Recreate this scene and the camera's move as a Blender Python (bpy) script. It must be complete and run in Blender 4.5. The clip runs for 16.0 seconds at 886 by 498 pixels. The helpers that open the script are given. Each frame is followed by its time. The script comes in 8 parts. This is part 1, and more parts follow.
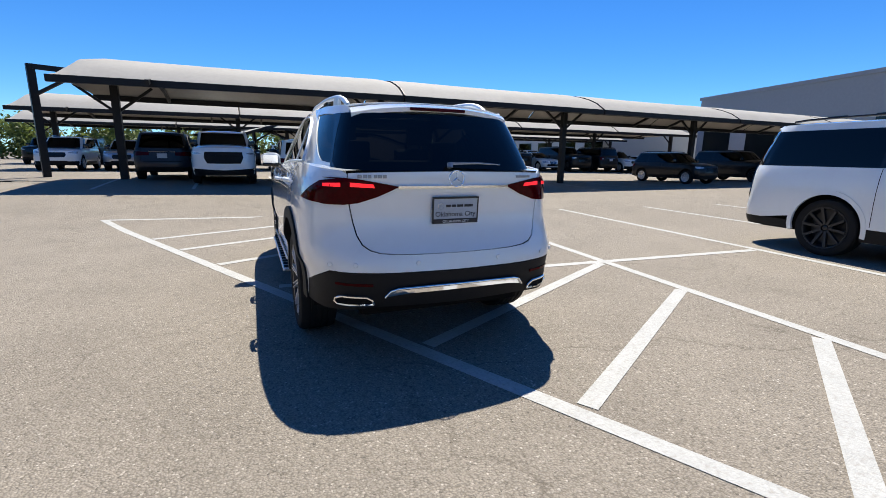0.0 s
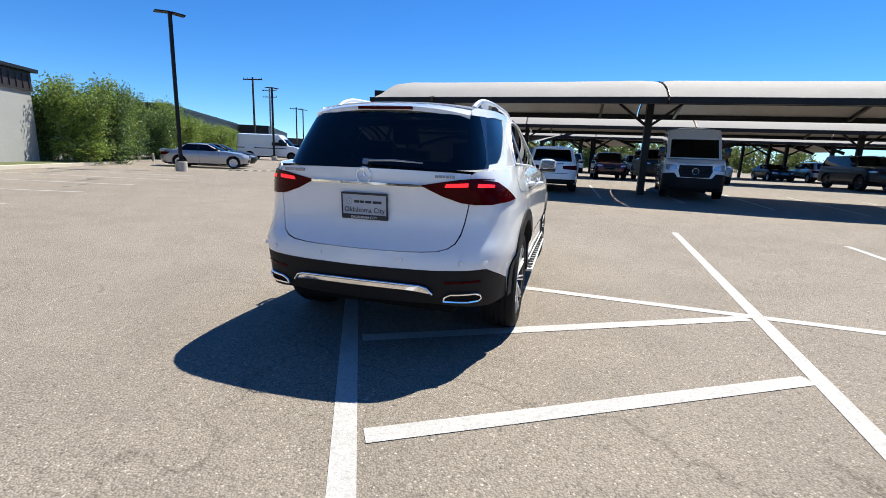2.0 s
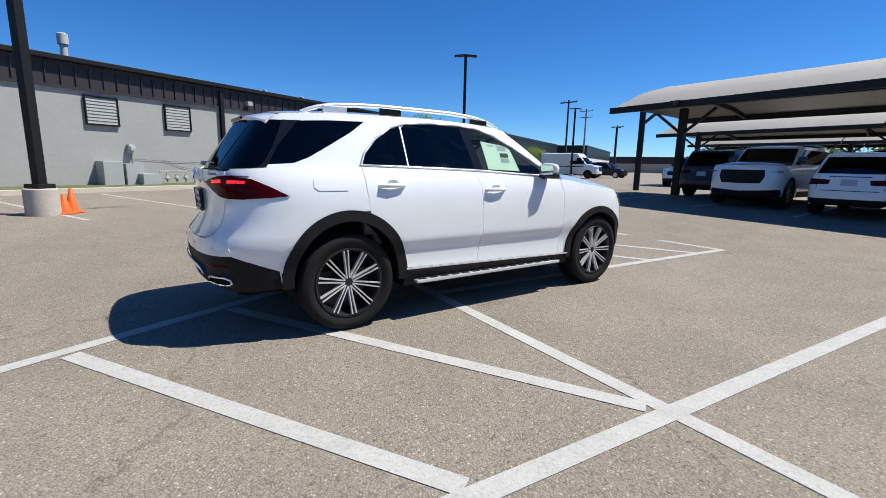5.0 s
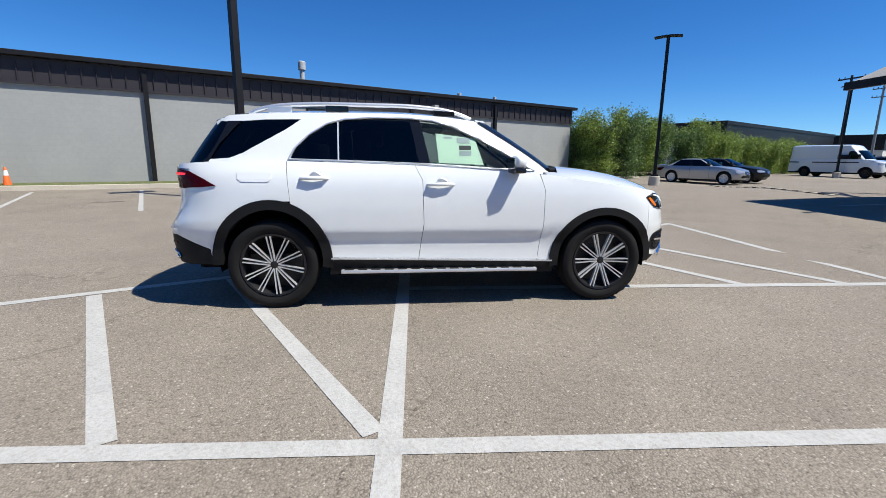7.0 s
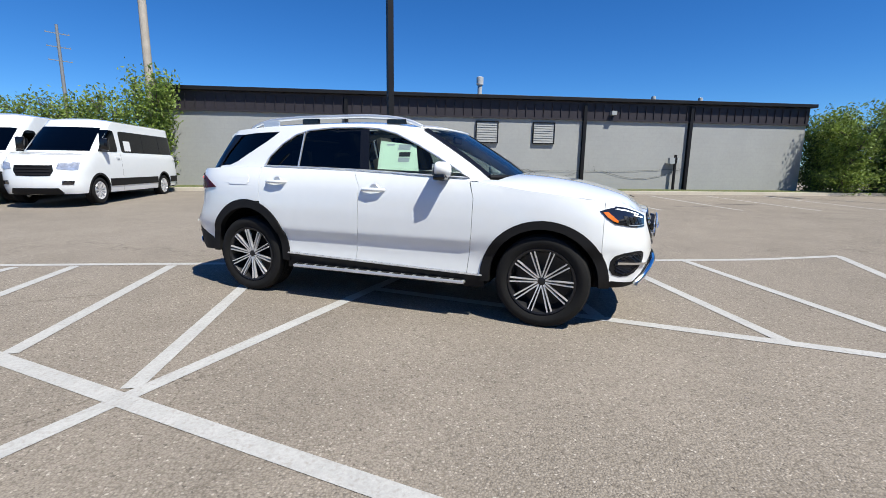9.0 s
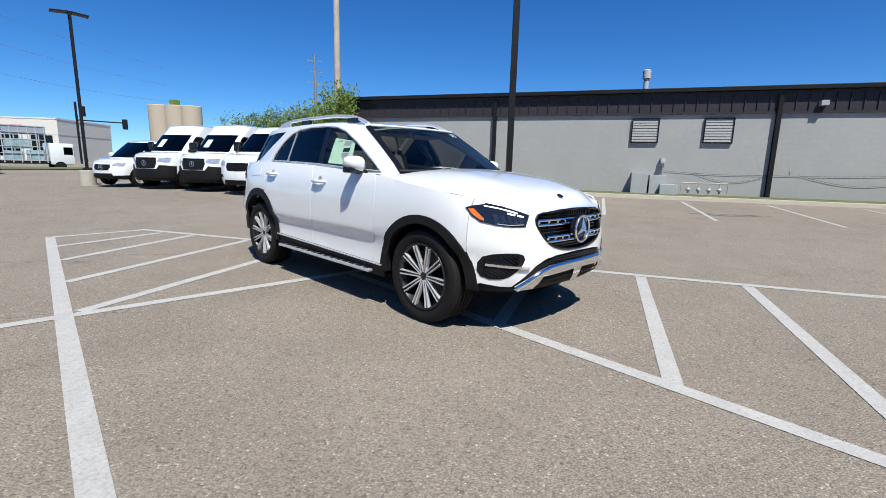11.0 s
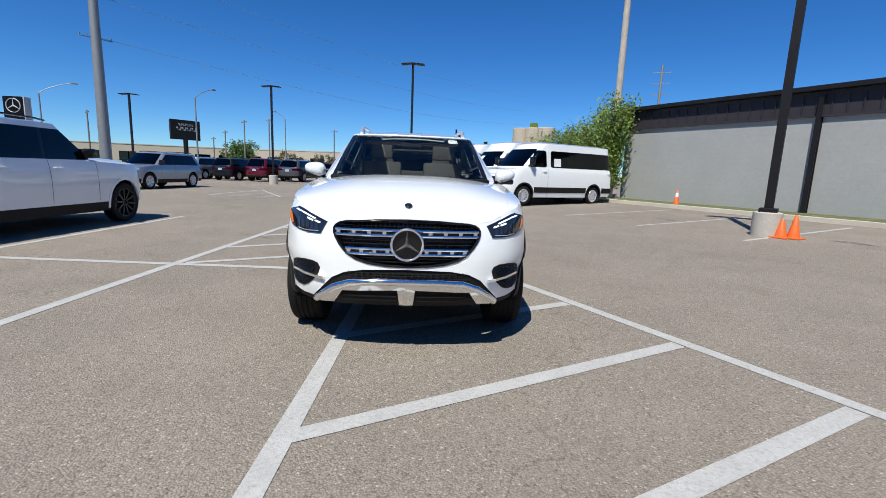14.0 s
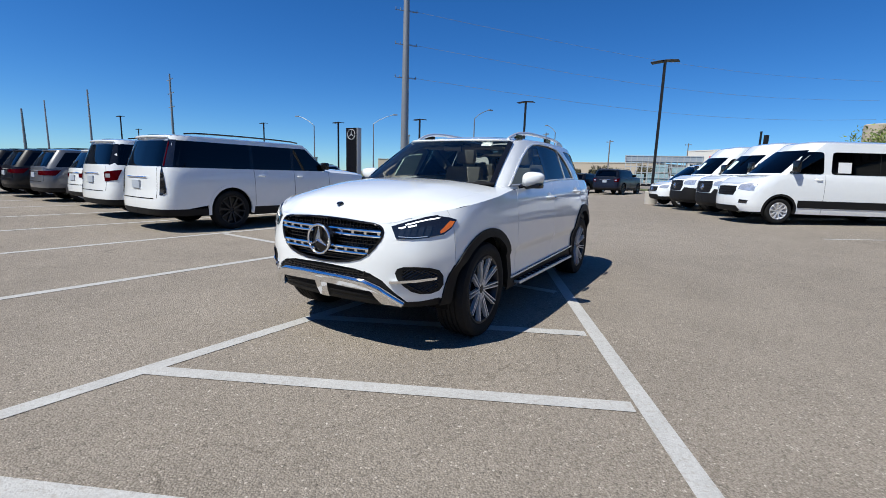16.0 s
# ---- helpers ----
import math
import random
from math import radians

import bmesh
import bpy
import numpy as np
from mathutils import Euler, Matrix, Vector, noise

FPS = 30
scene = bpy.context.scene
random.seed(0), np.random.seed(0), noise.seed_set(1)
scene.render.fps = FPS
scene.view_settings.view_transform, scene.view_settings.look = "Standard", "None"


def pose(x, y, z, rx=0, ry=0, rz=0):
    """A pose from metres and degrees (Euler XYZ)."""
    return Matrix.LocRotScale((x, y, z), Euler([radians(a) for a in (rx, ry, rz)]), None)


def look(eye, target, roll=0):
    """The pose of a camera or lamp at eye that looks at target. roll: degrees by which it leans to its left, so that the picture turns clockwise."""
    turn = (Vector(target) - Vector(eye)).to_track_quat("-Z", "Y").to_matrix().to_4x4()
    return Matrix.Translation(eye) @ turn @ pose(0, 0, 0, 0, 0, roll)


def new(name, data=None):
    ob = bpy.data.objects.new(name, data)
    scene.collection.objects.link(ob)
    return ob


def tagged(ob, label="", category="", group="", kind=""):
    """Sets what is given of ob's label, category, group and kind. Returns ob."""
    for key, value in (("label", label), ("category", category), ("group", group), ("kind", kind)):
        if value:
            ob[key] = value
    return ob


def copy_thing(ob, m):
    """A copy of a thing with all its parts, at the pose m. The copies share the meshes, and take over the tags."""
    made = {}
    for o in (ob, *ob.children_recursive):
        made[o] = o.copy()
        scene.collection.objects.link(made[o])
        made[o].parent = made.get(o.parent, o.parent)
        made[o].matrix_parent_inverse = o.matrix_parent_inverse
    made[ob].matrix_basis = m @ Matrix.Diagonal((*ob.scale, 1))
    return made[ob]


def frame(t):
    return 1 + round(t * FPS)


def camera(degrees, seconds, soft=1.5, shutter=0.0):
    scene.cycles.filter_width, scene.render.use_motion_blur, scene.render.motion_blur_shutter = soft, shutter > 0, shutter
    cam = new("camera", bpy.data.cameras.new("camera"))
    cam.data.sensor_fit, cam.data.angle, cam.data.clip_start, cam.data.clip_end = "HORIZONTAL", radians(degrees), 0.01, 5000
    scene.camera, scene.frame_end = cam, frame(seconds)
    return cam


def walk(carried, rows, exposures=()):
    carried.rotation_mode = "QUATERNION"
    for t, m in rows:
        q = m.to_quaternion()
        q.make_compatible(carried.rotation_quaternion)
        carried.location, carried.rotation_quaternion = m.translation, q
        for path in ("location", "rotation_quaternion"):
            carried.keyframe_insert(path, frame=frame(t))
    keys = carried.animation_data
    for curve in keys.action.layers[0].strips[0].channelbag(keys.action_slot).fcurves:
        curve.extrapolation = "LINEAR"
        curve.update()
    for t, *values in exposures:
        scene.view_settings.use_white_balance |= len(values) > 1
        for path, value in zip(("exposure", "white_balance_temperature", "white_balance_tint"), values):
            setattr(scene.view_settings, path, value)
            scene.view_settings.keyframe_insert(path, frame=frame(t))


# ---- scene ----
cam = camera(88.7, 16.0, 0.8)
METRES, EYE, TILT, LEAN, TURN = 19.9, 1.42, 0.0, 0.0, -63.4
PATH = [
    (0, (1.43, -1.14, 1.346), (2.903, 0.151, 0.942), 0.8),
    (0.5, (1.927, -1.522, 1.355), (3.133, 0.016, 0.933), 0.8),
    (1, (2.455, -1.837, 1.346), (3.393, -0.12, 0.93), 1.5),
    (1.5, (3.04, -2.064, 1.351), (3.688, -0.22, 0.926), 1.3),
    (2, (3.641, -2.238, 1.339), (4.008, -0.313, 0.937), 2.2),
    (2.5, (4.267, -2.302, 1.342), (4.406, -0.343, 0.965), 1.7),
    (3, (4.912, -2.311, 1.322), (4.847, -0.346, 0.955), 1.3),
    (3.5, (5.523, -2.228, 1.332), (5.219, -0.287, 0.959), 0.8),
    (4, (6.121, -2.068, 1.32), (5.594, -0.174, 0.951), 0.8),
    (6.5, (8.594, -0.222, 1.307), (7.078, 1.024, 0.921), 0.9),
    (7, (8.938, 0.284, 1.311), (7.292, 1.35, 0.923), 0.7),
    (7.5, (9.256, 0.815, 1.315), (7.499, 1.697, 0.948), 1.7),
    (8, (9.49, 1.397, 1.307), (7.636, 2.051, 0.936), 1.3),
    (10.5, (9.822, 4.541, 1.305), (7.897, 4.12, 0.962), 1.5),
    (11, (9.582, 5.137, 1.279), (7.718, 4.509, 0.919), 1.4),
    (11.5, (9.31, 5.703, 1.275), (7.527, 4.876, 0.905), 1.6),
    (12, (8.933, 6.206, 1.278), (7.252, 5.189, 0.901), 2.2),
    (12.5, (8.538, 6.667, 1.279), (6.978, 5.471, 0.909), 2.2),
    (13, (8.092, 7.1, 1.255), (6.678, 5.73, 0.903), 2.4),
    (13.5, (7.593, 7.432, 1.26), (6.364, 5.891, 0.922), 1.6),
    (14, (7.07, 7.775, 1.306), (6.09, 6.064, 0.969), 2.2),
    (14.5, (6.513, 7.981, 1.305), (5.815, 6.138, 0.965), 2.9),
    (15, (5.889, 8.133, 1.3), (5.528, 6.197, 0.949), 1.6),
    (15.5, (5.284, 8.187, 1.291), (5.186, 6.22, 0.945), 1.3),
    (16, (4.612, 8.252, 1.313), (4.767, 6.285, 0.983), 1.8),
]
walk(cam, [(t, look(eye, target, roll)) for t, eye, target, roll in PATH], exposures=[(t, e, k, 6.5) for t, e, k in ((0, 0.42, 6800), (1.5, 0.52, 6800), (3, 0.48, 6800), (4, 0.24, 6750), (6.5, 0.16, 6600), (8, 0.18, 6600), (10.5, 0.18, 6550), (11.5, 0.04, 6550), (13, 0.03, 6520), (14, 0.0, 6500), (14.5, -0.04, 6500), (16, -0.04, 6450))])

# ---- light ----
SUN_AZ, SUN_EL = 38.0, 58.0
world = bpy.data.worlds.new("sky")
scene.world = world
world.use_nodes = True
wn = world.node_tree
sky = wn.nodes.new("ShaderNodeTexSky")
sky.sky_type = 'NISHITA'
sky.sun_disc = False
sky.sun_elevation = radians(SUN_EL)
sky.sun_rotation = radians(90 - SUN_AZ)
sky.altitude = 300
sky.air_density, sky.dust_density, sky.ozone_density = 0.8, 0.0, 4.0
wn.nodes["Background"].inputs["Strength"].default_value = 0.097
hs = wn.nodes.new("ShaderNodeHueSaturation")
hs.inputs["Saturation"].default_value = 1.25
wn.links.new(sky.outputs[0], hs.inputs["Color"])
tint = wn.nodes.new("ShaderNodeVectorMath")
tint.operation = 'MULTIPLY'
tint.inputs[1].default_value = (0.66, 0.955, 1.26)
wn.links.new(hs.outputs[0], tint.inputs[0])
wn.links.new(tint.outputs[0], wn.nodes["Background"].inputs["Color"])
sun = new("sun", bpy.data.lights.new("sun", 'SUN'))
sun.data.energy, sun.data.angle, sun.data.color = 6.2, radians(0.5), (1.0, 0.96, 0.90)
_d = Vector((math.cos(radians(SUN_AZ)) * math.cos(radians(SUN_EL)), math.sin(radians(SUN_AZ)) * math.cos(radians(SUN_EL)), math.sin(radians(SUN_EL))))
sun.matrix_world = look(_d * 50, (0, 0, 0))


# ---- materials ----
def mat(name, col, rough=0.5, metal=0.0, var=0.12, scale=4.0, bump=0.0, bscale=60.0, coat=0.0, dirt=None, dirt_amount=0.0, dirt_scale=1.2, per_object=0.0):
    """A plain surface with two scales of variation, fine relief and optional blotches of a second colour."""
    m = bpy.data.materials.new(name)
    m.use_nodes = True
    t = m.node_tree
    N, L = t.nodes, t.links
    b = N["Principled BSDF"]
    b.inputs["Roughness"].default_value, b.inputs["Metallic"].default_value = rough, metal
    b.inputs["Coat Weight"].default_value = coat
    b.inputs["Coat Roughness"].default_value = 0.04
    tc = N.new("ShaderNodeTexCoord")
    n1 = N.new("ShaderNodeTexNoise")
    n1.inputs["Scale"].default_value, n1.inputs["Detail"].default_value = scale, 6
    L.new(tc.outputs["Object"], n1.inputs["Vector"])
    n2 = N.new("ShaderNodeTexNoise")
    n2.inputs["Scale"].default_value, n2.inputs["Detail"].default_value = scale * 12, 3
    L.new(tc.outputs["Object"], n2.inputs["Vector"])
    add = N.new("ShaderNodeMath")
    add.operation = 'ADD'
    L.new(n1.outputs[0], add.inputs[0]), L.new(n2.outputs[0], add.inputs[1])
    mr = N.new("ShaderNodeMapRange")
    mr.inputs[1].default_value, mr.inputs[2].default_value = 0.7, 1.3
    mr.inputs[3].default_value, mr.inputs[4].default_value = 1 - var, 1 + var
    L.new(add.outputs[0], mr.inputs[0])
    val = mr.outputs[0]
    if per_object:
        oi = N.new("ShaderNodeObjectInfo")
        pr = N.new("ShaderNodeMapRange")
        pr.inputs[3].default_value, pr.inputs[4].default_value = 1 - per_object, 1 + per_object
        L.new(oi.outputs["Random"], pr.inputs[0])
        mm = N.new("ShaderNodeMath")
        mm.operation = 'MULTIPLY'
        L.new(val, mm.inputs[0]), L.new(pr.outputs[0], mm.inputs[1])
        val = mm.outputs[0]
    mul = N.new("ShaderNodeVectorMath")
    mul.operation = 'SCALE'
    mul.inputs[0].default_value = col
    L.new(val, mul.inputs["Scale"])
    out = mul.outputs[0]
    if dirt:
        n3 = N.new("ShaderNodeTexNoise")
        n3.inputs["Scale"].default_value, n3.inputs["Detail"].default_value = dirt_scale, 8
        L.new(tc.outputs["Object"], n3.inputs["Vector"])
        r3 = N.new("ShaderNodeMapRange")
        r3.inputs[1].default_value, r3.inputs[2].default_value = 0.5, 0.72
        r3.inputs[4].default_value = dirt_amount
        L.new(n3.outputs[0], r3.inputs[0])
        mx = N.new("ShaderNodeMix")
        mx.data_type = 'RGBA'
        L.new(r3.outputs[0], mx.inputs[0]), L.new(out, mx.inputs[6])
        mx.inputs[7].default_value = (*dirt, 1)
        out = mx.outputs[2]
    L.new(out, b.inputs["Base Color"])
    if bump:
        n4 = N.new("ShaderNodeTexNoise")
        n4.inputs["Scale"].default_value, n4.inputs["Detail"].default_value = bscale, 4
        L.new(tc.outputs["Object"], n4.inputs["Vector"])
        bp = N.new("ShaderNodeBump")
        bp.inputs["Strength"].default_value, bp.inputs["Distance"].default_value = bump, 0.01
        L.new(n4.outputs[0], bp.inputs["Height"]), L.new(bp.outputs[0], b.inputs["Normal"])
    return m


def asphalt_mat():
    """Sun-bleached asphalt: pale worn binder with visible light and dark chippings, faint large stains and fine cracks."""
    m = bpy.data.materials.new("asphalt")
    m.use_nodes = True
    t = m.node_tree
    N, L = t.nodes, t.links
    b = N["Principled BSDF"]
    b.inputs["Roughness"].default_value = 0.86
    b.inputs["Specular IOR Level"].default_value = 0.25
    tc = N.new("ShaderNodeTexCoord")

    def noise_tex(scale, detail=4):
        n = N.new("ShaderNodeTexNoise")
        n.inputs["Scale"].default_value, n.inputs["Detail"].default_value = scale, detail
        L.new(tc.outputs["Object"], n.inputs["Vector"])
        return n.outputs[0]

    def ramp(src, stops):
        r = N.new("ShaderNodeValToRGB")
        e = r.color_ramp.elements
        while len(e) < len(stops):
            e.new(0.5)
        for el, (p, c) in zip(e, stops):
            el.position, el.color = p, (*c, 1)
        L.new(src, r.inputs[0])
        return r.outputs[0]

    def mix(fac, a, c, kind='MIX'):
        x = N.new("ShaderNodeMix")
        x.data_type, x.blend_type = 'RGBA', kind
        if isinstance(fac, float):
            x.inputs[0].default_value = fac
        else:
            L.new(fac, x.inputs[0])
        L.new(a, x.inputs[6]), L.new(c, x.inputs[7])
        return x.outputs[2]

    v = N.new("ShaderNodeTexVoronoi")
    v.inputs["Scale"].default_value = 88
    L.new(tc.outputs["Object"], v.inputs["Vector"])
    stone = ramp(v.outputs["Color"], [(0.0, (0.07, 0.060, 0.049)), (0.16, (0.22, 0.192, 0.156)), (0.30, (0.318, 0.279, 0.229)), (0.80, (0.362, 0.318, 0.262)), (0.90, (0.56, 0.50, 0.425)), (1.0, (0.74, 0.68, 0.60))])
    gap = ramp(v.outputs["Distance"], [(0.34, (1, 1, 1)), (0.78, (0.60, 0.59, 0.575))])
    stone = mix(1.0, stone, gap, 'MULTIPLY')
    v2 = N.new("ShaderNodeTexVoronoi")
    v2.inputs["Scale"].default_value = 36
    L.new(tc.outputs["Object"], v2.inputs["Vector"])
    coarse = ramp(v2.outputs["Color"], [(0.04, (0.13, 0.113, 0.094)), (0.3, (0.31, 0.272, 0.224)), (0.92, (0.36, 0.317, 0.262)), (1.0, (0.60, 0.54, 0.46))])
    stone = mix(0.16, stone, coarse)
    binder = ramp(noise_tex(26, 4), [(0.34, (0.31, 0.271, 0.222)), (0.66, (0.355, 0.312, 0.258))])
    col = mix(0.86, binder, stone)
    crack = N.new("ShaderNodeTexVoronoi")
    crack.feature = 'DISTANCE_TO_EDGE'
    crack.inputs["Scale"].default_value = 0.22
    warp = N.new("ShaderNodeTexNoise")
    warp.inputs["Scale"].default_value, warp.inputs["Detail"].default_value = 1.6, 6
    L.new(tc.outputs["Object"], warp.inputs["Vector"])
    wv = N.new("ShaderNodeVectorMath")
    wv.operation = 'MULTIPLY_ADD'
    wv.inputs[1].default_value = (1.6, 1.6, 0)
    L.new(warp.outputs["Color"], wv.inputs[0]), L.new(tc.outputs["Object"], wv.inputs[2])
    L.new(wv.outputs[0], crack.inputs["Vector"])
    col = mix(1.0, col, ramp(crack.outputs["Distance"], [(0.0, (0.72, 0.71, 0.70)), (0.0014, (1, 1, 1))]), 'MULTIPLY')
    big = ramp(noise_tex(0.16, 6), [(0.33, (0.735, 0.728, 0.73)), (0.66, (0.855, 0.85, 0.855))])
    col = mix(1.0, col, big, 'MULTIPLY')
    mid = ramp(noise_tex(1.3, 7), [(0.33, (0.96, 0.96, 0.96)), (0.6, (1.05, 1.05, 1.05))])
    col = mix(1.0, col, mid, 'MULTIPLY')
    # oil spots
    spot = ramp(noise_tex(0.75, 3), [(0.74, (1, 1, 1)), (0.82, (0.55, 0.53, 0.5))])
    col = mix(1.0, col, spot, 'MULTIPLY')
    L.new(col, b.inputs["Base Color"])
    bp = N.new("ShaderNodeBump")
    bp.inputs["Strength"].default_value, bp.inputs["Distance"].default_value = 0.55, 0.012
    h = N.new("ShaderNodeMath")
    h.operation = 'SUBTRACT'
    L.new(noise_tex(140, 3), h.inputs[0]), L.new(v.outputs["Distance"], h.inputs[1])
    L.new(h.outputs[0], bp.inputs["Height"]), L.new(bp.outputs[0], b.inputs["Normal"])
    return m


def glass_mat(name, tint=(0.9, 0.95, 0.93), rough=0.0, opaque=0.0):
    """Thin glazing: clear or tinted pass-through with a real surface gloss."""
    m = bpy.data.materials.new(name)
    m.use_nodes = True
    t = m.node_tree
    N, L = t.nodes, t.links
    N.remove(N["Principled BSDF"])
    tr = N.new("ShaderNodeBsdfTransparent")
    tr.inputs[0].default_value = (*tint, 1)
    gl = N.new("ShaderNodeBsdfGlossy")
    gl.inputs["Roughness"].default_value = 0.01
    fr = N.new("ShaderNodeFresnel")
    fr.inputs[0].default_value = 1.5
    mx = N.new("ShaderNodeMixShader")
    L.new(fr.outputs[0], mx.inputs[0]), L.new(tr.outputs[0], mx.inputs[1]), L.new(gl.outputs[0], mx.inputs[2])
    L.new(mx.outputs[0], N["Material Output"].inputs["Surface"])
    return m


M = {}
M["asphalt"] = asphalt_mat()
M["line"] = mat("line_paint", (0.405, 0.40, 0.385), 0.8, var=0.12, scale=5, bump=0.5, bscale=110, dirt=(0.26, 0.23, 0.195), dirt_amount=0.5, dirt_scale=38)
M["concrete"] = mat("concrete", (0.42, 0.39, 0.34), 0.85, var=0.12, scale=2, bump=0.3, bscale=90, dirt=(0.25, 0.22, 0.19), dirt_amount=0.4)
M["masonry"] = mat("painted_masonry", (0.325, 0.33, 0.318), 0.75, var=0.05, scale=0.8, bump=0.25, bscale=40, dirt=(0.28, 0.29, 0.285), dirt_amount=0.4, dirt_scale=0.6)
mt = M["masonry"].node_tree
mb = mt.nodes["Principled BSDF"]
co, sp, cx = mt.nodes.new("ShaderNodeTexCoord"), mt.nodes.new("ShaderNodeSeparateXYZ"), mt.nodes.new("ShaderNodeCombineXYZ")
br, mm = mt.nodes.new("ShaderNodeTexBrick"), mt.nodes.new("ShaderNodeMix")
br.inputs["Color1"].default_value, br.inputs["Color2"].default_value, br.inputs["Mortar"].default_value = (1, 1, 1, 1), (0.985, 0.985, 0.985, 1), (0.945, 0.945, 0.945, 1)
br.inputs["Scale"].default_value, br.inputs["Brick Width"].default_value, br.inputs["Row Height"].default_value, br.inputs["Mortar Size"].default_value = 1.0, 0.4, 0.2, 0.006
mm.data_type, mm.blend_type = 'RGBA', 'MULTIPLY'
mm.inputs[0].default_value = 1.0
mt.links.new(co.outputs["Object"], sp.inputs[0])
mt.links.new(sp.outputs[1], cx.inputs[0]), mt.links.new(sp.outputs[2], cx.inputs[1])
mt.links.new(cx.outputs[0], br.inputs["Vector"])
mt.links.new(mb.inputs["Base Color"].links[0].from_socket, mm.inputs[6])
mt.links.new(br.outputs["Color"], mm.inputs[7])
mt.links.new(mm.outputs[2], mb.inputs["Base Color"])
M["kerb"] = mat("pale_kerb_concrete", (0.50, 0.455, 0.375), 0.85, var=0.10, scale=1.5, bump=0.3, bscale=90, dirt=(0.36, 0.32, 0.26), dirt_amount=0.4)
M["dark_metal"] = mat("dark_metal_cladding", (0.034, 0.030, 0.035), 0.5, var=0.10, scale=1.5)
M["black_steel"] = mat("black_painted_steel", (0.012, 0.0115, 0.012), 0.45, var=0.2, scale=2, bump=0.05)
M["fabric"] = mat("canopy_fabric", (0.345, 0.325, 0.30), 0.85, var=0.06, scale=0.7, bump=0.1, bscale=30, dirt=(0.285, 0.268, 0.24), dirt_amount=0.5, dirt_scale=0.8)
M["grass"] = mat("grass", (0.085, 0.105, 0.032), 0.9, var=0.45, scale=9, bump=0.8, bscale=80, dirt=(0.2, 0.165, 0.095), dirt_amount=0.95, dirt_scale=2.6)
M["black_steel"].node_tree.nodes["Principled BSDF"].inputs["Specular IOR Level"].default_value = 0.22
M["dark_metal"].node_tree.nodes["Principled BSDF"].inputs["Specular IOR Level"].default_value = 0.25


# ---- helpers for shapes ----
def smooth_mesh(me, angle=35):
    for p in me.polygons:
        p.use_smooth = True
    me.set_sharp_from_angle(angle=radians(angle))
    return me


def mesh_ob(name, verts, faces, material, parent=None, label="", smooth=None):
    me = bpy.data.meshes.new(name)
    me.from_pydata([tuple(v) for v in verts], [], faces)
    me.update()
    if smooth:
        smooth_mesh(me, smooth)
    if material:
        me.materials.append(material)
    ob = new(name, me)
    if parent:
        ob.parent = parent
    if label:
        tagged(ob, label)
    return ob


def part(name, bm, material, parent=None, label="", smooth=None):
    me = bpy.data.meshes.new(name)
    bmesh.ops.recalc_face_normals(bm, faces=bm.faces)
    bm.to_mesh(me)
    bm.free()
    if smooth:
        smooth_mesh(me, smooth)
    me.materials.append(material)
    ob = new(name, me)
    if parent:
        ob.parent = parent
    if label:
        tagged(ob, label)
    return ob


def box(bm, lo, hi, bevel=0.0, m=None):
    """A box between two corners, its edges rounded by bevel, moved by m."""
    g = bmesh.ops.create_cube(bm, size=1)
    vs = g["verts"]
    lo, hi = Vector(lo), Vector(hi)
    for v in vs:
        v.co = Vector(((lo[i] + hi[i]) / 2 + v.co[i] * (hi[i] - lo[i]) for i in range(3)))
    if bevel:
        es = list({e for v in vs for e in v.link_edges})
        r = bmesh.ops.bevel(bm, geom=es, offset=bevel, segments=2, affect='EDGES', profile=0.6)
        vs = list({v for f in r["faces"] for v in f.verts} | {v for v in vs if v.is_valid})
    if m is not None:
        for v in vs:
            v.co = m @ v.co
    return vs


def beam(bm, a, b, w, h, up=(0, 0, 1)):
    """A rectangular bar from a to b, w wide and h high."""
    a, b = Vector(a), Vector(b)
    d = (b - a).normalized()
    s = d.cross(Vector(up))
    if s.length < 1e-4:
        s = d.cross(Vector((1, 0, 0)))
    s.normalize()
    u = s.cross(d)
    vs = [bm.verts.new(p + s * (w / 2 * i) + u * (h / 2 * j)) for p in (a, b) for i, j in ((-1, -1), (1, -1), (1, 1), (-1, 1))]
    for q in ((0, 1, 2, 3), (7, 6, 5, 4), (0, 4, 5, 1), (1, 5, 6, 2), (2, 6, 7, 3), (3, 7, 4, 0)):
        bm.faces.new([vs[i] for i in q])


def tube(bm, pts, r, n=8, cap=True):
    """A round tube of radius r (or one radius a point) along the points."""
    pts = [Vector(p) for p in pts]
    rings = []
    prev = None
    for i, p in enumerate(pts):
        d = (pts[min(i + 1, len(pts) - 1)] - pts[max(i - 1, 0)]).normalized()
        if prev is None:
            s = d.cross(Vector((0, 0, 1)))
            if s.length < 1e-3:
                s = d.cross(Vector((1, 0, 0)))
        else:
            s = prev - d * prev.dot(d)
        s.normalize()
        prev = s
        u = d.cross(s)
        rr = r[i] if isinstance(r, (list, tuple)) else r
        rings.append([bm.verts.new(p + (s * math.cos(k * 2 * math.pi / n) + u * math.sin(k * 2 * math.pi / n)) * rr) for k in range(n)])
    for a, b in zip(rings, rings[1:]):
        for k in range(n):
            bm.faces.new((a[k], a[(k + 1) % n], b[(k + 1) % n], b[k]))
    if cap:
        bm.faces.new(rings[0][::-1])
        bm.faces.new(rings[-1])


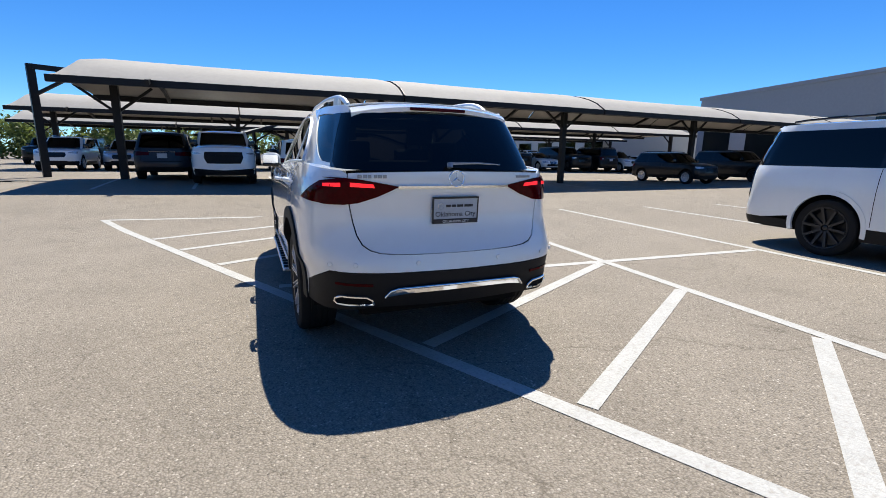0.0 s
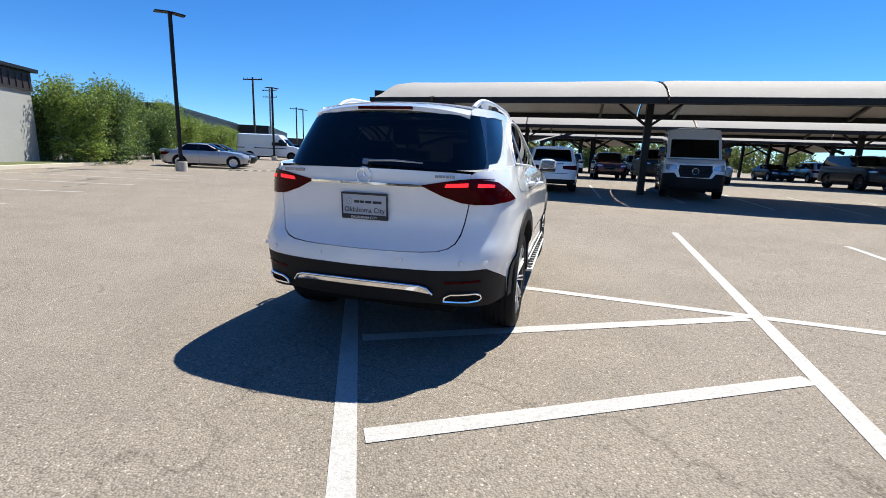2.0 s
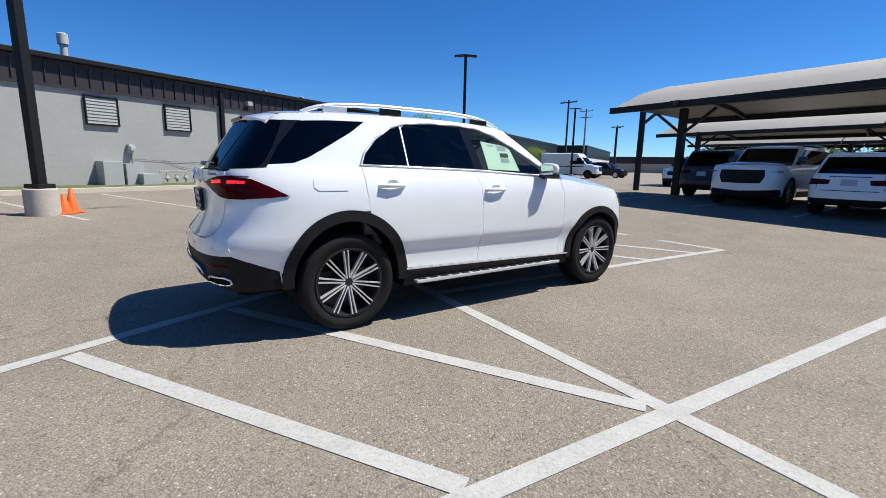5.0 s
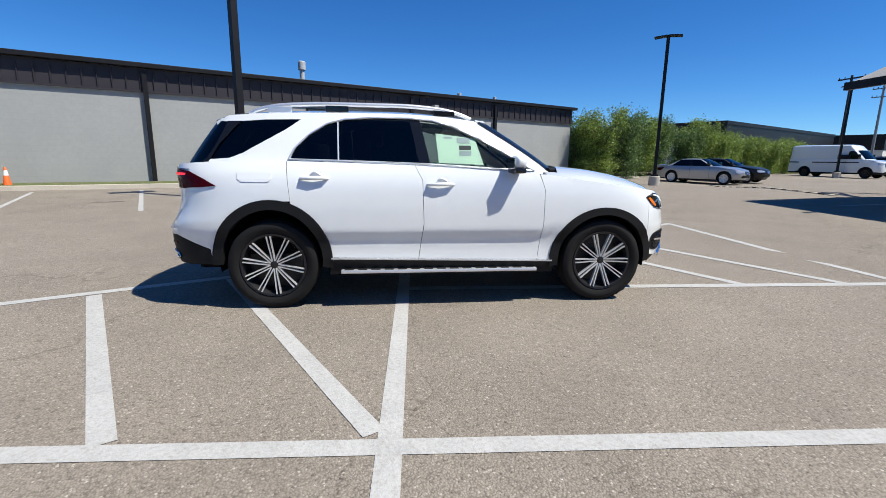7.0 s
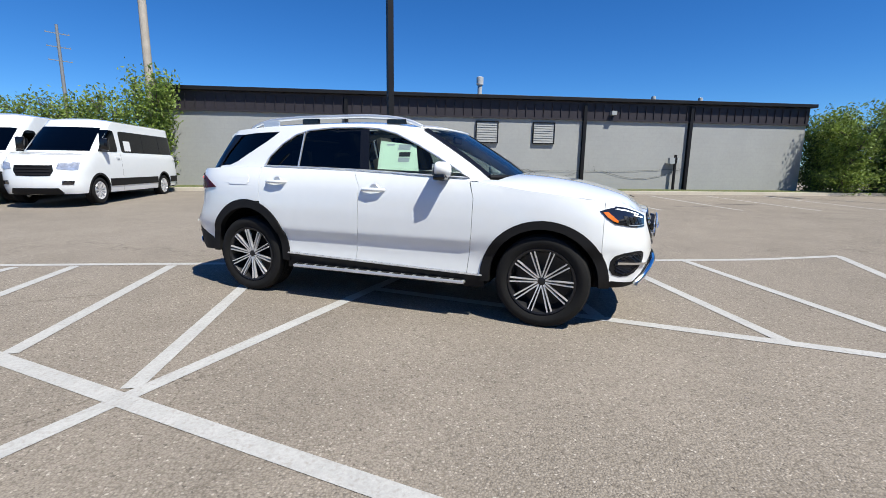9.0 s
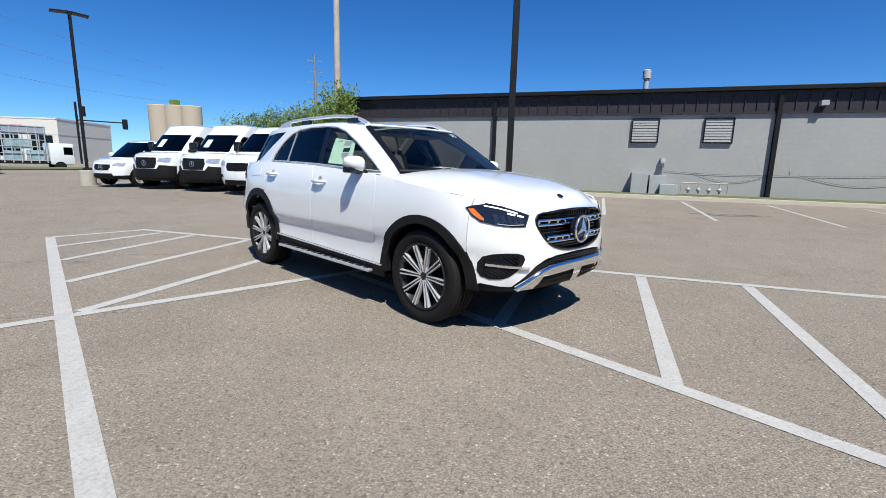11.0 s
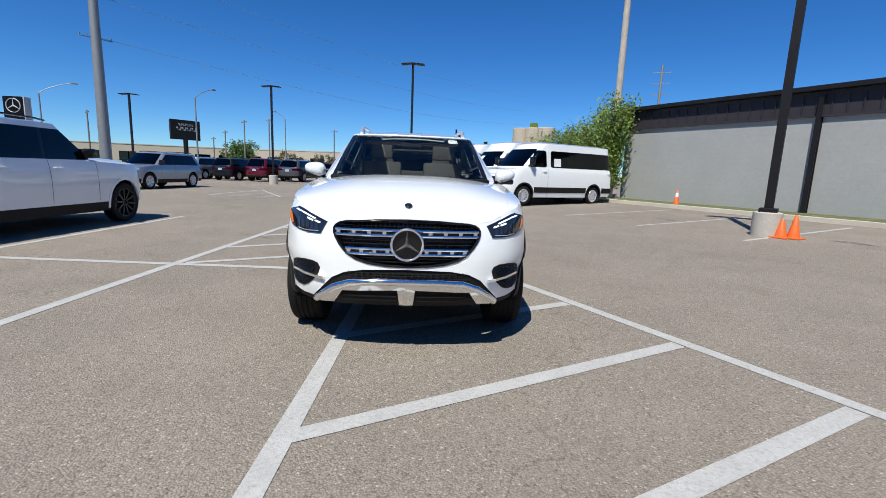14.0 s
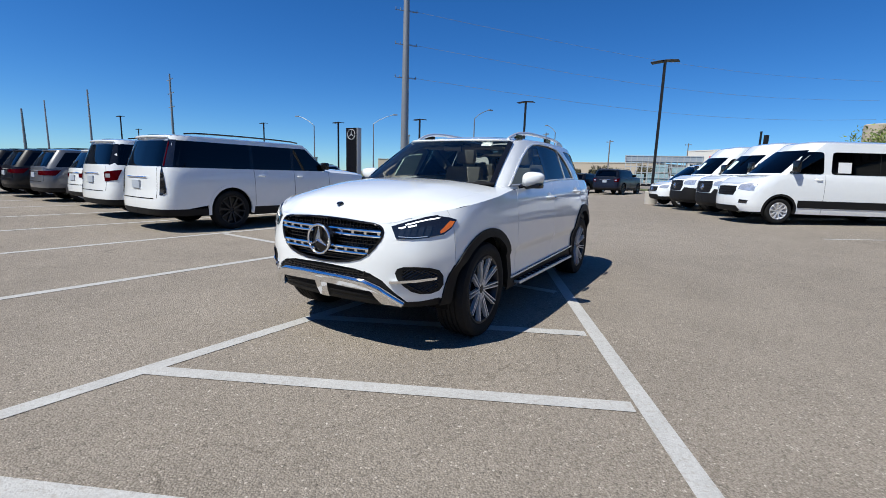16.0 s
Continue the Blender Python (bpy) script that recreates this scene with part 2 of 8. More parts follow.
def lathe(bm, prof, n=32, m=None):
    """Turn a profile of (radius, height) round z."""
    rings = [[bm.verts.new((r * math.cos(k * 2 * math.pi / n), r * math.sin(k * 2 * math.pi / n), z)) for k in range(n)] for r, z in prof]
    for a, b in zip(rings, rings[1:]):
        for k in range(n):
            bm.faces.new((a[k], a[(k + 1) % n], b[(k + 1) % n], b[k]))
    if m is not None:
        for ring in rings:
            for v in ring:
                v.co = m @ v.co
    return rings


def empty(name, m=None, label="", category="", group="", kind=""):
    ob = new(name)
    ob.empty_display_size = 0.1
    if m is not None:
        ob.matrix_world = m
    return tagged(ob, label, category, group, kind)


# ---- ground ----
def gz(x, y):
    """Height of the paved lot: level round the car, rising gently to the west and, under the canopies, to the north."""
    west = min(0.28, 0.024 * max(0.0, 1.5 - x))
    east_side = min(1.0, max(0.0, (x + 4.0) / 6.0))
    east_side *= east_side * (3 - 2 * east_side)
    north = min(0.36, 0.033 * max(0.0, y - 8.0)) * east_side + min(0.14, 0.006 * max(0.0, y - 24.0)) * (1 - east_side)
    s = west + north
    return s if s < 0.3 else 0.3 + 0.08 * (1 - math.exp(-(s - 0.3) / 0.08))


def axis(c):
    near = np.arange(-34, 46.01, 0.8)
    far = np.array([60, 80, 110, 160, 250, 400, 800, 1600, 3500])
    return np.concatenate([c - 34 - far[::-1], c + near, c + 46 + far])


def build_ground():
    xs, ys = axis(0), axis(0)
    verts = [(x, y, gz(x, y)) for y in ys for x in xs]
    n = len(xs)
    faces = [(j * n + i, j * n + i + 1, (j + 1) * n + i + 1, (j + 1) * n + i) for j in range(len(ys) - 1) for i in range(n - 1)]
    ob = mesh_ob("ground", verts, faces, M["asphalt"], smooth=60)
    tagged(ob, "sun-bleached tan-grey asphalt of the car lot", "ground", kind="structure")


build_ground()


def line(a, b, width=0.12, label="worn white parking line painted on asphalt"):
    a, b = Vector((*a, 0)), Vector((*b, 0))
    d = (b - a)
    n = max(1, int(d.length / 0.4))
    s = Vector((-d.y, d.x, 0)).normalized() * (width / 2)
    verts, faces = [], []
    for i in range(n + 1):
        p = a + d * (i / n)
        for q in (p - s, p + s):
            verts.append((q.x, q.y, gz(q.x, q.y) + 0.004))
    for i in range(n):
        faces.append((2 * i, 2 * i + 2, 2 * i + 3, 2 * i + 1))
    ob = mesh_ob("parking_line", verts, faces, M["line"])
    ob.location.z = line.lift
    line.lift += 0.00004
    tagged(ob, label, "road marking", "parking lines", "structure")


line.lift = 0.0
E0d = Vector((2.69, 4.69)).normalized()
line((3.6, 9.40), (3.567, -2.75))
line((9.91, 5.79), (4.78, -3.18))
line((9.63, -0.24), (3.70, 3.09))
line((7.66, 7.39), (4.94, 2.39))
line((3.66, 9.33), (7.62, 7.36))
line((4.78, -3.12), (3.62, -2.66))
for a, b in (((3.67, -1.42), (5.84, -1.17)), ((3.67, -0.25), (6.52, -0.01)), ((3.67, 0.955), (7.10, 1.09)), ((3.67, 4.47), (6.10, 4.44)), ((3.67, 5.71), (6.68, 5.665)), ((3.67, 6.845), (7.33, 6.73)), ((3.67, 8.0), (6.25, 7.95))):
    line(a, b)
line((3.7, -2.1), (5.3, -2.2))
for k in range(1, 7):
    ox, oy = 12.40 + 2.45 * (k - 1), 4.40 - 1.34 * (k - 1)
    line((ox, oy), (ox - E0d.x * 10.6, oy - E0d.y * 10.6))
for k in range(-3, 6):
    y = 5.33 + 2.62 * k
    line((-3.1, y), (-8.4, y), 0.1)
for a, b in (((6.2, -13.4), (3.55, -17.6)), ((3.55, -17.6), (3.6, -12.0)), ((6.2, -13.4), (3.6, -12.0)), ((5.4, -13.8), (3.6, -13.0)), ((5.0, -14.8), (3.6, -14.1)), ((4.4, -15.9), (3.6, -15.4))):
    line(a, b, 0.1)


def stain(x, y, rx, ry, turn, seed, tone):
    """A thin worn patch of darker asphalt with a ragged outline."""
    r = random.Random(seed)
    n = 26
    ring = []
    for k in range(n):
        a = 2 * math.pi * k / n
        f = 0.7 + 0.5 * r.random() ** 1.5
        q = pose(x, y, 0, 0, 0, turn) @ Vector((rx * f * math.cos(a), ry * f * math.sin(a), 0))
        ring.append((q.x, q.y, gz(q.x, q.y) + 0.004))
    ob = mesh_ob("asphalt_stain", ring + [(x, y, gz(x, y) + 0.004)], [(k, (k + 1) % n, n) for k in range(n)], M[tone])
    tagged(ob, "dark weathered stain in the tan asphalt", "stain", "asphalt stains", "structure")


M["stain"] = mat("dark_asphalt_stain", (0.12, 0.106, 0.09), 0.9, var=0.35, scale=5, bump=0.5, bscale=110, dirt=(0.31, 0.272, 0.224), dirt_amount=0.8, dirt_scale=3.5)
for k, (x, y, rx, ry, turn) in enumerate(((-4.6, 8.6, 0.30, 1.0, 8), (-5.0, 3.9, 0.14, 0.45, 0), (-4.9, 14.4, 0.12, 0.75, -4), (-5.1, 14.9, 0.10, 0.5, 6), (-7.6, 17.4, 0.12, 0.9, 2), (-4.2, 12.2, 0.10, 0.7, 3), (-5.2, -0.6, 0.12, 0.4, 0))):
    stain(x, y, rx, ry, turn, 30 + k, "stain")

# ---- low service building ----
WX = -11.0


def build_building():
    y0, y1 = -7.0, 22.4
    bm = bmesh.new()
    box(bm, (WX - 20, y0, -0.2), (WX, y1, 3.55))
    wall = part("wall_west", bm, M["masonry"], None)
    tagged(wall, "pale grey painted masonry wall of a low service building", "wall", kind="structure")
    b = empty("service_building_cladding", pose(0, 0, 0), "dark brown-black ribbed metal fascia and roof above a grey masonry wall", "building", kind="structure")
    bm = bmesh.new()
    box(bm, (WX - 20.05, y0 - 0.05, 3.55), (WX + 0.05, y1 + 0.05, 4.32))
    part("fascia", bm, M["dark_metal"], b)
    bm = bmesh.new()
    box(bm, (WX - 20.3, y0 - 0.25, 4.32), (WX + 0.27, y1 + 0.25, 4.48), 0.02)
    part("roof", bm, M["black_steel"], b, "black roof edge and gutter")
    bm = bmesh.new()
    box(bm, (WX + 0.05, y0 - 0.05, 3.50), (WX + 0.09, y1 + 0.05, 3.58))
    part("trim", bm, M["dark_metal"], b)
    for k in range(int((y1 - y0) / 0.405) + 1):
        y = y0 + 0.1 + k * 0.405
        ob = mesh_ob("rib", *seam_piece, M["dark_metal"], b) if k == 0 else new("rib", first)
        if k == 0:
            first = ob.data
        ob.parent = b
        ob.location = (WX + 0.05, y, 3.58)
    for y in (0.52, 11.24, 16.4):
        bm = bmesh.new()
        for x0, x1, h in ((WX + 0.003, WX + 0.03, 0.075), (WX + 0.03, WX + 0.14, 0.03), (WX + 0.14, WX + 0.165, 0.075)):
            box(bm, (x0, y - h, 0.2), (x1, y + h, 4.20))
        part("steel_column", bm, M["black_steel"], b)


seam_piece = ([(0, -0.02, 0), (0.045, -0.012, 0), (0.045, 0.012, 0), (0, 0.02, 0), (0, -0.02, 0.62), (0.045, -0.012, 0.62), (0.045, 0.012, 0.62), (0, 0.02, 0.62)],
              [(0, 1, 5, 4), (1, 2, 6, 5), (2, 3, 7, 6), (4, 5, 6, 7), (3, 2, 1, 0)])
build_building()

# kerb and verge before the wall
bm = bmesh.new()
for k in range(24):
    y = -9.0 + 1.5 * k
    box(bm, (-9.40, y, -0.1), (-9.06, y + 1.5, gz(-9.2, y) + 0.13))
kerb = part("kerb", bm, M["kerb"])
tagged(kerb, "low pale concrete kerb along the grass verge", "kerb", kind="structure")
verts, faces = [], []
ny = 60
for i in range(ny + 1):
    y = -9.0 + 36.0 * i / ny
    for x, dz in ((-9.40, 0.125), (-9.9, 0.15), (-11.0, 0.14)):
        verts.append((x, y, gz(-9.2, y) + dz))
for i in range(ny):
    for j in range(2):
        a = i * 3 + j
        faces.append((a, a + 3, a + 4, a + 1))
verge = mesh_ob("grass_verge", verts, faces, M["grass"])
tagged(verge, "thin patchy grass verge before the wall", "grass", kind="structure")


# ---- shade canopies ----
CU = Vector((math.cos(radians(-24)), math.sin(radians(-24)), 0))
CV = Vector((-CU.y, CU.x, 0))
CO = Vector((5.83, 16.8, 0))


def canopy_point(s, w, z):
    p = CO + CU * s + CV * w
    return Vector((p.x, p.y, z))


def build_canopy(s0, w0, lift=0.0, spans=5):
    """One row of tensioned fabric shade on black steel posts."""
    row = empty("shade_canopy", pose(0, 0, 0), "long tan fabric shade canopy on black steel posts", "canopy", "canopies over parked cars")
    top = 4.34 + lift
    edge = 3.42 + lift

    def P(s, w, z):
        return canopy_point(s0 + s, w0 + w, z)
    span = 9.4
    for k in range(spans):
        a, b = (-1.3 if k == 0 else k * span - 0.30), (k + 1) * span - 0.36
        # fabric panel: ridge over the posts, sagging to both edges, hipped at the row's ends
        nu, nv = 14, 12
        verts, faces = [], []
        for i in range(nu + 1):
            u = i / nu
            s = a + (b - a) * (0.5 - 0.5 * math.cos(math.pi * u))
            for j in range(nv + 1):
                v = j / nv
                front = -2.1 + (0.75 * (1 - (s - a) / (b - a)) if k == 0 else 0)
                w = front + (3.7 - front) * v
                h = math.sin(math.pi * min(1, max(0, v)))
                arch = h ** 0.75
                if k == 0:
                    arch *= min(1.0, (s - a + 0.02) / 0.6) ** 0.8
                if k == spans - 1:
                    arch *= min(1.0, (b - s + 0.02) / 0.9) ** 0.8
                sag = -0.05 * math.sin(math.pi * u) * h - 0.09 * h * (math.exp(-(s - a) / 0.22) * (k > 0) + math.exp(-(b - s) / 0.22) * (k < spans - 1))
                verts.append(P(s, w, edge + (top - edge) * arch + sag))
        for i in range(nu):
            for j in range(nv):
                q = i * (nv + 1) + j
                faces.append((q, q + 1, q + nv + 2, q + nv + 1))
        ob = mesh_ob("fabric_panel", verts, faces, M["fabric"], row, smooth=40)
        if k > 0:
            bm = bmesh.new()
            tube(bm, [Vector(q) + Vector((0, 0, 0.012)) for q in verts[:nv + 1]], 0.022, 6)
            part("seam_cable", bm, M["black_steel"], row, "dark cable along a fabric seam")
        for w in (-2.1, 3.7):
            bm = bmesh.new()
            beam(bm, P(a, w + (0.75 if k == 0 and w < 0 else 0), edge - 0.09), P(b, w, edge - 0.09), 0.12, 0.2)
            part("edge_beam", bm, M["black_steel"], row)
    for k in range(spans + 1):
        s = 0.0 if k == 0 else k * span - 0.4
        bm = bmesh.new()
        pw = 0.5 if k else 1.9
        s -= 0.0 if k else 0.3
        base = P(s, pw, 0)
        g = gz(base.x, base.y)
        beam(bm, P(s, pw, g - 0.1), P(s, pw, edge + 0.2), 0.24, 0.24, CU)
        part("post", bm, M["black_steel"], row)
        for sg in (-1, 1):
            if (k == spans and sg == 1):
                continue
            bm = bmesh.new()
            beam(bm, P(s, pw, edge - 0.75), P(s + 1.15 * sg, pw, edge + 0.15), 0.09, 0.09)
            part("strut", bm, M["black_steel"], row)
        for so in (-1.5, 1.5):
            if (k == spans and so > 0) or (k == 0 and so < 0):
                continue
            bm = bmesh.new()
            lift_by = 0.45 if k in (0, spans) else 1.0
            pts = [(-1.95, edge - 0.10), (-0.8, edge - 0.10 + 0.44 * lift_by), (0.7, edge - 0.10 + 0.68 * lift_by), (2.4, edge - 0.10 + 0.44 * lift_by), (3.55, edge - 0.10)]
            for (wa, za), (wb, zb) in zip(pts, pts[1:]):
                beam(bm, P(s + so, wa, za), P(s + so, wb, zb), 0.1, 0.14)
            part("rib_beam", bm, M["black_steel"], row)
    bm = bmesh.new()
    beam(bm, P(-1.2, 0.5, edge + 0.16), P(spans * span - 0.5, 0.5, edge + 0.16), 0.12, 0.16)
    part("ridge_beam", bm, M["black_steel"], row)
    return row


build_canopy(0, 0, 0, 5)
build_canopy(-5.2, 12.6, 0.0, 5)
build_canopy(-9.5, 25.5, 0.0, 6)


# ---- lamp posts ----
def lamp_post(x, y, height, turn=0, heads=2, base=0.62, width=0.115, radius=0.29):
    g = gz(x, y)
    t = empty("lamp_post", pose(x, y, g, 0, 0, turn), "black lamp post with flat twin heads on concrete base", "lamp post", "car-park lamp posts")
    bm = bmesh.new()
    lathe(bm, [(0.0, base), (radius - 0.02, base), (radius, base - 0.02), (radius, -0.1)], 24)
    part("base", bm, M["concrete"], t, "round pale concrete base", 40)
    bm = bmesh.new()
    beam(bm, (0, 0, base), (0, 0, height), width, width, (1, 0, 0))
    box(bm, (-width / 2 - 0.09, -width / 2 - 0.09, base), (width / 2 + 0.09, width / 2 + 0.09, base + 0.09), 0.01)
    part("pole", bm, M["black_steel"], t)
    for sg in (-1, 1)[:heads]:
        bm = bmesh.new()
        box(bm, (-0.21, 0.0, -0.025), (0.21, 0.56, 0.03), 0.015, pose(0, 0, height + 0.0, -5, 0, 0 if sg > 0 else 180) @ pose(0, 0.05, 0))
        box(bm, (-0.05, -0.08, -0.04), (0.05, 0.08, 0.05), 0.01, pose(0, 0, height, 0, 0, 0 if sg > 0 else 180))
        part("lamp_head", bm, M["black_steel"], t)
    return t


lamp_post(-4.38, 2.49, 7.0, 20, base=0.54, width=0.17)
lamp_post(-4.71, 21.76, 7.05, -60, base=0.46, width=0.15, radius=0.26)
lamp_post(-3.81, -15.15, 6.75, 60)
lamp_post(1.73, -25.28, 6.45, 60)
lamp_post(10.1, -31.6, 5.8, 60)


# ---- vehicles: shared surface tools ----
from mathutils.geometry import delaunay_2d_cdt


def tab(*pts):
    """A smooth curve through (x, y) points, given in rising x."""
    xs = np.array([p[0] for p in pts], float)
    ys = np.array([p[1] for p in pts], float)
    d = np.diff(ys) / np.diff(xs)
    m = np.zeros(len(xs))
    m[0], m[-1] = d[0], d[-1]
    for i in range(1, len(xs) - 1):
        m[i] = 0 if d[i - 1] * d[i] <= 0 else 2 * d[i - 1] * d[i] / (d[i - 1] + d[i])

    def f(x):
        x = min(max(x, xs[0]), xs[-1])
        i = min(max(int(np.searchsorted(xs, x)) - 1, 0), len(xs) - 2)
        h = xs[i + 1] - xs[i]
        t = (x - xs[i]) / h
        return float((1 + 2 * t) * (1 - t) ** 2 * ys[i] + t * (1 - t) ** 2 * h * m[i] + t * t * (3 - 2 * t) * ys[i + 1] + t * t * (t - 1) * h * m[i + 1])
    return f


def spline(pts, n=24):
    """Catmull-Rom samples through 2D points, n to a span; u runs by index."""
    P = [np.array(p, float) for p in pts]
    P = [2 * P[0] - P[1]] + P + [2 * P[-1] - P[-2]]
    out = []
    for i in range(1, len(P) - 2):
        for k in range(n):
            t = k / n
            a, b, c, d = P[i - 1], P[i], P[i + 1], P[i + 2]
            out.append(0.5 * (2 * b + (c - a) * t + (2 * a - 5 * b + 4 * c - d) * t * t + (3 * b - a - 3 * c + d) * t ** 3))
    out.append(P[-2])
    return np.array(out)


class Ring:
    """A closed car flank: a half plan curve from nose centre to tail centre whose points shift with height."""

    def __init__(self, low, z0, high=None, z1=None, front=None, rear=None, width=None, power=1.0):
        self.a = spline(low)
        self.b = spline(high) if high else None
        # mirror-true ends
        self.a[0, 1] = self.a[-1, 1] = 0
        self.z0, self.z1, self.front, self.rear, self.width, self.power = z0, z1, front, rear, width, power
        seg = np.hypot(*np.diff(self.a, axis=0).T)
        self.U = np.concatenate([[0], np.cumsum(seg)])
        self.len = self.U[-1]
        self.xf, self.xr, self.ym = self.a[0, 0], self.a[-1, 0], self.a[:, 1].max()
        self.top = int(np.argmax(self.a[:, 1]))

    def curve(self, z):
        if self.b is not None:
            t = (z - self.z0) / (self.z1 - self.z0)
            return self.a + (self.b - self.a) * (t if t < 0 else t ** self.power)
        c = self.a.copy()
        f, r, w = self.front(z), self.rear(z), self.width(z)
        c[:, 0] = np.where(c[:, 0] > 0, c[:, 0] * f / self.xf, c[:, 0] * r / self.xr)
        c[:, 1] *= w / self.ym
        return c

    def at(self, V, z):
        """Point at signed way V round the plan from the nose centre (V > 0: left side)."""
        c = self.curve(z)
        a = min(abs(V), self.len)
        return Vector((float(np.interp(a, self.U, c[:, 0])), math.copysign(float(np.interp(a, self.U, c[:, 1])), V), z))

    def tail(self, V, z):
        """The same, measured from the tail centre."""
        c = self.curve(z)
        a = self.len - min(abs(V), self.len)
        return Vector((float(np.interp(a, self.U, c[:, 0])), math.copysign(float(np.interp(a, self.U, c[:, 1])), V), z))

    def by_x(self, x, z):
        c = self.curve(z)
        return float(np.interp(-x, -c[:, 0], self.U))

    def by_y_front(self, y, z):
        c = self.curve(z)
        n = int(np.argmax(c[:, 1])) + 1
        return float(np.interp(y, c[:n, 1], self.U[:n]))

    def by_y_rear(self, y, z):
        c = self.curve(z)
        n = int(np.argmax(c[:, 1]))
        return float(np.interp(y, c[n:, 1][::-1], self.U[n:][::-1]))

    def half(self, x, z):
        c = self.curve(z)
        return float(np.interp(-x, -c[:, 0], c[:, 1]))


def densify(loop, step, closed=True):
    out = []
    n = len(loop)
    for i in range(n if closed else n - 1):
        a, b = loop[i], loop[(i + 1) % n]
        k = max(1, int(math.hypot(b[0] - a[0], b[1] - a[1]) / step))
        for j in range(k):
            out.append((a[0] + (b[0] - a[0]) * j / k, a[1] + (b[1] - a[1]) * j / k))
    if not closed:
        out.append(loop[-1])
    return out


def inside(p, loops):
    r = False
    for lp in loops:
        n = len(lp)
        j = n - 1
        for i in range(n):
            (xi, yi), (xj, yj) = lp[i], lp[j]
            if (yi > p[1]) != (yj > p[1]) and p[0] < (xj - xi) * (p[1] - yi) / (yj - yi) + xi:
                r = not r
            j = i
    return r


def inside_many(P, loops):
    r = np.zeros(len(P), bool)
    for lp in loops:
        a = np.array(lp)
        b = np.roll(a, 1, axis=0)
        for (xi, yi), (xj, yj) in zip(a, b):
            if yi == yj:
                continue
            hit = ((yi > P[:, 1]) != (yj > P[:, 1])) & (P[:, 0] < (xj - xi) * (P[:, 1] - yi) / (yj - yi) + xi)
            r ^= hit
    return r


def patch_data(loops, fmap, step=0.06, offset=0.0, rim=0.012, out=None):
    """Fill 2D loops (the first the outline, others holes) with triangles and lay them on a surface; rim: depth of the turned-in edge."""
    loops = [densify(lp, step) for lp in loops]
    pts, edges = [], []
    for lp in loops:
        k = len(pts)
        pts += lp
        edges += [(k + i, k + (i + 1) % len(lp)) for i in range(len(lp))]
    A = np.array(loops[0])
    x0, y0 = A.min(0)
    x1, y1 = A.max(0)
    gx = np.arange(x0 + step / 2, x1, step)
    gy = np.arange(y0 + step / 2, y1, step)
    if len(gx) and len(gy):
        G = np.array([(a, b) for a in gx for b in gy])
        G = G[inside_many(G, loops)]
        B = np.array(pts)
        if len(G):
            dist = np.array([np.min(np.hypot(*(B - g).T)) for g in G])
            pts += [tuple(map(float, g)) for g in G[dist > step * 0.45]]
    res = delaunay_2d_cdt([Vector(p) for p in pts], edges, [], 0, 1e-6)
    v2, f2 = res[0], res[2]
    cen = np.array([[sum(v2[i][k] for i in f) / len(f) for k in (0, 1)] for f in f2])
    keep = inside_many(cen, loops)
    faces = [tuple(f) for f, k in zip(f2, keep) if k]
    verts = [fmap(v.x, v.y) for v in v2]
    nor = [Vector() for _ in verts]
    for f in faces:
        n = (verts[f[1]] - verts[f[0]]).cross(verts[f[2]] - verts[f[0]])
        for i in f:
            nor[i] += n
    for n in nor:
        if n.length:
            n.normalize()
    mid = sum(verts, Vector()) / len(verts)
    total = sum(nor, Vector())
    ref = Vector(out) if out else Vector((0, mid.y, mid.z - 0.8))
    if total.dot(ref) < 0:
        faces = [f[::-1] for f in faces]
        nor = [-n for n in nor]
    verts = [v + n * offset for v, n in zip(verts, nor)]
    if rim:
        count = {}
        for f in faces:
            for a, b in zip(f, f[1:] + f[:1]):
                count[(a, b)] = 1
        bnd = [(a, b) for a, b in count if (b, a) not in count]
        new_i = {}
        for a, b in bnd:
            for i in (a, b):
                if i not in new_i:
                    new_i[i] = len(verts)
                    verts.append(verts[i] - nor[i] * rim)
        faces += [(b, a, new_i[a], new_i[b]) for a, b in bnd]
    return verts, faces


def patch(name, loops, fmap, material, parent, label="", step=0.06, offset=0.0, rim=0.012, out=None, angle=40):
    v, f = patch_data(loops, fmap, step, offset, rim, out)
    return mesh_ob(name, v, f, material, parent, label, smooth=angle)


def patch_pair(name, loops, fmap, material, parent, label="", **kw):
    """A left-hand panel and its mirror on the right."""
    angle = kw.pop("angle", 40)
    v, f = patch_data(loops, fmap, **kw)
    a = mesh_ob(name, v, f, material, parent, label, smooth=angle)
    b = mesh_ob(name, [(p[0], -p[1], p[2]) for p in v], [q[::-1] for q in f], material, parent, label, smooth=angle)
    return a, b


def ellipse(cx, cz, a, b, t0, t1, n=18):
    return [(cx + a * math.cos(radians(t0 + (t1 - t0) * i / n)), cz + b * math.sin(radians(t0 + (t1 - t0) * i / n))) for i in range(n + 1)]


def paint(name, col, rough=0.25, metal=0.0, coat=1.0):
    return mat(name, col, rough, metal, var=0.015, scale=0.8, coat=coat)


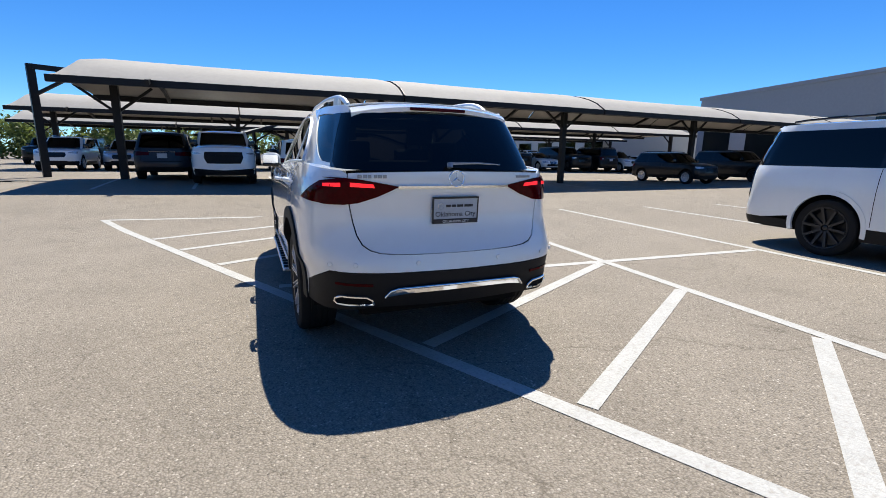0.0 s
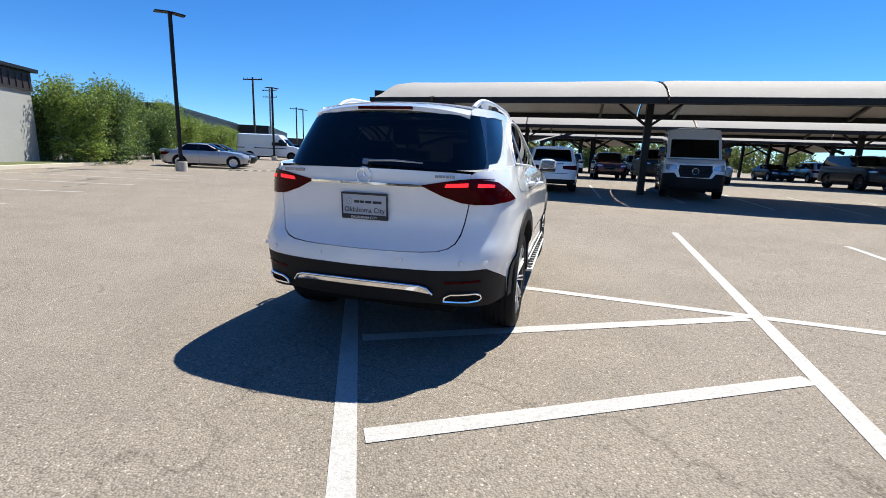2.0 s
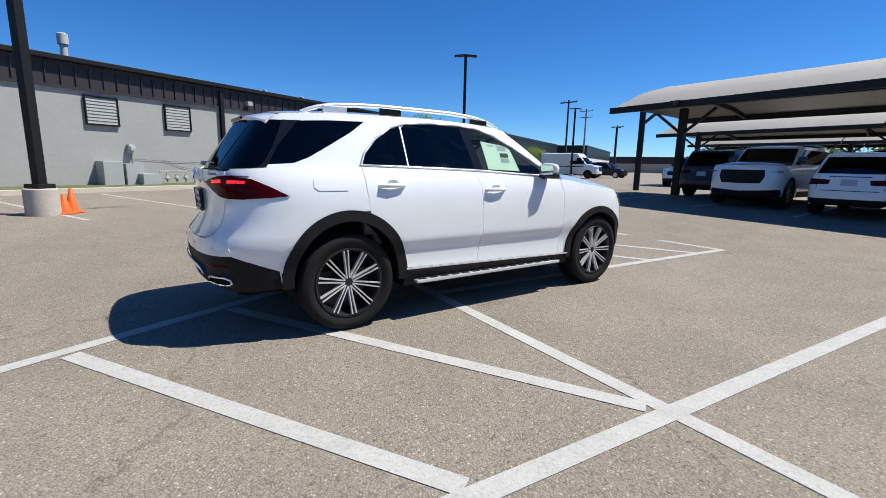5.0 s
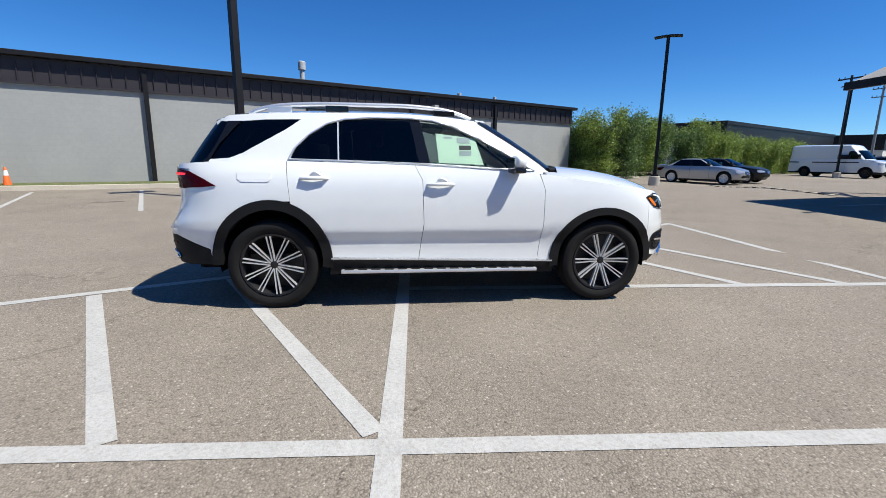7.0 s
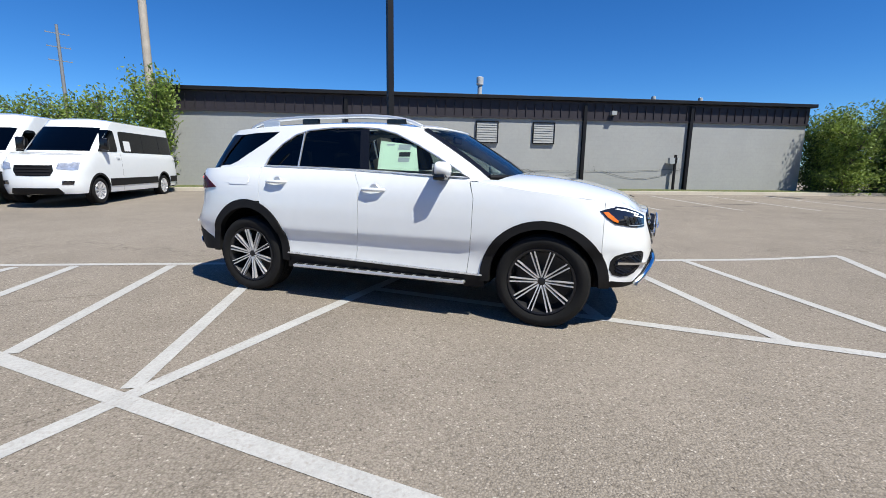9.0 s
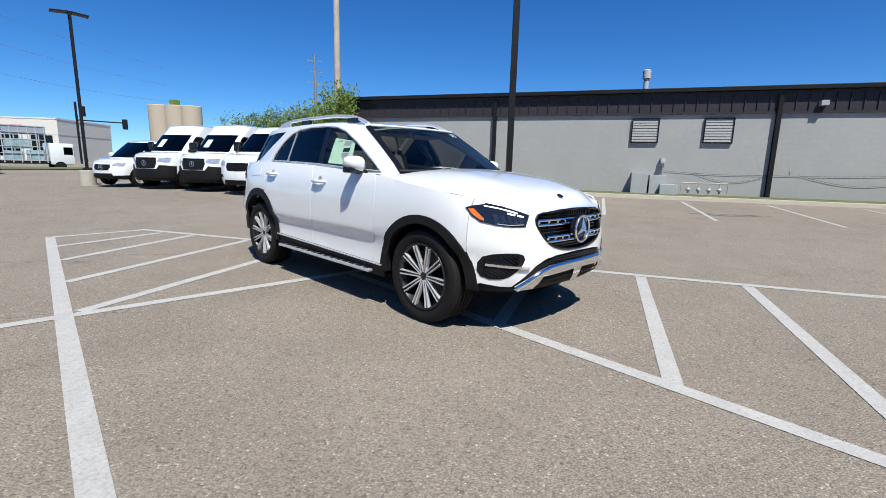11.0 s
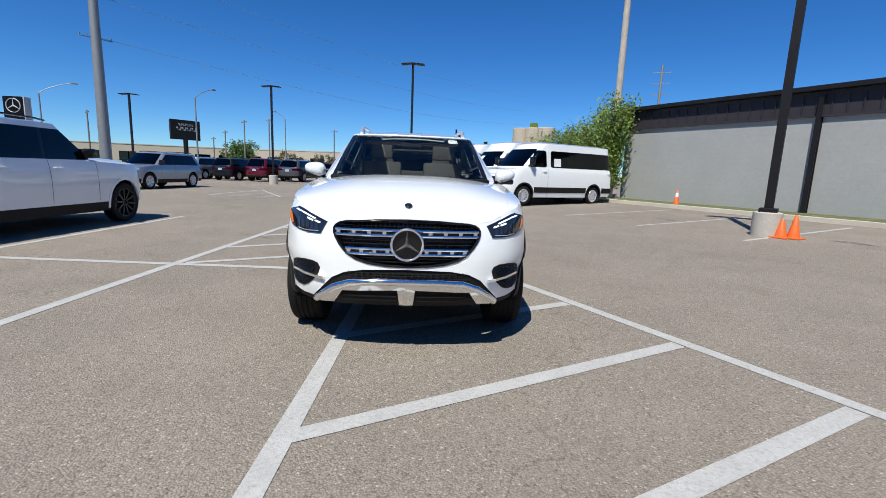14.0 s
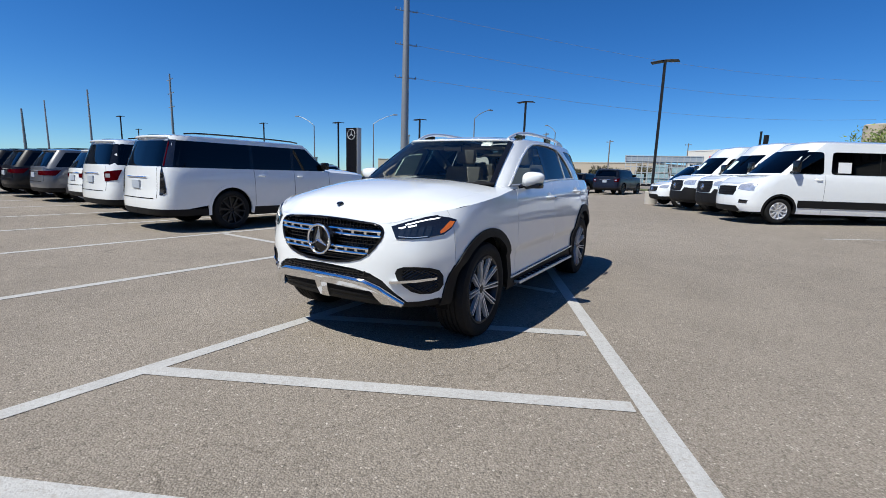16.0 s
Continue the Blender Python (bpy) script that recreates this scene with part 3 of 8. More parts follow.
M["white"] = paint("white_car_paint", (0.775, 0.80, 0.80), 0.2)
M["black_paint"] = paint("black_car_paint", (0.004, 0.004, 0.005), 0.4, coat=0.3)
M["navy_paint"] = paint("dark_blue_car_paint", (0.005, 0.007, 0.016), 0.4, coat=0.3)
M["silver_paint"] = paint("silver_car_paint", (0.36, 0.37, 0.39), 0.3, 0.5)
M["grey_paint"] = paint("grey_car_paint", (0.13, 0.135, 0.145), 0.3, 0.3)
M["red_paint"] = paint("red_car_paint", (0.085, 0.003, 0.006))
M["gunmetal_paint"] = paint("gunmetal_car_paint", (0.075, 0.073, 0.073), 0.3, 0.3)
M["light_silver_paint"] = paint("pale_silver_car_paint", (0.27, 0.29, 0.33), 0.3, 0.4)
for key in ("black_paint", "navy_paint", "red_paint"):
    M[key].node_tree.nodes["Principled BSDF"].inputs["Specular IOR Level"].default_value = 0.3
M["plastic"] = mat("black_plastic", (0.009, 0.009, 0.0095), 0.6, var=0.1, scale=6, bump=0.1, bscale=300)
M["gloss_black"] = mat("gloss_black", (0.008, 0.008, 0.009), 0.12, var=0.05)
M["rubber"] = mat("tyre_rubber", (0.011, 0.011, 0.011), 0.75, var=0.15, scale=8, bump=0.2, bscale=120)
M["chrome"] = mat("chrome", (0.88, 0.89, 0.90), 0.07, 1.0, var=0.01)
M["satin"] = mat("satin_aluminium", (0.80, 0.81, 0.82), 0.38, 0.75, var=0.03)
M["star"] = mat("bright_badge_metal", (0.86, 0.87, 0.88), 0.13, 0.9, var=0.01)
for nm in ("plastic", "rubber"):
    M[nm].node_tree.nodes["Principled BSDF"].inputs["Specular IOR Level"].default_value = 0.22
M["rim"] = mat("machined_alloy", (0.72, 0.72, 0.73), 0.32, 0.5, var=0.04)
M["rim_dark"] = mat("dark_alloy", (0.02, 0.02, 0.022), 0.35, 0.3, var=0.05)
M["privacy"] = glass_mat("privacy_glass", (0.018, 0.020, 0.022))
M["side_glass"] = glass_mat("side_glass", (0.55, 0.64, 0.61))
M["roof_glass"] = glass_mat("roof_glass", (0.16, 0.17, 0.18))
M["glass"] = glass_mat("clear_glass", (0.60, 0.66, 0.64))
M["red_lens"] = mat("red_lamp_lens", (0.052, 0.0004, 0.002), 0.08, var=0.35, scale=26, coat=0.0)
M["dark_lens"] = mat("smoked_lamp_lens", (0.012, 0.012, 0.014), 0.05, var=0.1, coat=1.0)
M["clear_lens"] = mat("clear_lamp_lens", (0.05, 0.055, 0.06), 0.08, 0.6, var=0.3, scale=14, coat=1.0)
M["lamp_lens"] = mat("bright_lamp_lens", (0.55, 0.57, 0.60), 0.1, 0.5, var=0.35, scale=14, coat=1.0)
M["sheet"] = mat("white_paper", (0.72, 0.73, 0.72), 0.7, var=0.03)
M["red_lens"].node_tree.nodes["Principled BSDF"].inputs["Specular IOR Level"].default_value = 0.08
M["amber"] = mat("amber_reflector", (0.75, 0.16, 0.01), 0.15, var=0.15, scale=30, coat=0.7)
M["seat"] = mat("beige_leather", (0.50, 0.455, 0.39), 0.55, var=0.06, bump=0.1)
M["dash"] = mat("dark_dashboard", (0.03, 0.028, 0.027), 0.6, var=0.1)
M["plate"] = mat("number_plate", (0.38, 0.425, 0.48), 0.4, var=0.06)
M["paper"] = mat("pale_green_paper", (0.62, 0.78, 0.68), 0.7, var=0.03)
M["letter"] = mat("letter_chrome", (0.30, 0.31, 0.33), 0.3, 0.6)
M["ink"] = mat("dark_ink", (0.02, 0.02, 0.025), 0.6)
# Near-black without sheen: underbody colour, also standing in for shade in openings.
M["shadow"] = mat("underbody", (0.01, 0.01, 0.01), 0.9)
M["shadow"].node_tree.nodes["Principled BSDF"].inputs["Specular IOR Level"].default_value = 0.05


def glow(name, col, strength, rough=0.2):
    m = mat(name, col, rough, var=0.02)
    b = m.node_tree.nodes["Principled BSDF"]
    b.inputs["Emission Color"].default_value = (*col, 1)
    b.inputs["Emission Strength"].default_value = strength
    return m


M["tail_glow"] = glow("lit_tail_lamp", (1.0, 0.02, 0.03), 0.75)
M["drl_glow"] = glow("lit_daytime_lamp", (1.0, 1.0, 1.0), 1.2)


# ---- wheels ----
def wheel_meshes(radius, width, rim_r, spokes, twin, dark):
    """Meshes of a wheel lying on its axle along +y (outer side at +y): tyre, rim, spoke, hub."""
    w = width / 2
    bm = bmesh.new()
    prof = [(rim_r - 0.02, -w * 0.75), (rim_r + 0.01, -w * 0.86), (rim_r + 0.05, -w * 1.0), (radius - 0.04, -w * 1.0), (radius - 0.012, -w * 0.9), (radius, -w * 0.72)]
    for g in (-0.45, -0.15, 0.15, 0.45):
        prof += [(radius, (g - 0.04) * w), (radius - 0.008, (g - 0.035) * w), (radius - 0.008, (g + 0.035) * w), (radius, (g + 0.04) * w)]
    prof += [(radius, w * 0.72), (radius - 0.012, w * 0.9), (radius - 0.04, w * 1.0), (rim_r + 0.05, w * 1.0), (rim_r + 0.01, w * 0.88), (rim_r - 0.02, w * 0.75)]
    rot = pose(0, 0, 0, -90, 0, 0)
    lathe(bm, prof, 44, rot)
    me_t = bpy.data.meshes.new("tyre")
    bmesh.ops.recalc_face_normals(bm, faces=bm.faces)
    bm.to_mesh(me_t)
    bm.free()
    smooth_mesh(me_t, 28)
    me_t.materials.append(M["rubber"])
    bm = bmesh.new()
    lathe(bm, [(rim_r + 0.012, w * 0.83), (rim_r + 0.004, w * 0.93), (rim_r - 0.012, w * 0.90), (rim_r - 0.03, w * 0.6), (rim_r - 0.035, -w * 0.2), (0.0, -w * 0.25)], 44, rot)
    me_r = bpy.data.meshes.new("rim")
    bmesh.ops.recalc_face_normals(bm, faces=bm.faces)
    bm.to_mesh(me_r)
    bm.free()
    smooth_mesh(me_r, 35)
    me_r.materials.append(M["rim_dark"] if (dark or twin) else M["rim"])
    bm = bmesh.new()
    if twin:
        for sg in (-1, 1):
            for r0, r1, y0, y1 in ((0.034, rim_r - 0.012, w * 0.62, w * 0.86),):
                beam(bm, (sg * 0.0095, y0, r0), (sg * 0.0165, y1, r1), 0.0095, 0.03, (0, 1, 0))
    else:
        beam(bm, (0, w * 0.62, 0.05), (0, w * 0.84, rim_r - 0.012), 0.06 if spokes < 8 else 0.035, 0.045, (0, 1, 0))
    me_s = bpy.data.meshes.new("spoke")
    bmesh.ops.recalc_face_normals(bm, faces=bm.faces)
    bm.to_mesh(me_s)
    bm.free()
    me_s.materials.append(M["rim_dark"] if dark else M["rim"])
    bm = bmesh.new()
    lathe(bm, [(0.0, w * 0.72), (0.03, w * 0.72), (0.034, w * 0.70), (0.036, w * 0.60), (0.06, w * 0.52), (0.07, w * 0.42), (0.07, 0)], 24, rot)
    for k in range(5):
        a = radians(72 * k + 18)
        lathe(bm, [(0.0, w * 0.66), (0.011, w * 0.66), (0.011, w * 0.55)], 8, pose(0.055 * math.cos(a), 0, 0.055 * math.sin(a)) @ rot)
    me_h = bpy.data.meshes.new("hub")
    bmesh.ops.recalc_face_normals(bm, faces=bm.faces)
    bm.to_mesh(me_h)
    bm.free()
    smooth_mesh(me_h, 35)
    me_h.materials.append(M["rim_dark"] if dark or twin else M["rim"])
    return me_t, me_r, me_s, me_h, spokes


def add_wheel(meshes, parent, x, y, z, steer=0, spin=0):
    """A wheel under its vehicle: tyre and rim as parts, spokes and hub below the rim."""
    me_t, me_r, me_s, me_h, n = meshes
    w = new("wheel")
    w.empty_display_size = 0.1
    w.parent = parent
    w.matrix_basis = pose(x, y, z, 0, 0, (0 if y > 0 else 180) + steer)
    for nm, me in (("tyre", me_t), ("rim", me_r), ("hub", me_h)):
        o = new(nm, me)
        o.parent = w
    for k in range(n):
        o = new("spoke", me_s)
        o.parent = w
        o.matrix_basis = pose(0, 0, 0, 0, spin + 360 * k / n, 0)
    return w


# ---- the white sport utility vehicle in the middle of the lot ----
def text_mesh(name, words, size, material, parent, m, label=""):
    cu = bpy.data.curves.new(name, 'FONT')
    cu.body, cu.size, cu.align_x, cu.align_y = words, size, 'CENTER', 'CENTER'
    cu.extrude = 0.0008
    tmp = new(name + "_curve", cu)
    me = bpy.data.meshes.new_from_object(tmp)
    bpy.data.objects.remove(tmp)
    me.name = name
    me.materials.clear()
    me.materials.append(material)
    ob = new(name, me)
    ob.parent = parent
    ob.matrix_basis = m
    if label:
        tagged(ob, label)
    return ob


def star_badge(parent, m, r, thick=0.012, disc=True):
    """A chrome ring with a three-armed star."""
    bm = bmesh.new()
    n = 36
    tube(bm, [(r * math.cos(k * 2 * math.pi / n), r * math.sin(k * 2 * math.pi / n), 0) for k in range(n + 1)], r * 0.085, 8, False)
    for k in range(3):
        a = radians(90 + 120 * k)
        tip = Vector((math.cos(a), math.sin(a), 0)) * r * 0.96
        sd = Vector((-math.sin(a), math.cos(a), 0)) * r * 0.15
        up = Vector((0, 0, thick))
        c = [Vector((0, 0, 0)) + up * 1.6, sd * 0.9 + tip * 0.1, -sd * 0.9 + tip * 0.1, tip]
        vs = [bm.verts.new(p) for p in c]
        bm.faces.new((vs[0], vs[1], vs[3]))
        bm.faces.new((vs[0], vs[3], vs[2]))
    ob = part("star_badge", bm, M["star"], parent, "chrome ring badge with three-armed star", 50)
    ob.matrix_basis = m
    return ob


def build_main_car():
    car = empty("sport_utility_vehicle", pose(4.734, 2.89, 0, 0, 0, 64.0), "glossy white mid-size sport utility vehicle parked across painted hatching", "car")
    W, D = M["white"], M["plastic"]
    low = Ring([(2.36, 0), (2.345, 0.30), (2.30, 0.53), (2.20, 0.72), (2.06, 0.845), (1.88, 0.925), (1.5, 0.963), (0.8, 0.972), (0, 0.97), (-0.8, 0.972),
                (-1.5, 0.968), (-1.95, 0.945), (-2.22, 0.895), (-2.39, 0.81), (-2.49, 0.68), (-2.545, 0.45), (-2.565, 0.2), (-2.57, 0)], 0,
               front=tab((0.2, 2.16), (0.3, 2.25), (0.42, 2.345), (0.55, 2.37), (0.7, 2.365), (0.85, 2.34), (0.95, 2.31), (1.0, 2.28), (1.06, 2.22), (1.15, 2.1), (1.3, 1.9)),
               rear=tab((0.25, -2.36), (0.4, -2.45), (0.55, -2.49), (0.68, -2.495), (0.74, -2.475), (0.80, -2.435), (0.88, -2.40), (0.97, -2.385), (1.08, -2.39), (1.17, -2.405), (1.22, -2.405), (1.30, -2.38)),
               width=tab((0.2, 0.90), (0.3, 0.935), (0.42, 0.945), (0.52, 0.940), (0.60, 0.943), (0.635, 0.950), (0.665, 0.968), (0.70, 0.974), (0.85, 0.972), (1.0, 0.960), (1.1, 0.945), (1.18, 0.92), (1.24, 0.893), (1.30, 0.858)))
    top = Ring([(1.22, 0), (1.18, 0.38), (1.08, 0.65), (0.98, 0.765), (0.80, 0.84), (0, 0.880), (-0.9, 0.874), (-1.6, 0.835), (-1.98, 0.765), (-2.20, 0.685), (-2.31, 0.48), (-2.35, 0)], 1.2,
               [(0.42, 0), (0.395, 0.32), (0.32, 0.545), (0.20, 0.62), (-0.05, 0.655), (-0.5, 0.672), (-1.0, 0.668), (-1.5, 0.645), (-1.76, 0.605), (-1.89, 0.56), (-1.97, 0.42), (-2.04, 0)], 1.70, power=1.12)
    LT = low.len

    def fx(x, z):
        return low.by_x(x, z)

    def S(pts):
        return [(low.by_x(x, z), z) for x, z in densify(pts, 0.05)]

    def chain(*lists):
        out = []
        for lst in lists:
            out += lst
        return out

    def sx(pts):
        d = densify(pts, 0.05, False)
        return [(low.by_x(x, z), z) for x, z in d]

    def ry(pts):
        d = densify(pts, 0.05, False)
        return [(low.by_y_rear(y, z), z) for y, z in d]

    def fy(pts):
        d = densify(pts, 0.05, False)
        return [(low.by_y_front(y, z), z) for y, z in d]

    shoulder = tab((0.6, 1.215), (0.95, 1.185), (1.3, 1.135), (1.6, 1.10), (1.9, 1.06), (2.1, 1.03), (2.3, 0.99))
    rear_arch = ellipse(-1.4975, 0.42, 0.505, 0.535, -2, 182)   # forward end to rear end
    front_arch = ellipse(1.4975, 0.40, 0.515, 0.49, 2, 180)     # front end to rear end
    belt = tab((-2.4, 1.28), (-1.36, 1.282), (-0.9, 1.272), (-0.27, 1.255), (0.46, 1.215), (0.95, 1.185))
    sill = tab((-1.1, 0.455), (1.05, 0.405))
    g = 0.0022
    # doors, fender, quarter (left, mirrored to the right)
    front_door = [(-0.265 + g, belt(-0.26)), (-0.20 + g, 1.13), (-0.19 + g, 0.75), (-0.235 + g, sill(-0.2)), (0.86 - g, sill(0.86)), (0.90 - g, 0.75), (0.905 - g, 1.05), (0.86 - g, belt(0.86)), (0.46, belt(0.46)), (0.1, belt(0.1))]
    patch_pair("front_door", [S(front_door)], low.at, W, car, step=0.035)
    ra_door = [p for p in rear_arch if p[0] > -1.325]
    rear_door = [(-1.355 + g, belt(-1.35)), (-1.345 + g, 1.12), (-1.325 + g, ra_door[-1][1])] + [(x + g, z) for x, z in ra_door[::-1]] + [(-0.98, sill(-0.98)), (-0.235 - g, sill(-0.2)), (-0.19 - g, 0.75), (-0.20 - g, 1.13), (-0.265 - g, belt(-0.26)), (-0.6, belt(-0.6)), (-0.9, belt(-0.9))]
    patch_pair("rear_door", [S(rear_door)], low.at, W, car, step=0.035)
    fender = [(0.905 + g, 1.05), (0.90 + g, 0.75), (0.86 + g, sill(0.86)), (0.985, sill(0.98))] + front_arch[::-1][:-1]
    fender = [p for p in fender if p[0] < 1.95]
    fender += [(1.95 - g, max(z for x, z in front_arch if abs(x - 1.95) < 0.05)), (1.95 - g, 0.9), (1.95 - g, shoulder(1.95))]
    fender += [(x, shoulder(x)) for x in (1.8, 1.65, 1.5, 1.35, 1.2, 1.05, 0.95)] + [(0.865 + g, belt(0.87))]
    patch_pair("front_fender", [S(fender)], low.at, W, car, step=0.07)
    hatch = [(0.0, 0.740), (0.25, 0.743), (0.40, 0.748), (0.50, 0.757), (0.56, 0.774), (0.603, 0.805), (0.63, 0.86), (0.648, 0.94), (0.66, 1.01), (0.672, 1.09), (0.67, 1.235)]
    ra_back = [p for p in rear_arch if p[0] <= -1.325]
    quarter = chain(ry([(0.0, 0.736)] + [(y + 0.007, z - 0.005) for y, z in hatch[1:]]),
                    sx([(-2.27, 1.25), (-2.1, 1.262), (-1.8, 1.278), (-1.36, belt(-1.36)), (-1.345 - g, 1.12), (-1.325 - g, ra_back[0][1])]),
                    sx(ra_back), sx([(-2.02, 0.53), (-2.2, 0.60)]), ry([(0.80, 0.648), (0.5, 0.637), (0.0, 0.633)]))
    patch_pair("rear_quarter", [quarter], low.at, W, car, "white rear quarter and bumper skin", step=0.07)
    # tailgate lower half
    full = [(LT - v, z) for v, z in ry(hatch)]
    tg = [(-v, z) for v, z in full[::-1]] + full
    top_edge = [(v, 1.235 + 0.012 * (1 - (abs(v) / full[-1][0]) ** 2)) for v in np.linspace(full[-1][0], -full[-1][0], 14)[1:-1]]
    gate = patch("tailgate", [tg + [(float(a), float(b)) for a, b in top_edge]], low.tail, W, car, step=0.07, out=(-1, 0, 0))
    # front bumper skin
    grille_edge = [(0.0, 0.652), (0.14, 0.656), (0.26, 0.672), (0.35, 0.698), (0.415, 0.737), (0.462, 0.79), (0.493, 0.84), (0.505, 0.872), (0.505, 0.897), (0.494, 0.918), (0.468, 0.935), (0.42, 0.945), (0.2, 0.959), (0.0, 0.964)]
    nose_z = tab((0.0, 0.972), (0.3, 0.964), (0.45, 0.955), (0.54, 0.957), (0.60, 0.972), (0.65, 0.993), (0.9, 1.02))
    nose_top = [(y, nose_z(y)) for y in (0.0, 0.15, 0.3, 0.4, 0.45, 0.5, 0.54, 0.6, 0.65)]
    fa_front = [p for p in front_arch if p[0] > 1.95 + g]
    bumper = chain(fy(grille_edge), fy(nose_top), sx([(2.1, shoulder(2.1)), (1.95 + g, shoulder(1.95)), (1.95 + g, max(z for x, z in front_arch if abs(x - 1.95) < 0.05))]),
                   sx(fa_front[::-1]), fy([(0.83, 0.425), (0.74, 0.405), (0.665, 0.40), (0.60, 0.47), (0.52, 0.555), (0.43, 0.60), (0.3, 0.622), (0.0, 0.632)]))
    patch_pair("front_bumper", [bumper], low.at, W, car, step=0.06, out=(1, 0.3, 0))
    # dark lower skins
    sill_pts = [(-1.02, 0.30), (-1.0, 0.452)] + [(x, sill(x) - 0.004) for x in (-0.7, -0.2, 0.4, 0.8)] + [(1.0, 0.402), (1.02, 0.29)]
    patch_pair("sill", [S(sill_pts)], low.at, D, car, "black plastic sill", step=0.08)
    rl = chain([(LT, 0.40)], [(LT, 0.628)], ry([(0.3, 0.629), (0.5, 0.632), (0.80, 0.643)]), sx([(-2.2, 0.595), (-2.0, 0.525), (-1.985, 0.40)]), ry([(0.82, 0.385), (0.75, 0.39), (0.5, 0.41)]))
    patch_pair("rear_lower_bumper", [rl], low.at, D, car, "black plastic lower bumper", step=0.07)
    fl = chain([(0, 0.345)], fy([(0.0, 0.628), (0.3, 0.618), (0.43, 0.596), (0.52, 0.55), (0.60, 0.466), (0.665, 0.396), (0.74, 0.40), (0.83, 0.42)]), sx([(2.0, 0.42), (2.01, 0.36)]), fy([(0.7, 0.345)]))
    patch_pair("front_lower_bumper", [fl], low.at, D, car, "black plastic lower bumper", step=0.06, offset=-0.012, out=(1, 0.3, 0))
    # arch cladding
    for cx, cz, a, b, a2, b2, t0, t1 in ((-1.4975, 0.42, 0.505, 0.535, 0.425, 0.455, -6, 183), (1.4975, 0.40, 0.515, 0.49, 0.44, 0.425, -4, 186)):
        loop = ellipse(cx, cz, a + 0.004, b + 0.004, t0, t1, 30) + ellipse(cx, cz, a2, b2, t1, t0, 30)
        patch_pair("arch_cladding", [S(loop)], low.at, D, car, "black plastic wheel-arch trim", step=0.05, offset=0.014, rim=0.06)
    # wheel wells
    for cx in (-1.4975, 1.4975):
        for sg in (1, -1):
            bm = bmesh.new()
            lathe(bm, [(0.47, -0.09), (0.47, -0.42), (0.0, -0.42)], 28, pose(cx, 0.95, 0.42) @ pose(0, 0, 0, -90, 0, 0))
            bmesh.ops.delete(bm, geom=[f for f in bm.faces if f.calc_center_median().z < 0.34 and abs(f.normal.y) < 0.5], context='FACES')
            for v in bm.verts:
                v.co.y = v.co.y * sg
                v.co.z = max(v.co.z, 0.3)
            part("wheel_well", bm, M["shadow"], car)
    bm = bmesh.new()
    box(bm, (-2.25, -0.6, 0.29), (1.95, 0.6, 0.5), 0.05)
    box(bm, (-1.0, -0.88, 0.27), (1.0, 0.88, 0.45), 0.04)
    # Unseen box added below the nose to keep sunlight from leaking through.
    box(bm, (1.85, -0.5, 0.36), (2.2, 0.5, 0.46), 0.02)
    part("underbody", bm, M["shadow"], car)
    # hood
    hood_c = tab((1.0, 1.262), (1.15, 1.262), (1.4, 1.246), (1.7, 1.202), (1.95, 1.142), (2.12, 1.083), (2.22, 1.033), (2.29, 0.972))

    def hood_map(x, y):
        zs = shoulder(x)
        yr = max(0.05, low.half(x, zs))
        q = min(1.0, abs(y) / yr)
        ridge = 0.006 * math.exp(-((abs(y) - 0.40 - 0.10 * (2.2 - x)) / 0.13) ** 2) * min(1.0, max(0.0, (x - 1.15) / 0.4))
        z = zs + (hood_c(x) - zs) * (1 - q ** 2.7) + ridge
        w = math.exp(-(max(0.0, nose_x(min(abs(y), 0.8)) - x) / 0.09) ** 2) * min(1.0, max(0.0, (0.90 - abs(y)) / 0.26))
        return Vector((x, y, z + (nose_z(abs(y)) + 0.001 - z) * w))

    def nose_x(y):
        zn = nose_z(min(abs(y), 0.65))
        p = low.at(low.by_y_front(abs(y), zn), zn)
        return p.x + 0.001
    front_edge = [(nose_x(y), y) for y in np.linspace(-0.66, 0.66, 17)]
    side_edge = [(2.02, 0.745), (1.85, 0.775), (1.5, 0.80), (1.25, 0.80), (1.07, 0.785)]
    cowl = [(1.17, 0.45), (1.21, 0.2), (1.215, 0.0)]
    hood = front_edge + side_edge + cowl + [(x, -y) for x, y in cowl[:-1][::-1]] + [(x, -y) for x, y in side_edge[::-1]]
    patch("hood", [[(float(a), float(b)) for a, b in hood]], hood_map, W, car, "white bonnet with two soft ridges", step=0.06, rim=0.003, out=(0, 0, 1))
    ft = [(nose_x(0.66), 0.6605), (2.02, 0.7455), (1.85, 0.7755), (1.5, 0.8005), (1.25, 0.8005), (1.07, 0.7855), (0.93, 0.79)]
    ft += [(x, low.half(x, shoulder(x)) - 0.001) for x in (0.93, 1.1, 1.3, 1.5, 1.7, 1.9, 2.05, 2.12)]
    patch_pair("fender_top", [ft], hood_map, W, car, step=0.06, rim=0.003, out=(0, 0, 1))
    bm = bmesh.new()
    pts = [top.at(v, 1.225) + Vector((0.015, 0, -0.004)) for v in np.linspace(-0.8, 0.8, 15)]
    tube(bm, pts, 0.024, 8)
    part("cowl", bm, D, car, "", 50)

    # greenhouse shell with window openings
    ztop = tab((-2.2, 1.645), (-1.9, 1.668), (-1.3, 1.698), (-0.5, 1.707), (0.0, 1.69), (0.25, 1.665), (0.45, 1.655))
    uW, uA = top.U[67], top.U[72]
    uR = top.U[216]

    def T(pts, step=0.05):
        return [(top.by_x(x, z), z) for x, z in densify(pts, step)]
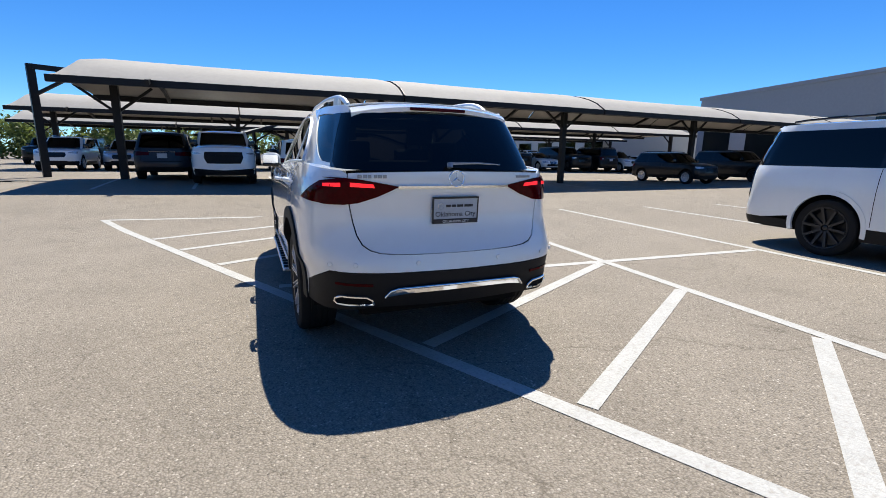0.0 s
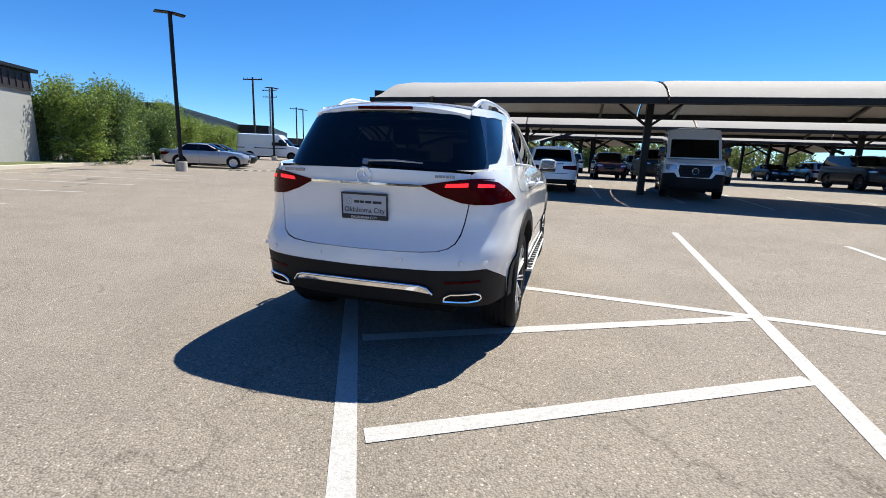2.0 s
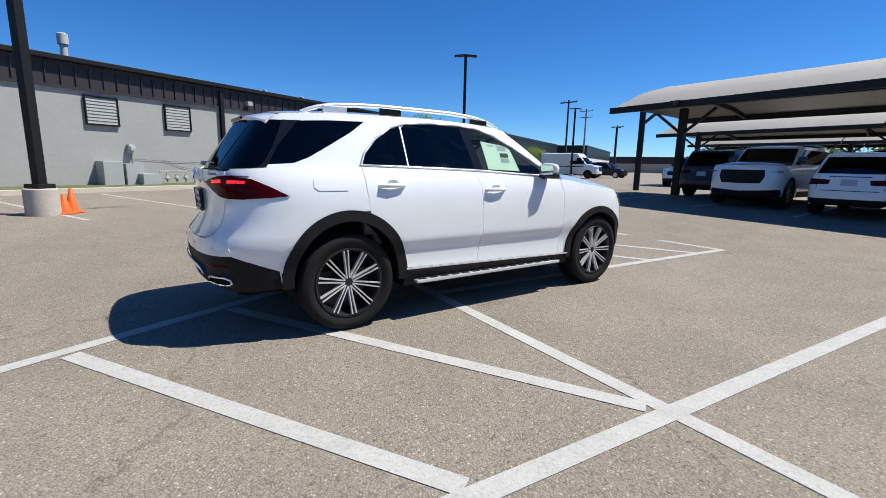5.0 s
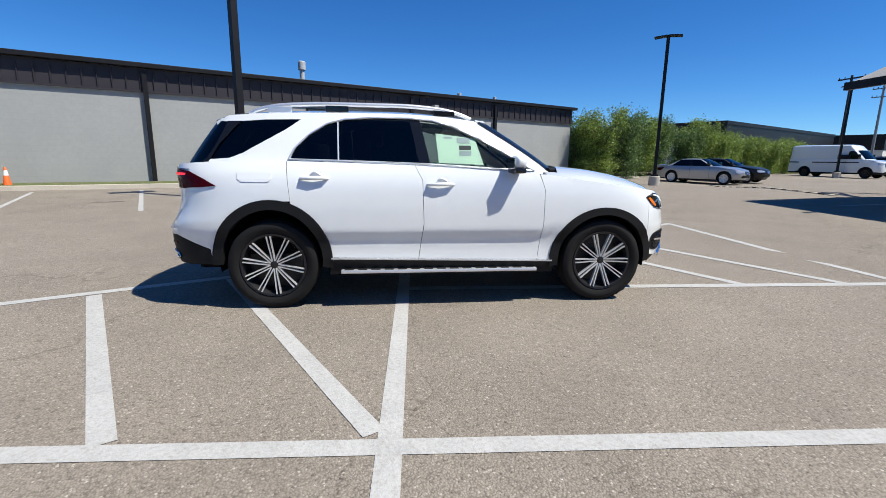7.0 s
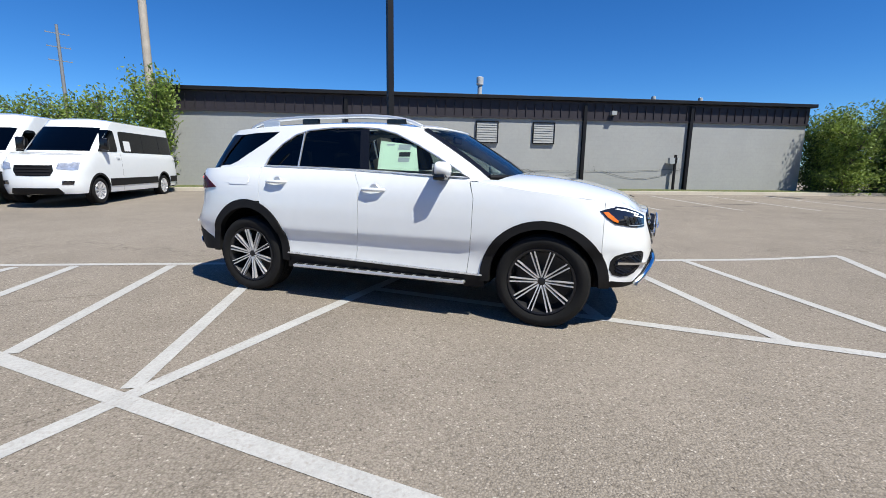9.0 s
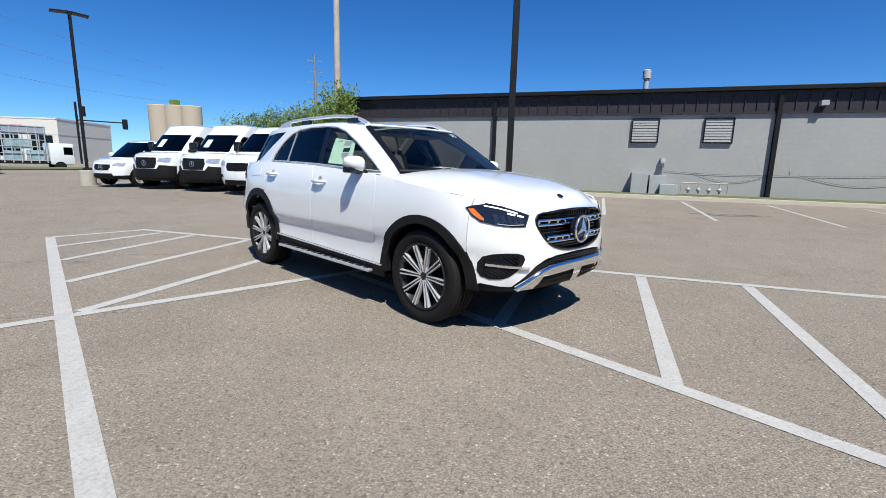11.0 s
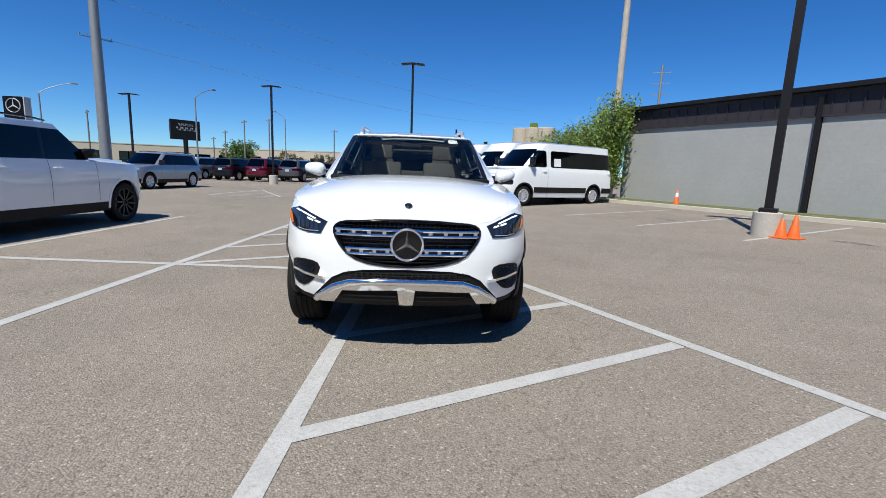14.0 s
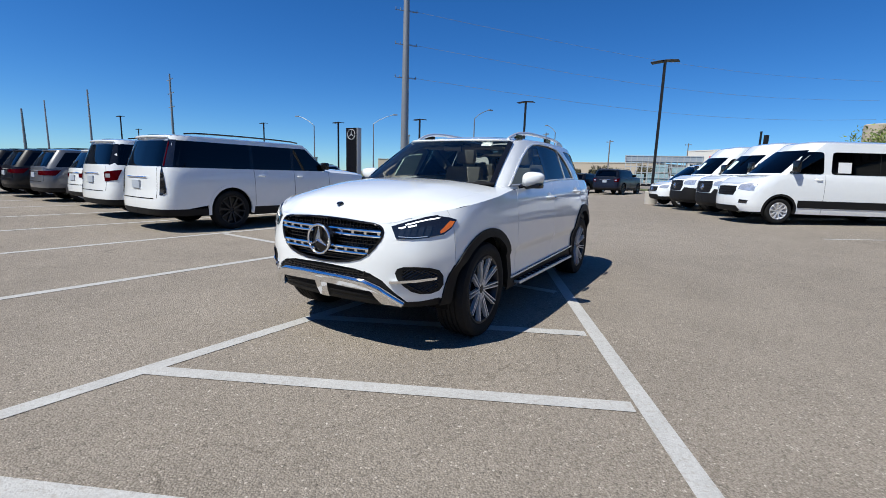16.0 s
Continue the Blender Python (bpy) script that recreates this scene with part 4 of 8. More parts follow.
    win = [(-1.345, 1.295), (-1.30, 1.39), (-1.18, 1.51), (-1.03, 1.605), (-0.88, 1.648), (-0.62, 1.668), (-0.3, 1.668), (-0.10, 1.652), (0.08, 1.605), (0.32, 1.50), (0.53, 1.39), (0.72, 1.285), (0.83, 1.218), (0.46, 1.232), (-0.2, 1.268), (-0.9, 1.287)]
    quarter_win = [(-2.07, 1.285), (-1.98, 1.42), (-1.83, 1.59), (-1.79, 1.618), (-1.55, 1.635), (-1.25, 1.642), (-1.38, 1.55), (-1.58, 1.435), (-1.74, 1.345), (-1.85, 1.302)]
    shell = [(top.by_x(x, ztop(x)), ztop(x)) for x in np.linspace(0.22, -1.88, 40)]
    shell_loop = [(uW, 1.19)] + [(uW, z) for z in (1.3, 1.4, 1.5, 1.6, 1.657)] + [(float(a), float(b)) for a, b in shell if a > uW + 0.02] + [(uR, 1.655), (uR, 1.5), (uR, 1.35), (uR, 1.2)]
    shell_loop += [(float(a), 1.19) for a in np.linspace(uR, uW, 30)[1:-1]]
    patch_pair("cabin_side", [shell_loop, T(win), T(quarter_win)], top.at, W, car, "white pillars and window surround", step=0.06, rim=0.03)
    # side glazing, split at the pillars
    rear_part = [p for p in win if p[0] < -0.88]
    divider = -0.925

    def cut(poly, x0, x1):
        """The part of a polygon between two x values."""
        def clip(ps, x, keep_greater):
            out = []
            for i in range(len(ps)):
                a, b = ps[i - 1], ps[i]
                ia, ib = (a[0] > x) == keep_greater, (b[0] > x) == keep_greater
                if ia != ib:
                    t = (x - a[0]) / (b[0] - a[0])
                    out.append((x, a[1] + t * (b[1] - a[1])))
                if ib:
                    out.append(b)
            return out
        return clip(clip(poly, x0, True), x1, False)

    def lean(poly, amount):
        return [(x + amount * (z - 1.25), z) for x, z in poly]
    glass_l = cut(win, -3, divider - 0.008)
    patch_pair("quarter_light", [T(glass_l)], top.at, M["privacy"], car, "dark tinted glass", step=0.06, offset=-0.006, rim=0.0)
    sheared = lean(win, 0.22)
    mid = lean(cut(sheared, -0.93, -0.215), -0.22)
    mid = [(max(x, divider + 0.008), z) for x, z in mid]
    patch_pair("rear_door_window", [T(mid)], top.at, M["privacy"], car, "dark tinted glass", step=0.06, offset=-0.006, rim=0.0)
    fr = lean(cut(sheared, -0.125, 3), -0.22)
    fg = patch_pair("front_door_window", [T(fr)], top.at, M["side_glass"], car, "clear glass", step=0.06, offset=-0.006, rim=0.0)
    pil = lean(cut(sheared, -0.217, -0.123), -0.22)
    patch_pair("door_pillar", [T(pil)], top.at, M["gloss_black"], car, "gloss black door pillar", step=0.06, offset=-0.003, rim=0.0)
    patch_pair("rear_side_window", [T(quarter_win)], top.at, M["privacy"], car, "dark tinted glass", step=0.06, offset=-0.006, rim=0.0)
    for o in fg:
        o.visible_shadow = False
    # ledge that closes the rear shoulder between flank and cabin
    zq = tab((-2.27, 1.25), (-2.1, 1.262), (-1.8, 1.278), (-1.36, belt(-1.36)))
    for sg in (1, -1):
        lv = []
        for x in np.linspace(-2.26, -1.34, 14):
            z = zq(x) - 0.004
            lv += [(x, sg * low.half(x, z), z), (x, sg * (top.half(x, z + 0.006) - 0.02), z + 0.006)]
        fs = [(2 * i, 2 * i + 2, 2 * i + 3, 2 * i + 1) for i in range(13)]
        mesh_ob("shoulder_ledge", lv, fs if sg < 0 else [q[::-1] for q in fs], W, car, smooth=40)
    # bright window trim and roof rails
    for sg in (1, -1):
        bm = bmesh.new()
        pts = []
        for V, z in T(win, 0.04):
            p = top.at(V, z)
            c = top.at(V, 1.2)
            pts.append((p.x, sg * (p.y + 0.004), p.z))
        tube(bm, pts + pts[:1], 0.0095, 6, False)
        part("window_trim", bm, M["satin"], car, "satin chrome window trim", 60)
        bm = bmesh.new()
        beam(bm, (divider, sg * (top.half(divider, 1.29) - 0.002), 1.29), (divider - 0.01, sg * (top.half(divider, 1.63) - 0.002), 1.63), 0.012, 0.014)
        part("window_divider", bm, M["satin"], car)
        bm = bmesh.new()
        rz = tab((-1.72, 1.69), (-1.6, 1.738), (-1.4, 1.770), (-1.0, 1.786), (-0.4, 1.786), (-0.05, 1.766), (0.15, 1.728), (0.27, 1.68))
        tube(bm, [(x, sg * (0.575 - 0.03 * ((x + 0.6) / 1.1) ** 2), rz(x)) for x in np.linspace(-1.72, 0.27, 30)], 0.019, 8)
        rail = part("roof_rail", bm, M["satin"], car, "satin silver roof rail", 50)
        for x in (-1.45, -0.95, 0.02):
            bm = bmesh.new()
            box(bm, (x - 0.10, -0.013, 1.70), (x + 0.10, 0.013, rz(x) - 0.008), 0.006, pose(0, sg * 0.57, 0))
            part("rail_foot", bm, M["satin"] if x == -1.45 else M["gloss_black"], rail)
    # windscreen and rear window

    wl = []
    for z in np.linspace(1.225, 1.648, 10):
        wl.append((uW - 0.004, float(z)))
    ws = [(-a, b) for a, b in wl] + [(v, 1.648 + 0.012 * (1 - (v / uW) ** 2)) for v in np.linspace(-uW, uW, 16)[1:-1]] + wl[::-1] + [(float(v), 1.225) for v in np.linspace(uW, -uW, 16)[1:-1]]
    glass = patch("windscreen", [ws], top.at, M["glass"], car, "clear windscreen", step=0.09, rim=0.0, out=(1, 0, 0.5))
    glass.visible_shadow = False
    for sg in (1, -1):
        bm = bmesh.new()
        pts = [top.at(sg * (uW - 0.02), z) for z in np.linspace(1.225, 1.65, 8)]
        for a, b in zip(pts, pts[1:]):
            beam(bm, a, b, 0.05, 0.008, (1, sg * 0.6, 0.6))
        part("windscreen_edge", bm, M["gloss_black"], car)
    bm = bmesh.new()
    tube(bm, [top.at(v, 1.658) + Vector((-0.004, 0, 0.002)) for v in np.linspace(-uW, uW, 15)], 0.011, 6)
    part("roof_lip", bm, W, car, "", 60)
    TL = top.len
    wq = TL - uR
    rw = [(TL - top.by_y_rear(0.655, 1.245), 1.245)]
    rwl = [(wq + 0.05, 1.245), (wq + 0.13, 1.30), (wq + 0.145, 1.40), (wq + 0.14, 1.52), (wq + 0.115, 1.615)]
    rear_loop = rwl + [(-a, b) for a, b in rwl[::-1]]
    rg = patch("rear_window", [rear_loop], top.tail, M["privacy"], car, "dark tinted wraparound rear window", step=0.08, offset=0.004, rim=0.008, out=(-1, 0, 0.3))
    edge_q = [(x, z) for x, z in T([(-2.035, 1.27), (-1.945, 1.42), (-1.795, 1.59), (-1.755, 1.618)], 0.05)]
    edge_q = edge_q[:edge_q.index(max(edge_q, key=lambda p: p[1])) + 1]
    edge_w = [(TL - a, b) for a, b in ((wq + 0.11, 1.617), (wq + 0.13, 1.52), (wq + 0.135, 1.40), (wq + 0.12, 1.30), (wq + 0.06, 1.248))]
    patch_pair("rear_pillar_trim", [edge_q + edge_w], top.at, M["gloss_black"], car, "gloss black rear pillar cover", step=0.06, offset=0.005, rim=0.008)
    # roof, with a dark glass panel, and spoiler

    def roof_map(x, y):
        z = ztop(x)
        yr = top.half(x, z) if x > -2.0 else 0.58
        q = min(1.0, abs(y) / max(0.1, yr))
        return Vector((x, y, z + roof_h(x) * (1 - q ** 2.6)))
    roof_h = tab((-2.2, 0.02), (-1.8, 0.045), (-1.2, 0.055), (-0.4, 0.055), (0.1, 0.04), (0.42, 0.012))
    side = [(x, top.half(x, ztop(x)) - 0.002) for x in np.linspace(0.28, -1.82, 26)]
    fe = [(top.at(v, 1.657).x, top.at(v, 1.657).y) for v in np.linspace(uW, -uW, 14)]
    roof = [(float(a), float(b)) for a, b in side] + [(-1.88, 0.45), (-1.89, 0.0), (-1.88, -0.45)] + [(float(a), -float(b)) for a, b in side[::-1]] + [(float(a), float(b)) for a, b in fe[::-1]]
    sun_roof = [(0.1, 0.42), (-1.3, 0.44), (-1.3, -0.44), (0.1, -0.42)]
    patch("roof", [roof, sun_roof], roof_map, W, car, step=0.08, out=(0, 0, 1))
    patch("roof_glass", [[(0.095, 0.415), (-1.295, 0.435), (-1.295, -0.435), (0.095, -0.415)]], roof_map, M["roof_glass"], car, "dark panoramic roof glass", step=0.1, offset=-0.004, rim=0.0, out=(0, 0, 1))
    verts, faces = [], []
    ys = np.linspace(-0.575, 0.575, 21)
    for y in ys:
        q = abs(y) / 0.575
        back = -2.085 + 0.09 * q ** 2.5
        zc = 1.685 - 0.05 * q ** 2.5
        verts += [(-1.84, y, zc + 0.022), (-1.95, y, zc + 0.008), (back, y, zc - 0.022), (back + 0.004, y, zc - 0.05), (-1.95, y, zc - 0.062), (-1.84, y, zc - 0.075)]
    for i in range(20):
        for j in range(6):
            a, b = i * 6 + j, i * 6 + (j + 1) % 6
            faces.append((a, b, b + 6, a + 6))
    faces += [tuple(range(6)), tuple(range(120, 126))[::-1]]
    sp = mesh_ob("spoiler", verts, faces, W, car, smooth=35)
    bm = bmesh.new()
    box(bm, (-2.092, -0.2, 1.638), (-2.06, 0.2, 1.658), 0.005)
    part("brake_light", bm, M["red_lens"], sp, "high red brake light")
    # tail lamps
    lamp = chain(ry([(0.37, 1.155), (0.50, 1.18), (0.62, 1.20), (0.72, 1.207), (0.80, 1.205)]), sx([(-2.27, 1.20), (-2.16, 1.185), (-2.05, 1.135), (-1.93, 1.07), (-2.05, 1.058), (-2.18, 1.05)]), ry([(0.80, 1.045), (0.70, 1.045), (0.62, 1.055), (0.5, 1.095)]))
    for ob in patch_pair("tail_lamp", [lamp], low.at, M["red_lens"], car, "dark red tail lamp with lit bar", step=0.05, offset=0.008, rim=0.02):
        sg = 1 if ob.data.vertices[0].co.y > 0 else -1
        bars = [(ry([(0.52, 1.148), (0.66, 1.155), (0.66, 1.178), (0.53, 1.17)]), 0), (ry([(0.71, 1.155), (0.80, 1.152), (0.80, 1.17), (0.71, 1.176)]) + [], 1), (sx([(-2.15, 1.158), (-2.25, 1.165), (-2.25, 1.148), (-2.13, 1.143)]), 2), (sx([(-2.05, 1.115), (-2.22, 1.125), (-2.22, 1.115), (-2.04, 1.107)]), 2)]
        for loop, kind in bars:
            v, f = patch_data([loop], low.at, 0.04, 0.011, 0.0)
            if sg < 0:
                v, f = [(p[0], -p[1], p[2]) for p in v], [q[::-1] for q in f]
            mesh_ob("light_bar", v, f, M["tail_glow"] if kind < 2 else M["red_lens"], ob)
    bm = bmesh.new()
    pts = [low.tail(v, 1.152) + Vector((-0.008, 0, 0)) for v in np.linspace(-0.40, 0.40, 11)]
    for a, b in zip(pts, pts[1:]):
        beam(bm, a, b, 0.02, 0.014)
    part("handle_strip", bm, M["chrome"], gate, "bright tailgate strip")
    # plate
    px = -2.402
    bm = bmesh.new()
    box(bm, (-0.006, -0.155, -0.08), (0.006, 0.155, 0.08), 0.004)
    pl = part("number_plate", bm, M["plate"], gate, "blue-grey dealer plate in a dark frame")
    pl.matrix_basis = pose(px, 0, 1.005, 0, -4, 0)
    bm = bmesh.new()
    for lo, hi in (((-0.012, -0.16, 0.072), (0.008, 0.16, 0.084)), ((-0.012, -0.16, -0.088), (0.008, 0.16, -0.058)), ((-0.012, -0.16, -0.06), (0.008, -0.153, 0.075)), ((-0.012, 0.153, -0.06), (0.008, 0.16, 0.075))):
        box(bm, lo, hi, 0.002)
    part("plate_frame", bm, M["rim_dark"], pl, "dark plate frame")
    bm = bmesh.new()
    box(bm, (-0.0145, -0.15, -0.087), (-0.011, 0.15, -0.061))
    part("frame_band", bm, M["ink"], pl)
    face = pose(-0.0075, 0, 0, 90, 0, -90)
    text_mesh("lettering", "Oklahoma City", 0.046, M["ink"], pl, face @ pose(0, -0.028, 0))
    text_mesh("lettering", "OKLAHOMA CITY", 0.023, M["white"], pl, pose(-0.0155, 0, 0, 90, 0, -90) @ pose(0, -0.074, 0))
    bm = bmesh.new()
    for y0, y1 in ((0.03, -0.0), (-0.008, -0.05), (-0.06, -0.12), (0.07, 0.035)):
        box(bm, (-0.0085, min(y0, y1), 0.018), (-0.0065, max(y0, y1), 0.034))
    part("plate_mark", bm, M["ink"], pl)
    star_badge(pl, pose(-0.009, 0.105, 0.026, 90, 0, -90), 0.02, 0.003)
    star_badge(gate, pose(-2.416, 0, 1.203, 86, 0, -90), 0.05, 0.008)
    bm = bmesh.new()
    for y0, y1 in ((0.62, 0.595), (0.588, 0.565), (0.56, 0.54), (0.525, 0.505), (0.50, 0.478), (0.472, 0.45)):
        p = low.tail(LT - low.by_y_rear((y0 + y1) / 2, 1.215), 1.215)
        box(bm, (p.x - 0.008, y1, 1.206), (p.x + 0.004, y0, 1.226))
    part("model_letters", bm, M["letter"], gate, "small dark chrome model letters")
    bm = bmesh.new()
    for y0, y1 in ((-0.46, -0.478), (-0.482, -0.502), (-0.506, -0.522), (-0.526, -0.546), (-0.55, -0.558), (-0.562, -0.58)):
        p = low.tail(-(LT - low.by_y_rear(-(y0 + y1) / 2, 1.212)), 1.212)
        box(bm, (p.x - 0.008, y1, 1.205), (p.x + 0.004, y0, 1.221))
    part("model_letters", bm, M["letter"], gate, "small dark chrome drive letters")
    bm = bmesh.new()
    tube(bm, [(-2.345, 0.02, 1.295), (-2.343, -0.18, 1.30), (-2.325, -0.36, 1.29)], [0.009, 0.007, 0.004], 6)
    tube(bm, [(-2.355, 0.02, 1.27), (-2.345, 0.02, 1.30)], 0.02, 8)
    # Mid-grey metal puts the sunlit highlight along the blade into its colour.
    part("rear_wiper", bm, M["letter"], car)
    # rear bumper details
    strip = chain(ry([(0.0, 0.502), (0.34, 0.500), (0.42, 0.493), (0.485, 0.482), (0.46, 0.515), (0.41, 0.531), (0.0, 0.537)]))
    patch_pair("bumper_strip", [strip], low.at, M["chrome"], car, "polished bumper strip", step=0.05, offset=0.012, rim=0.02)
    bm = bmesh.new()
    half = [(0.0, 0.537), (0.2, 0.537), (0.41, 0.533), (0.455, 0.52), (0.49, 0.48)]
    roll = [low.tail(LT - low.by_y_rear(y, z), z) + Vector((-0.016, 0, 0)) for y, z in densify(half, 0.06, False)]
    tube(bm, [(p.x, -p.y, p.z) for p in roll[:0:-1]] + roll, 0.009, 8)
    part("strip_bead", bm, M["chrome"], car, "polished bead along the bumper strip", 60)
    for sg in (1, -1):
        bm = bmesh.new()
        pts = [(0.555, 0.433), (0.565, 0.462), (0.60, 0.483), (0.74, 0.489), (0.772, 0.475), (0.778, 0.453), (0.762, 0.435), (0.70, 0.430)]
        loop = [(low.tail(LT - low.by_y_rear(y, z), z) + Vector((-0.012, 0, 0))) for y, z in densify(pts, 0.03)]
        loop = [Vector((p.x, p.y * sg, p.z)) for p in loop]
        tube(bm, loop + loop[:1], 0.0085, 6, False)
        ex = part("exhaust_tip", bm, M["chrome"], car, "chrome exhaust surround", 50)
        # Flat dark sheet: the shade inside the pipe is put into its colour.
        bm = bmesh.new()
        bm.faces.new([bm.verts.new(p + Vector((0.004, 0, 0))) for p in loop])
        part("exhaust_opening", bm, M["shadow"], ex)
        ref = chain(ry([(0.56, 0.552), (0.77, 0.562), (0.77, 0.577), (0.56, 0.569)]))
        v, f = patch_data([ref], low.at, 0.05, 0.006, 0.006)
        mesh_ob("reflector", [(p[0], p[1] * sg, p[2]) for p in v], f if sg > 0 else [q[::-1] for q in f], M["red_lens"], car, "red rear reflector")
        for y in (0.28, 0.66, 0.80):
            p = low.tail(sg * (LT - low.by_y_rear(y, 0.69)), 0.69)
            bm = bmesh.new()
            lathe(bm, [(0.0, 0.004), (0.013, 0.004), (0.015, 0.0)], 12, look(p, p + Vector((-1, sg * y * 0.6, 0))) @ pose(0, 0, 0, 180, 0, 0))
            part("parking_sensor", bm, W, car)
    # fuel flap outline
    fl_loop = [(-1.74, 1.205), (-1.50, 1.205), (-1.475, 1.18), (-1.475, 1.13), (-1.50, 1.105), (-1.72, 1.105), (-1.755, 1.13), (-1.755, 1.18)]
    v, f = patch_data([S(fl_loop)], low.at, 0.05, 0.003, 0.003)
    mesh_ob("fuel_flap", [(p[0], -p[1], p[2]) for p in v], [q[::-1] for q in f], W, car)
    # handles and mirrors
    for sg in (1, -1):
        for x, z in ((-1.12, 1.14), (-0.04, 1.095)):
            y = low.half(x, z)
            bm = bmesh.new()
            pts = [(x - 0.12, y - 0.004, z - 0.004), (x - 0.10, y + 0.026, z), (x, y + 0.034, z + 0.002), (x + 0.09, y + 0.026, z + 0.002), (x + 0.115, y - 0.004, z)]
            tube(bm, [(a, sg * b, c) for a, b, c in pts], [0.012, 0.016, 0.017, 0.016, 0.010], 8)
            h = part("door_handle", bm, W, car, "white handle with bright strip", 60)
            bm = bmesh.new()
            lathe(bm, [(0.0, 0.002), (0.05, 0.002), (0.056, -0.004)], 20, pose(x + 0.01, sg * (y + 0.001), z, -90 * sg, 0, 0))
            part("handle_cup", bm, M["satin"], h)
        bm = bmesh.new()
        bmesh.ops.create_uvsphere(bm, u_segments=20, v_segments=12, radius=1)
        for v in bm.verts:
            c = v.co
            c.x, c.y, c.z = (math.copysign(abs(q) ** 0.74, q) for q in (c.x, c.y, c.z))
            out = c.y * sg
            c.x, c.y, c.z = c.x * (0.105 if c.x > 0 else 0.04) * (1 - 0.25 * max(0.0, out)), c.y * 0.105, c.z * (0.070 - 0.018 * out) + 0.014 * out
        mh = part("door_mirror", bm, W, car, "white door mirror with black foot", 60)
        mh.matrix_basis = pose(0.61, sg * 0.985, 1.283, 0, 0, sg * -8)
        bm = bmesh.new()
        box(bm, (-0.043, -0.080, -0.046), (-0.040, 0.080, 0.048), 0.002)
        part("mirror_glass", bm, M["chrome"], mh)
        bm = bmesh.new()
        tube(bm, [(0.0, -sg * 0.02, -0.06), (0.03, -sg * 0.10, -0.075), (0.05, -sg * 0.17, -0.09)], [0.03, 0.028, 0.03], 8)
        box(bm, (-0.036, -0.096, -0.086), (0.070, 0.092, -0.034), 0.022)
        part("mirror_foot", bm, M["gloss_black"], mh, "black mirror foot", 40)
        # running board and bright sill line
        bm = bmesh.new()
        box(bm, (-0.92, 0.0, 0.315), (0.85, 0.105, 0.345), 0.012, pose(0, 0.895 if sg > 0 else -1.0, 0))
        st = part("running_board", bm, M["satin"], car, "ribbed aluminium running board")
        for k in range(15):
            o = mesh_ob("tread_pad", *pad_piece, M["rubber"], st)
            o.location = (-0.85 + 0.117 * k, sg * 0.952, 0.3465)
        bm = bmesh.new()
        beam(bm, (-1.0, sg * 0.962, 0.447), (1.0, sg * 0.962, 0.402), 0.012, 0.012)
        part("sill_strip", bm, M["satin"], car)
    # ---- nose ----
    gl = chain(fy(grille_edge))
    gp = [(-a, b) for a, b in gl[::-1]] + gl
    grille = patch("grille", [gp], low.at, M["gloss_black"], car, "black grille with bright bars and star", step=0.06, offset=-0.045, rim=0.0, out=(1, 0, 0))
    bm = bmesh.new()
    loop = [low.at(v, z) + Vector((0.0, 0, 0)) for v, z in gp]
    tube(bm, loop + loop[:1], 0.010, 6, False)
    part("grille_rim", bm, M["gloss_black"], grille, "", 60)
    edge_y = tab((0.652, 0.02), (0.672, 0.26), (0.698, 0.35), (0.737, 0.415), (0.79, 0.462), (0.84, 0.493), (0.885, 0.505), (0.918, 0.494), (0.946, 0.42), (0.965, 0.02))
    for z in (0.877, 0.752):
        bm = bmesh.new()
        ey = edge_y(z) - 0.01
        for dz in (-0.018, 0.018):
            pts = [low.at(math.copysign(low.by_y_front(abs(y), z), y), z) + Vector((-0.004, 0, dz)) for y in np.linspace(-ey, ey, 17)]
            tube(bm, [p + Vector((0.004, 0, 0)) for p in pts], 0.0115, 8)
        for y in np.linspace(-ey + 0.02, ey - 0.02, 10):
            p = low.at(math.copysign(low.by_y_front(abs(y), z), y), z)
            box(bm, (p.x - 0.02, y - 0.013, z - 0.014), (p.x - 0.001, y + 0.013, z + 0.014))
        part("grille_bar", bm, M["chrome"], grille, "chrome double bar")
    bm = bmesh.new()
    for k in range(31):
        y = -0.465 + 0.031 * k
        zs = [z for z in np.linspace(0.66, 0.96, 34) if edge_y(z) > abs(y) + 0.006]
        if len(zs) > 2:
            p = low.at(low.by_y_front(abs(y), 0.83), 0.83)
            beam(bm, (p.x - 0.034, y, zs[0]), (p.x - 0.05, y, zs[-1]), 0.007, 0.012, (1, 0, 0))
    for z in (0.68, 0.705, 0.80, 0.825, 0.92, 0.945):
        ey = edge_y(z) - 0.008
        pts = [low.at(math.copysign(low.by_y_front(abs(y), z), y), z) + Vector((-0.03, 0, 0)) for y in np.linspace(-ey, ey, 13)]
        for a, b in zip(pts, pts[1:]):
            beam(bm, a, b, 0.012, 0.006)
    part("grille_mesh", bm, M["gloss_black"], grille)
    star_badge(grille, pose(2.392, 0, 0.808, 90, 0, 90), 0.106, 0.022)
    bm = bmesh.new()
    lathe(bm, [(0.0, 0.0), (0.10, 0.0), (0.105, -0.03)], 28, pose(2.372, 0, 0.808, 90, 0, 90))
    part("badge_disc", bm, M["gloss_black"], grille)
    bm = bmesh.new()
    lathe(bm, [(0.0, 0.006), (0.022, 0.005), (0.028, 0.0)], 16, pose(2.17, 0, hood_c(2.17) + 0.001, 0, 22, 0))
    part("bonnet_badge", bm, M["gloss_black"], car)
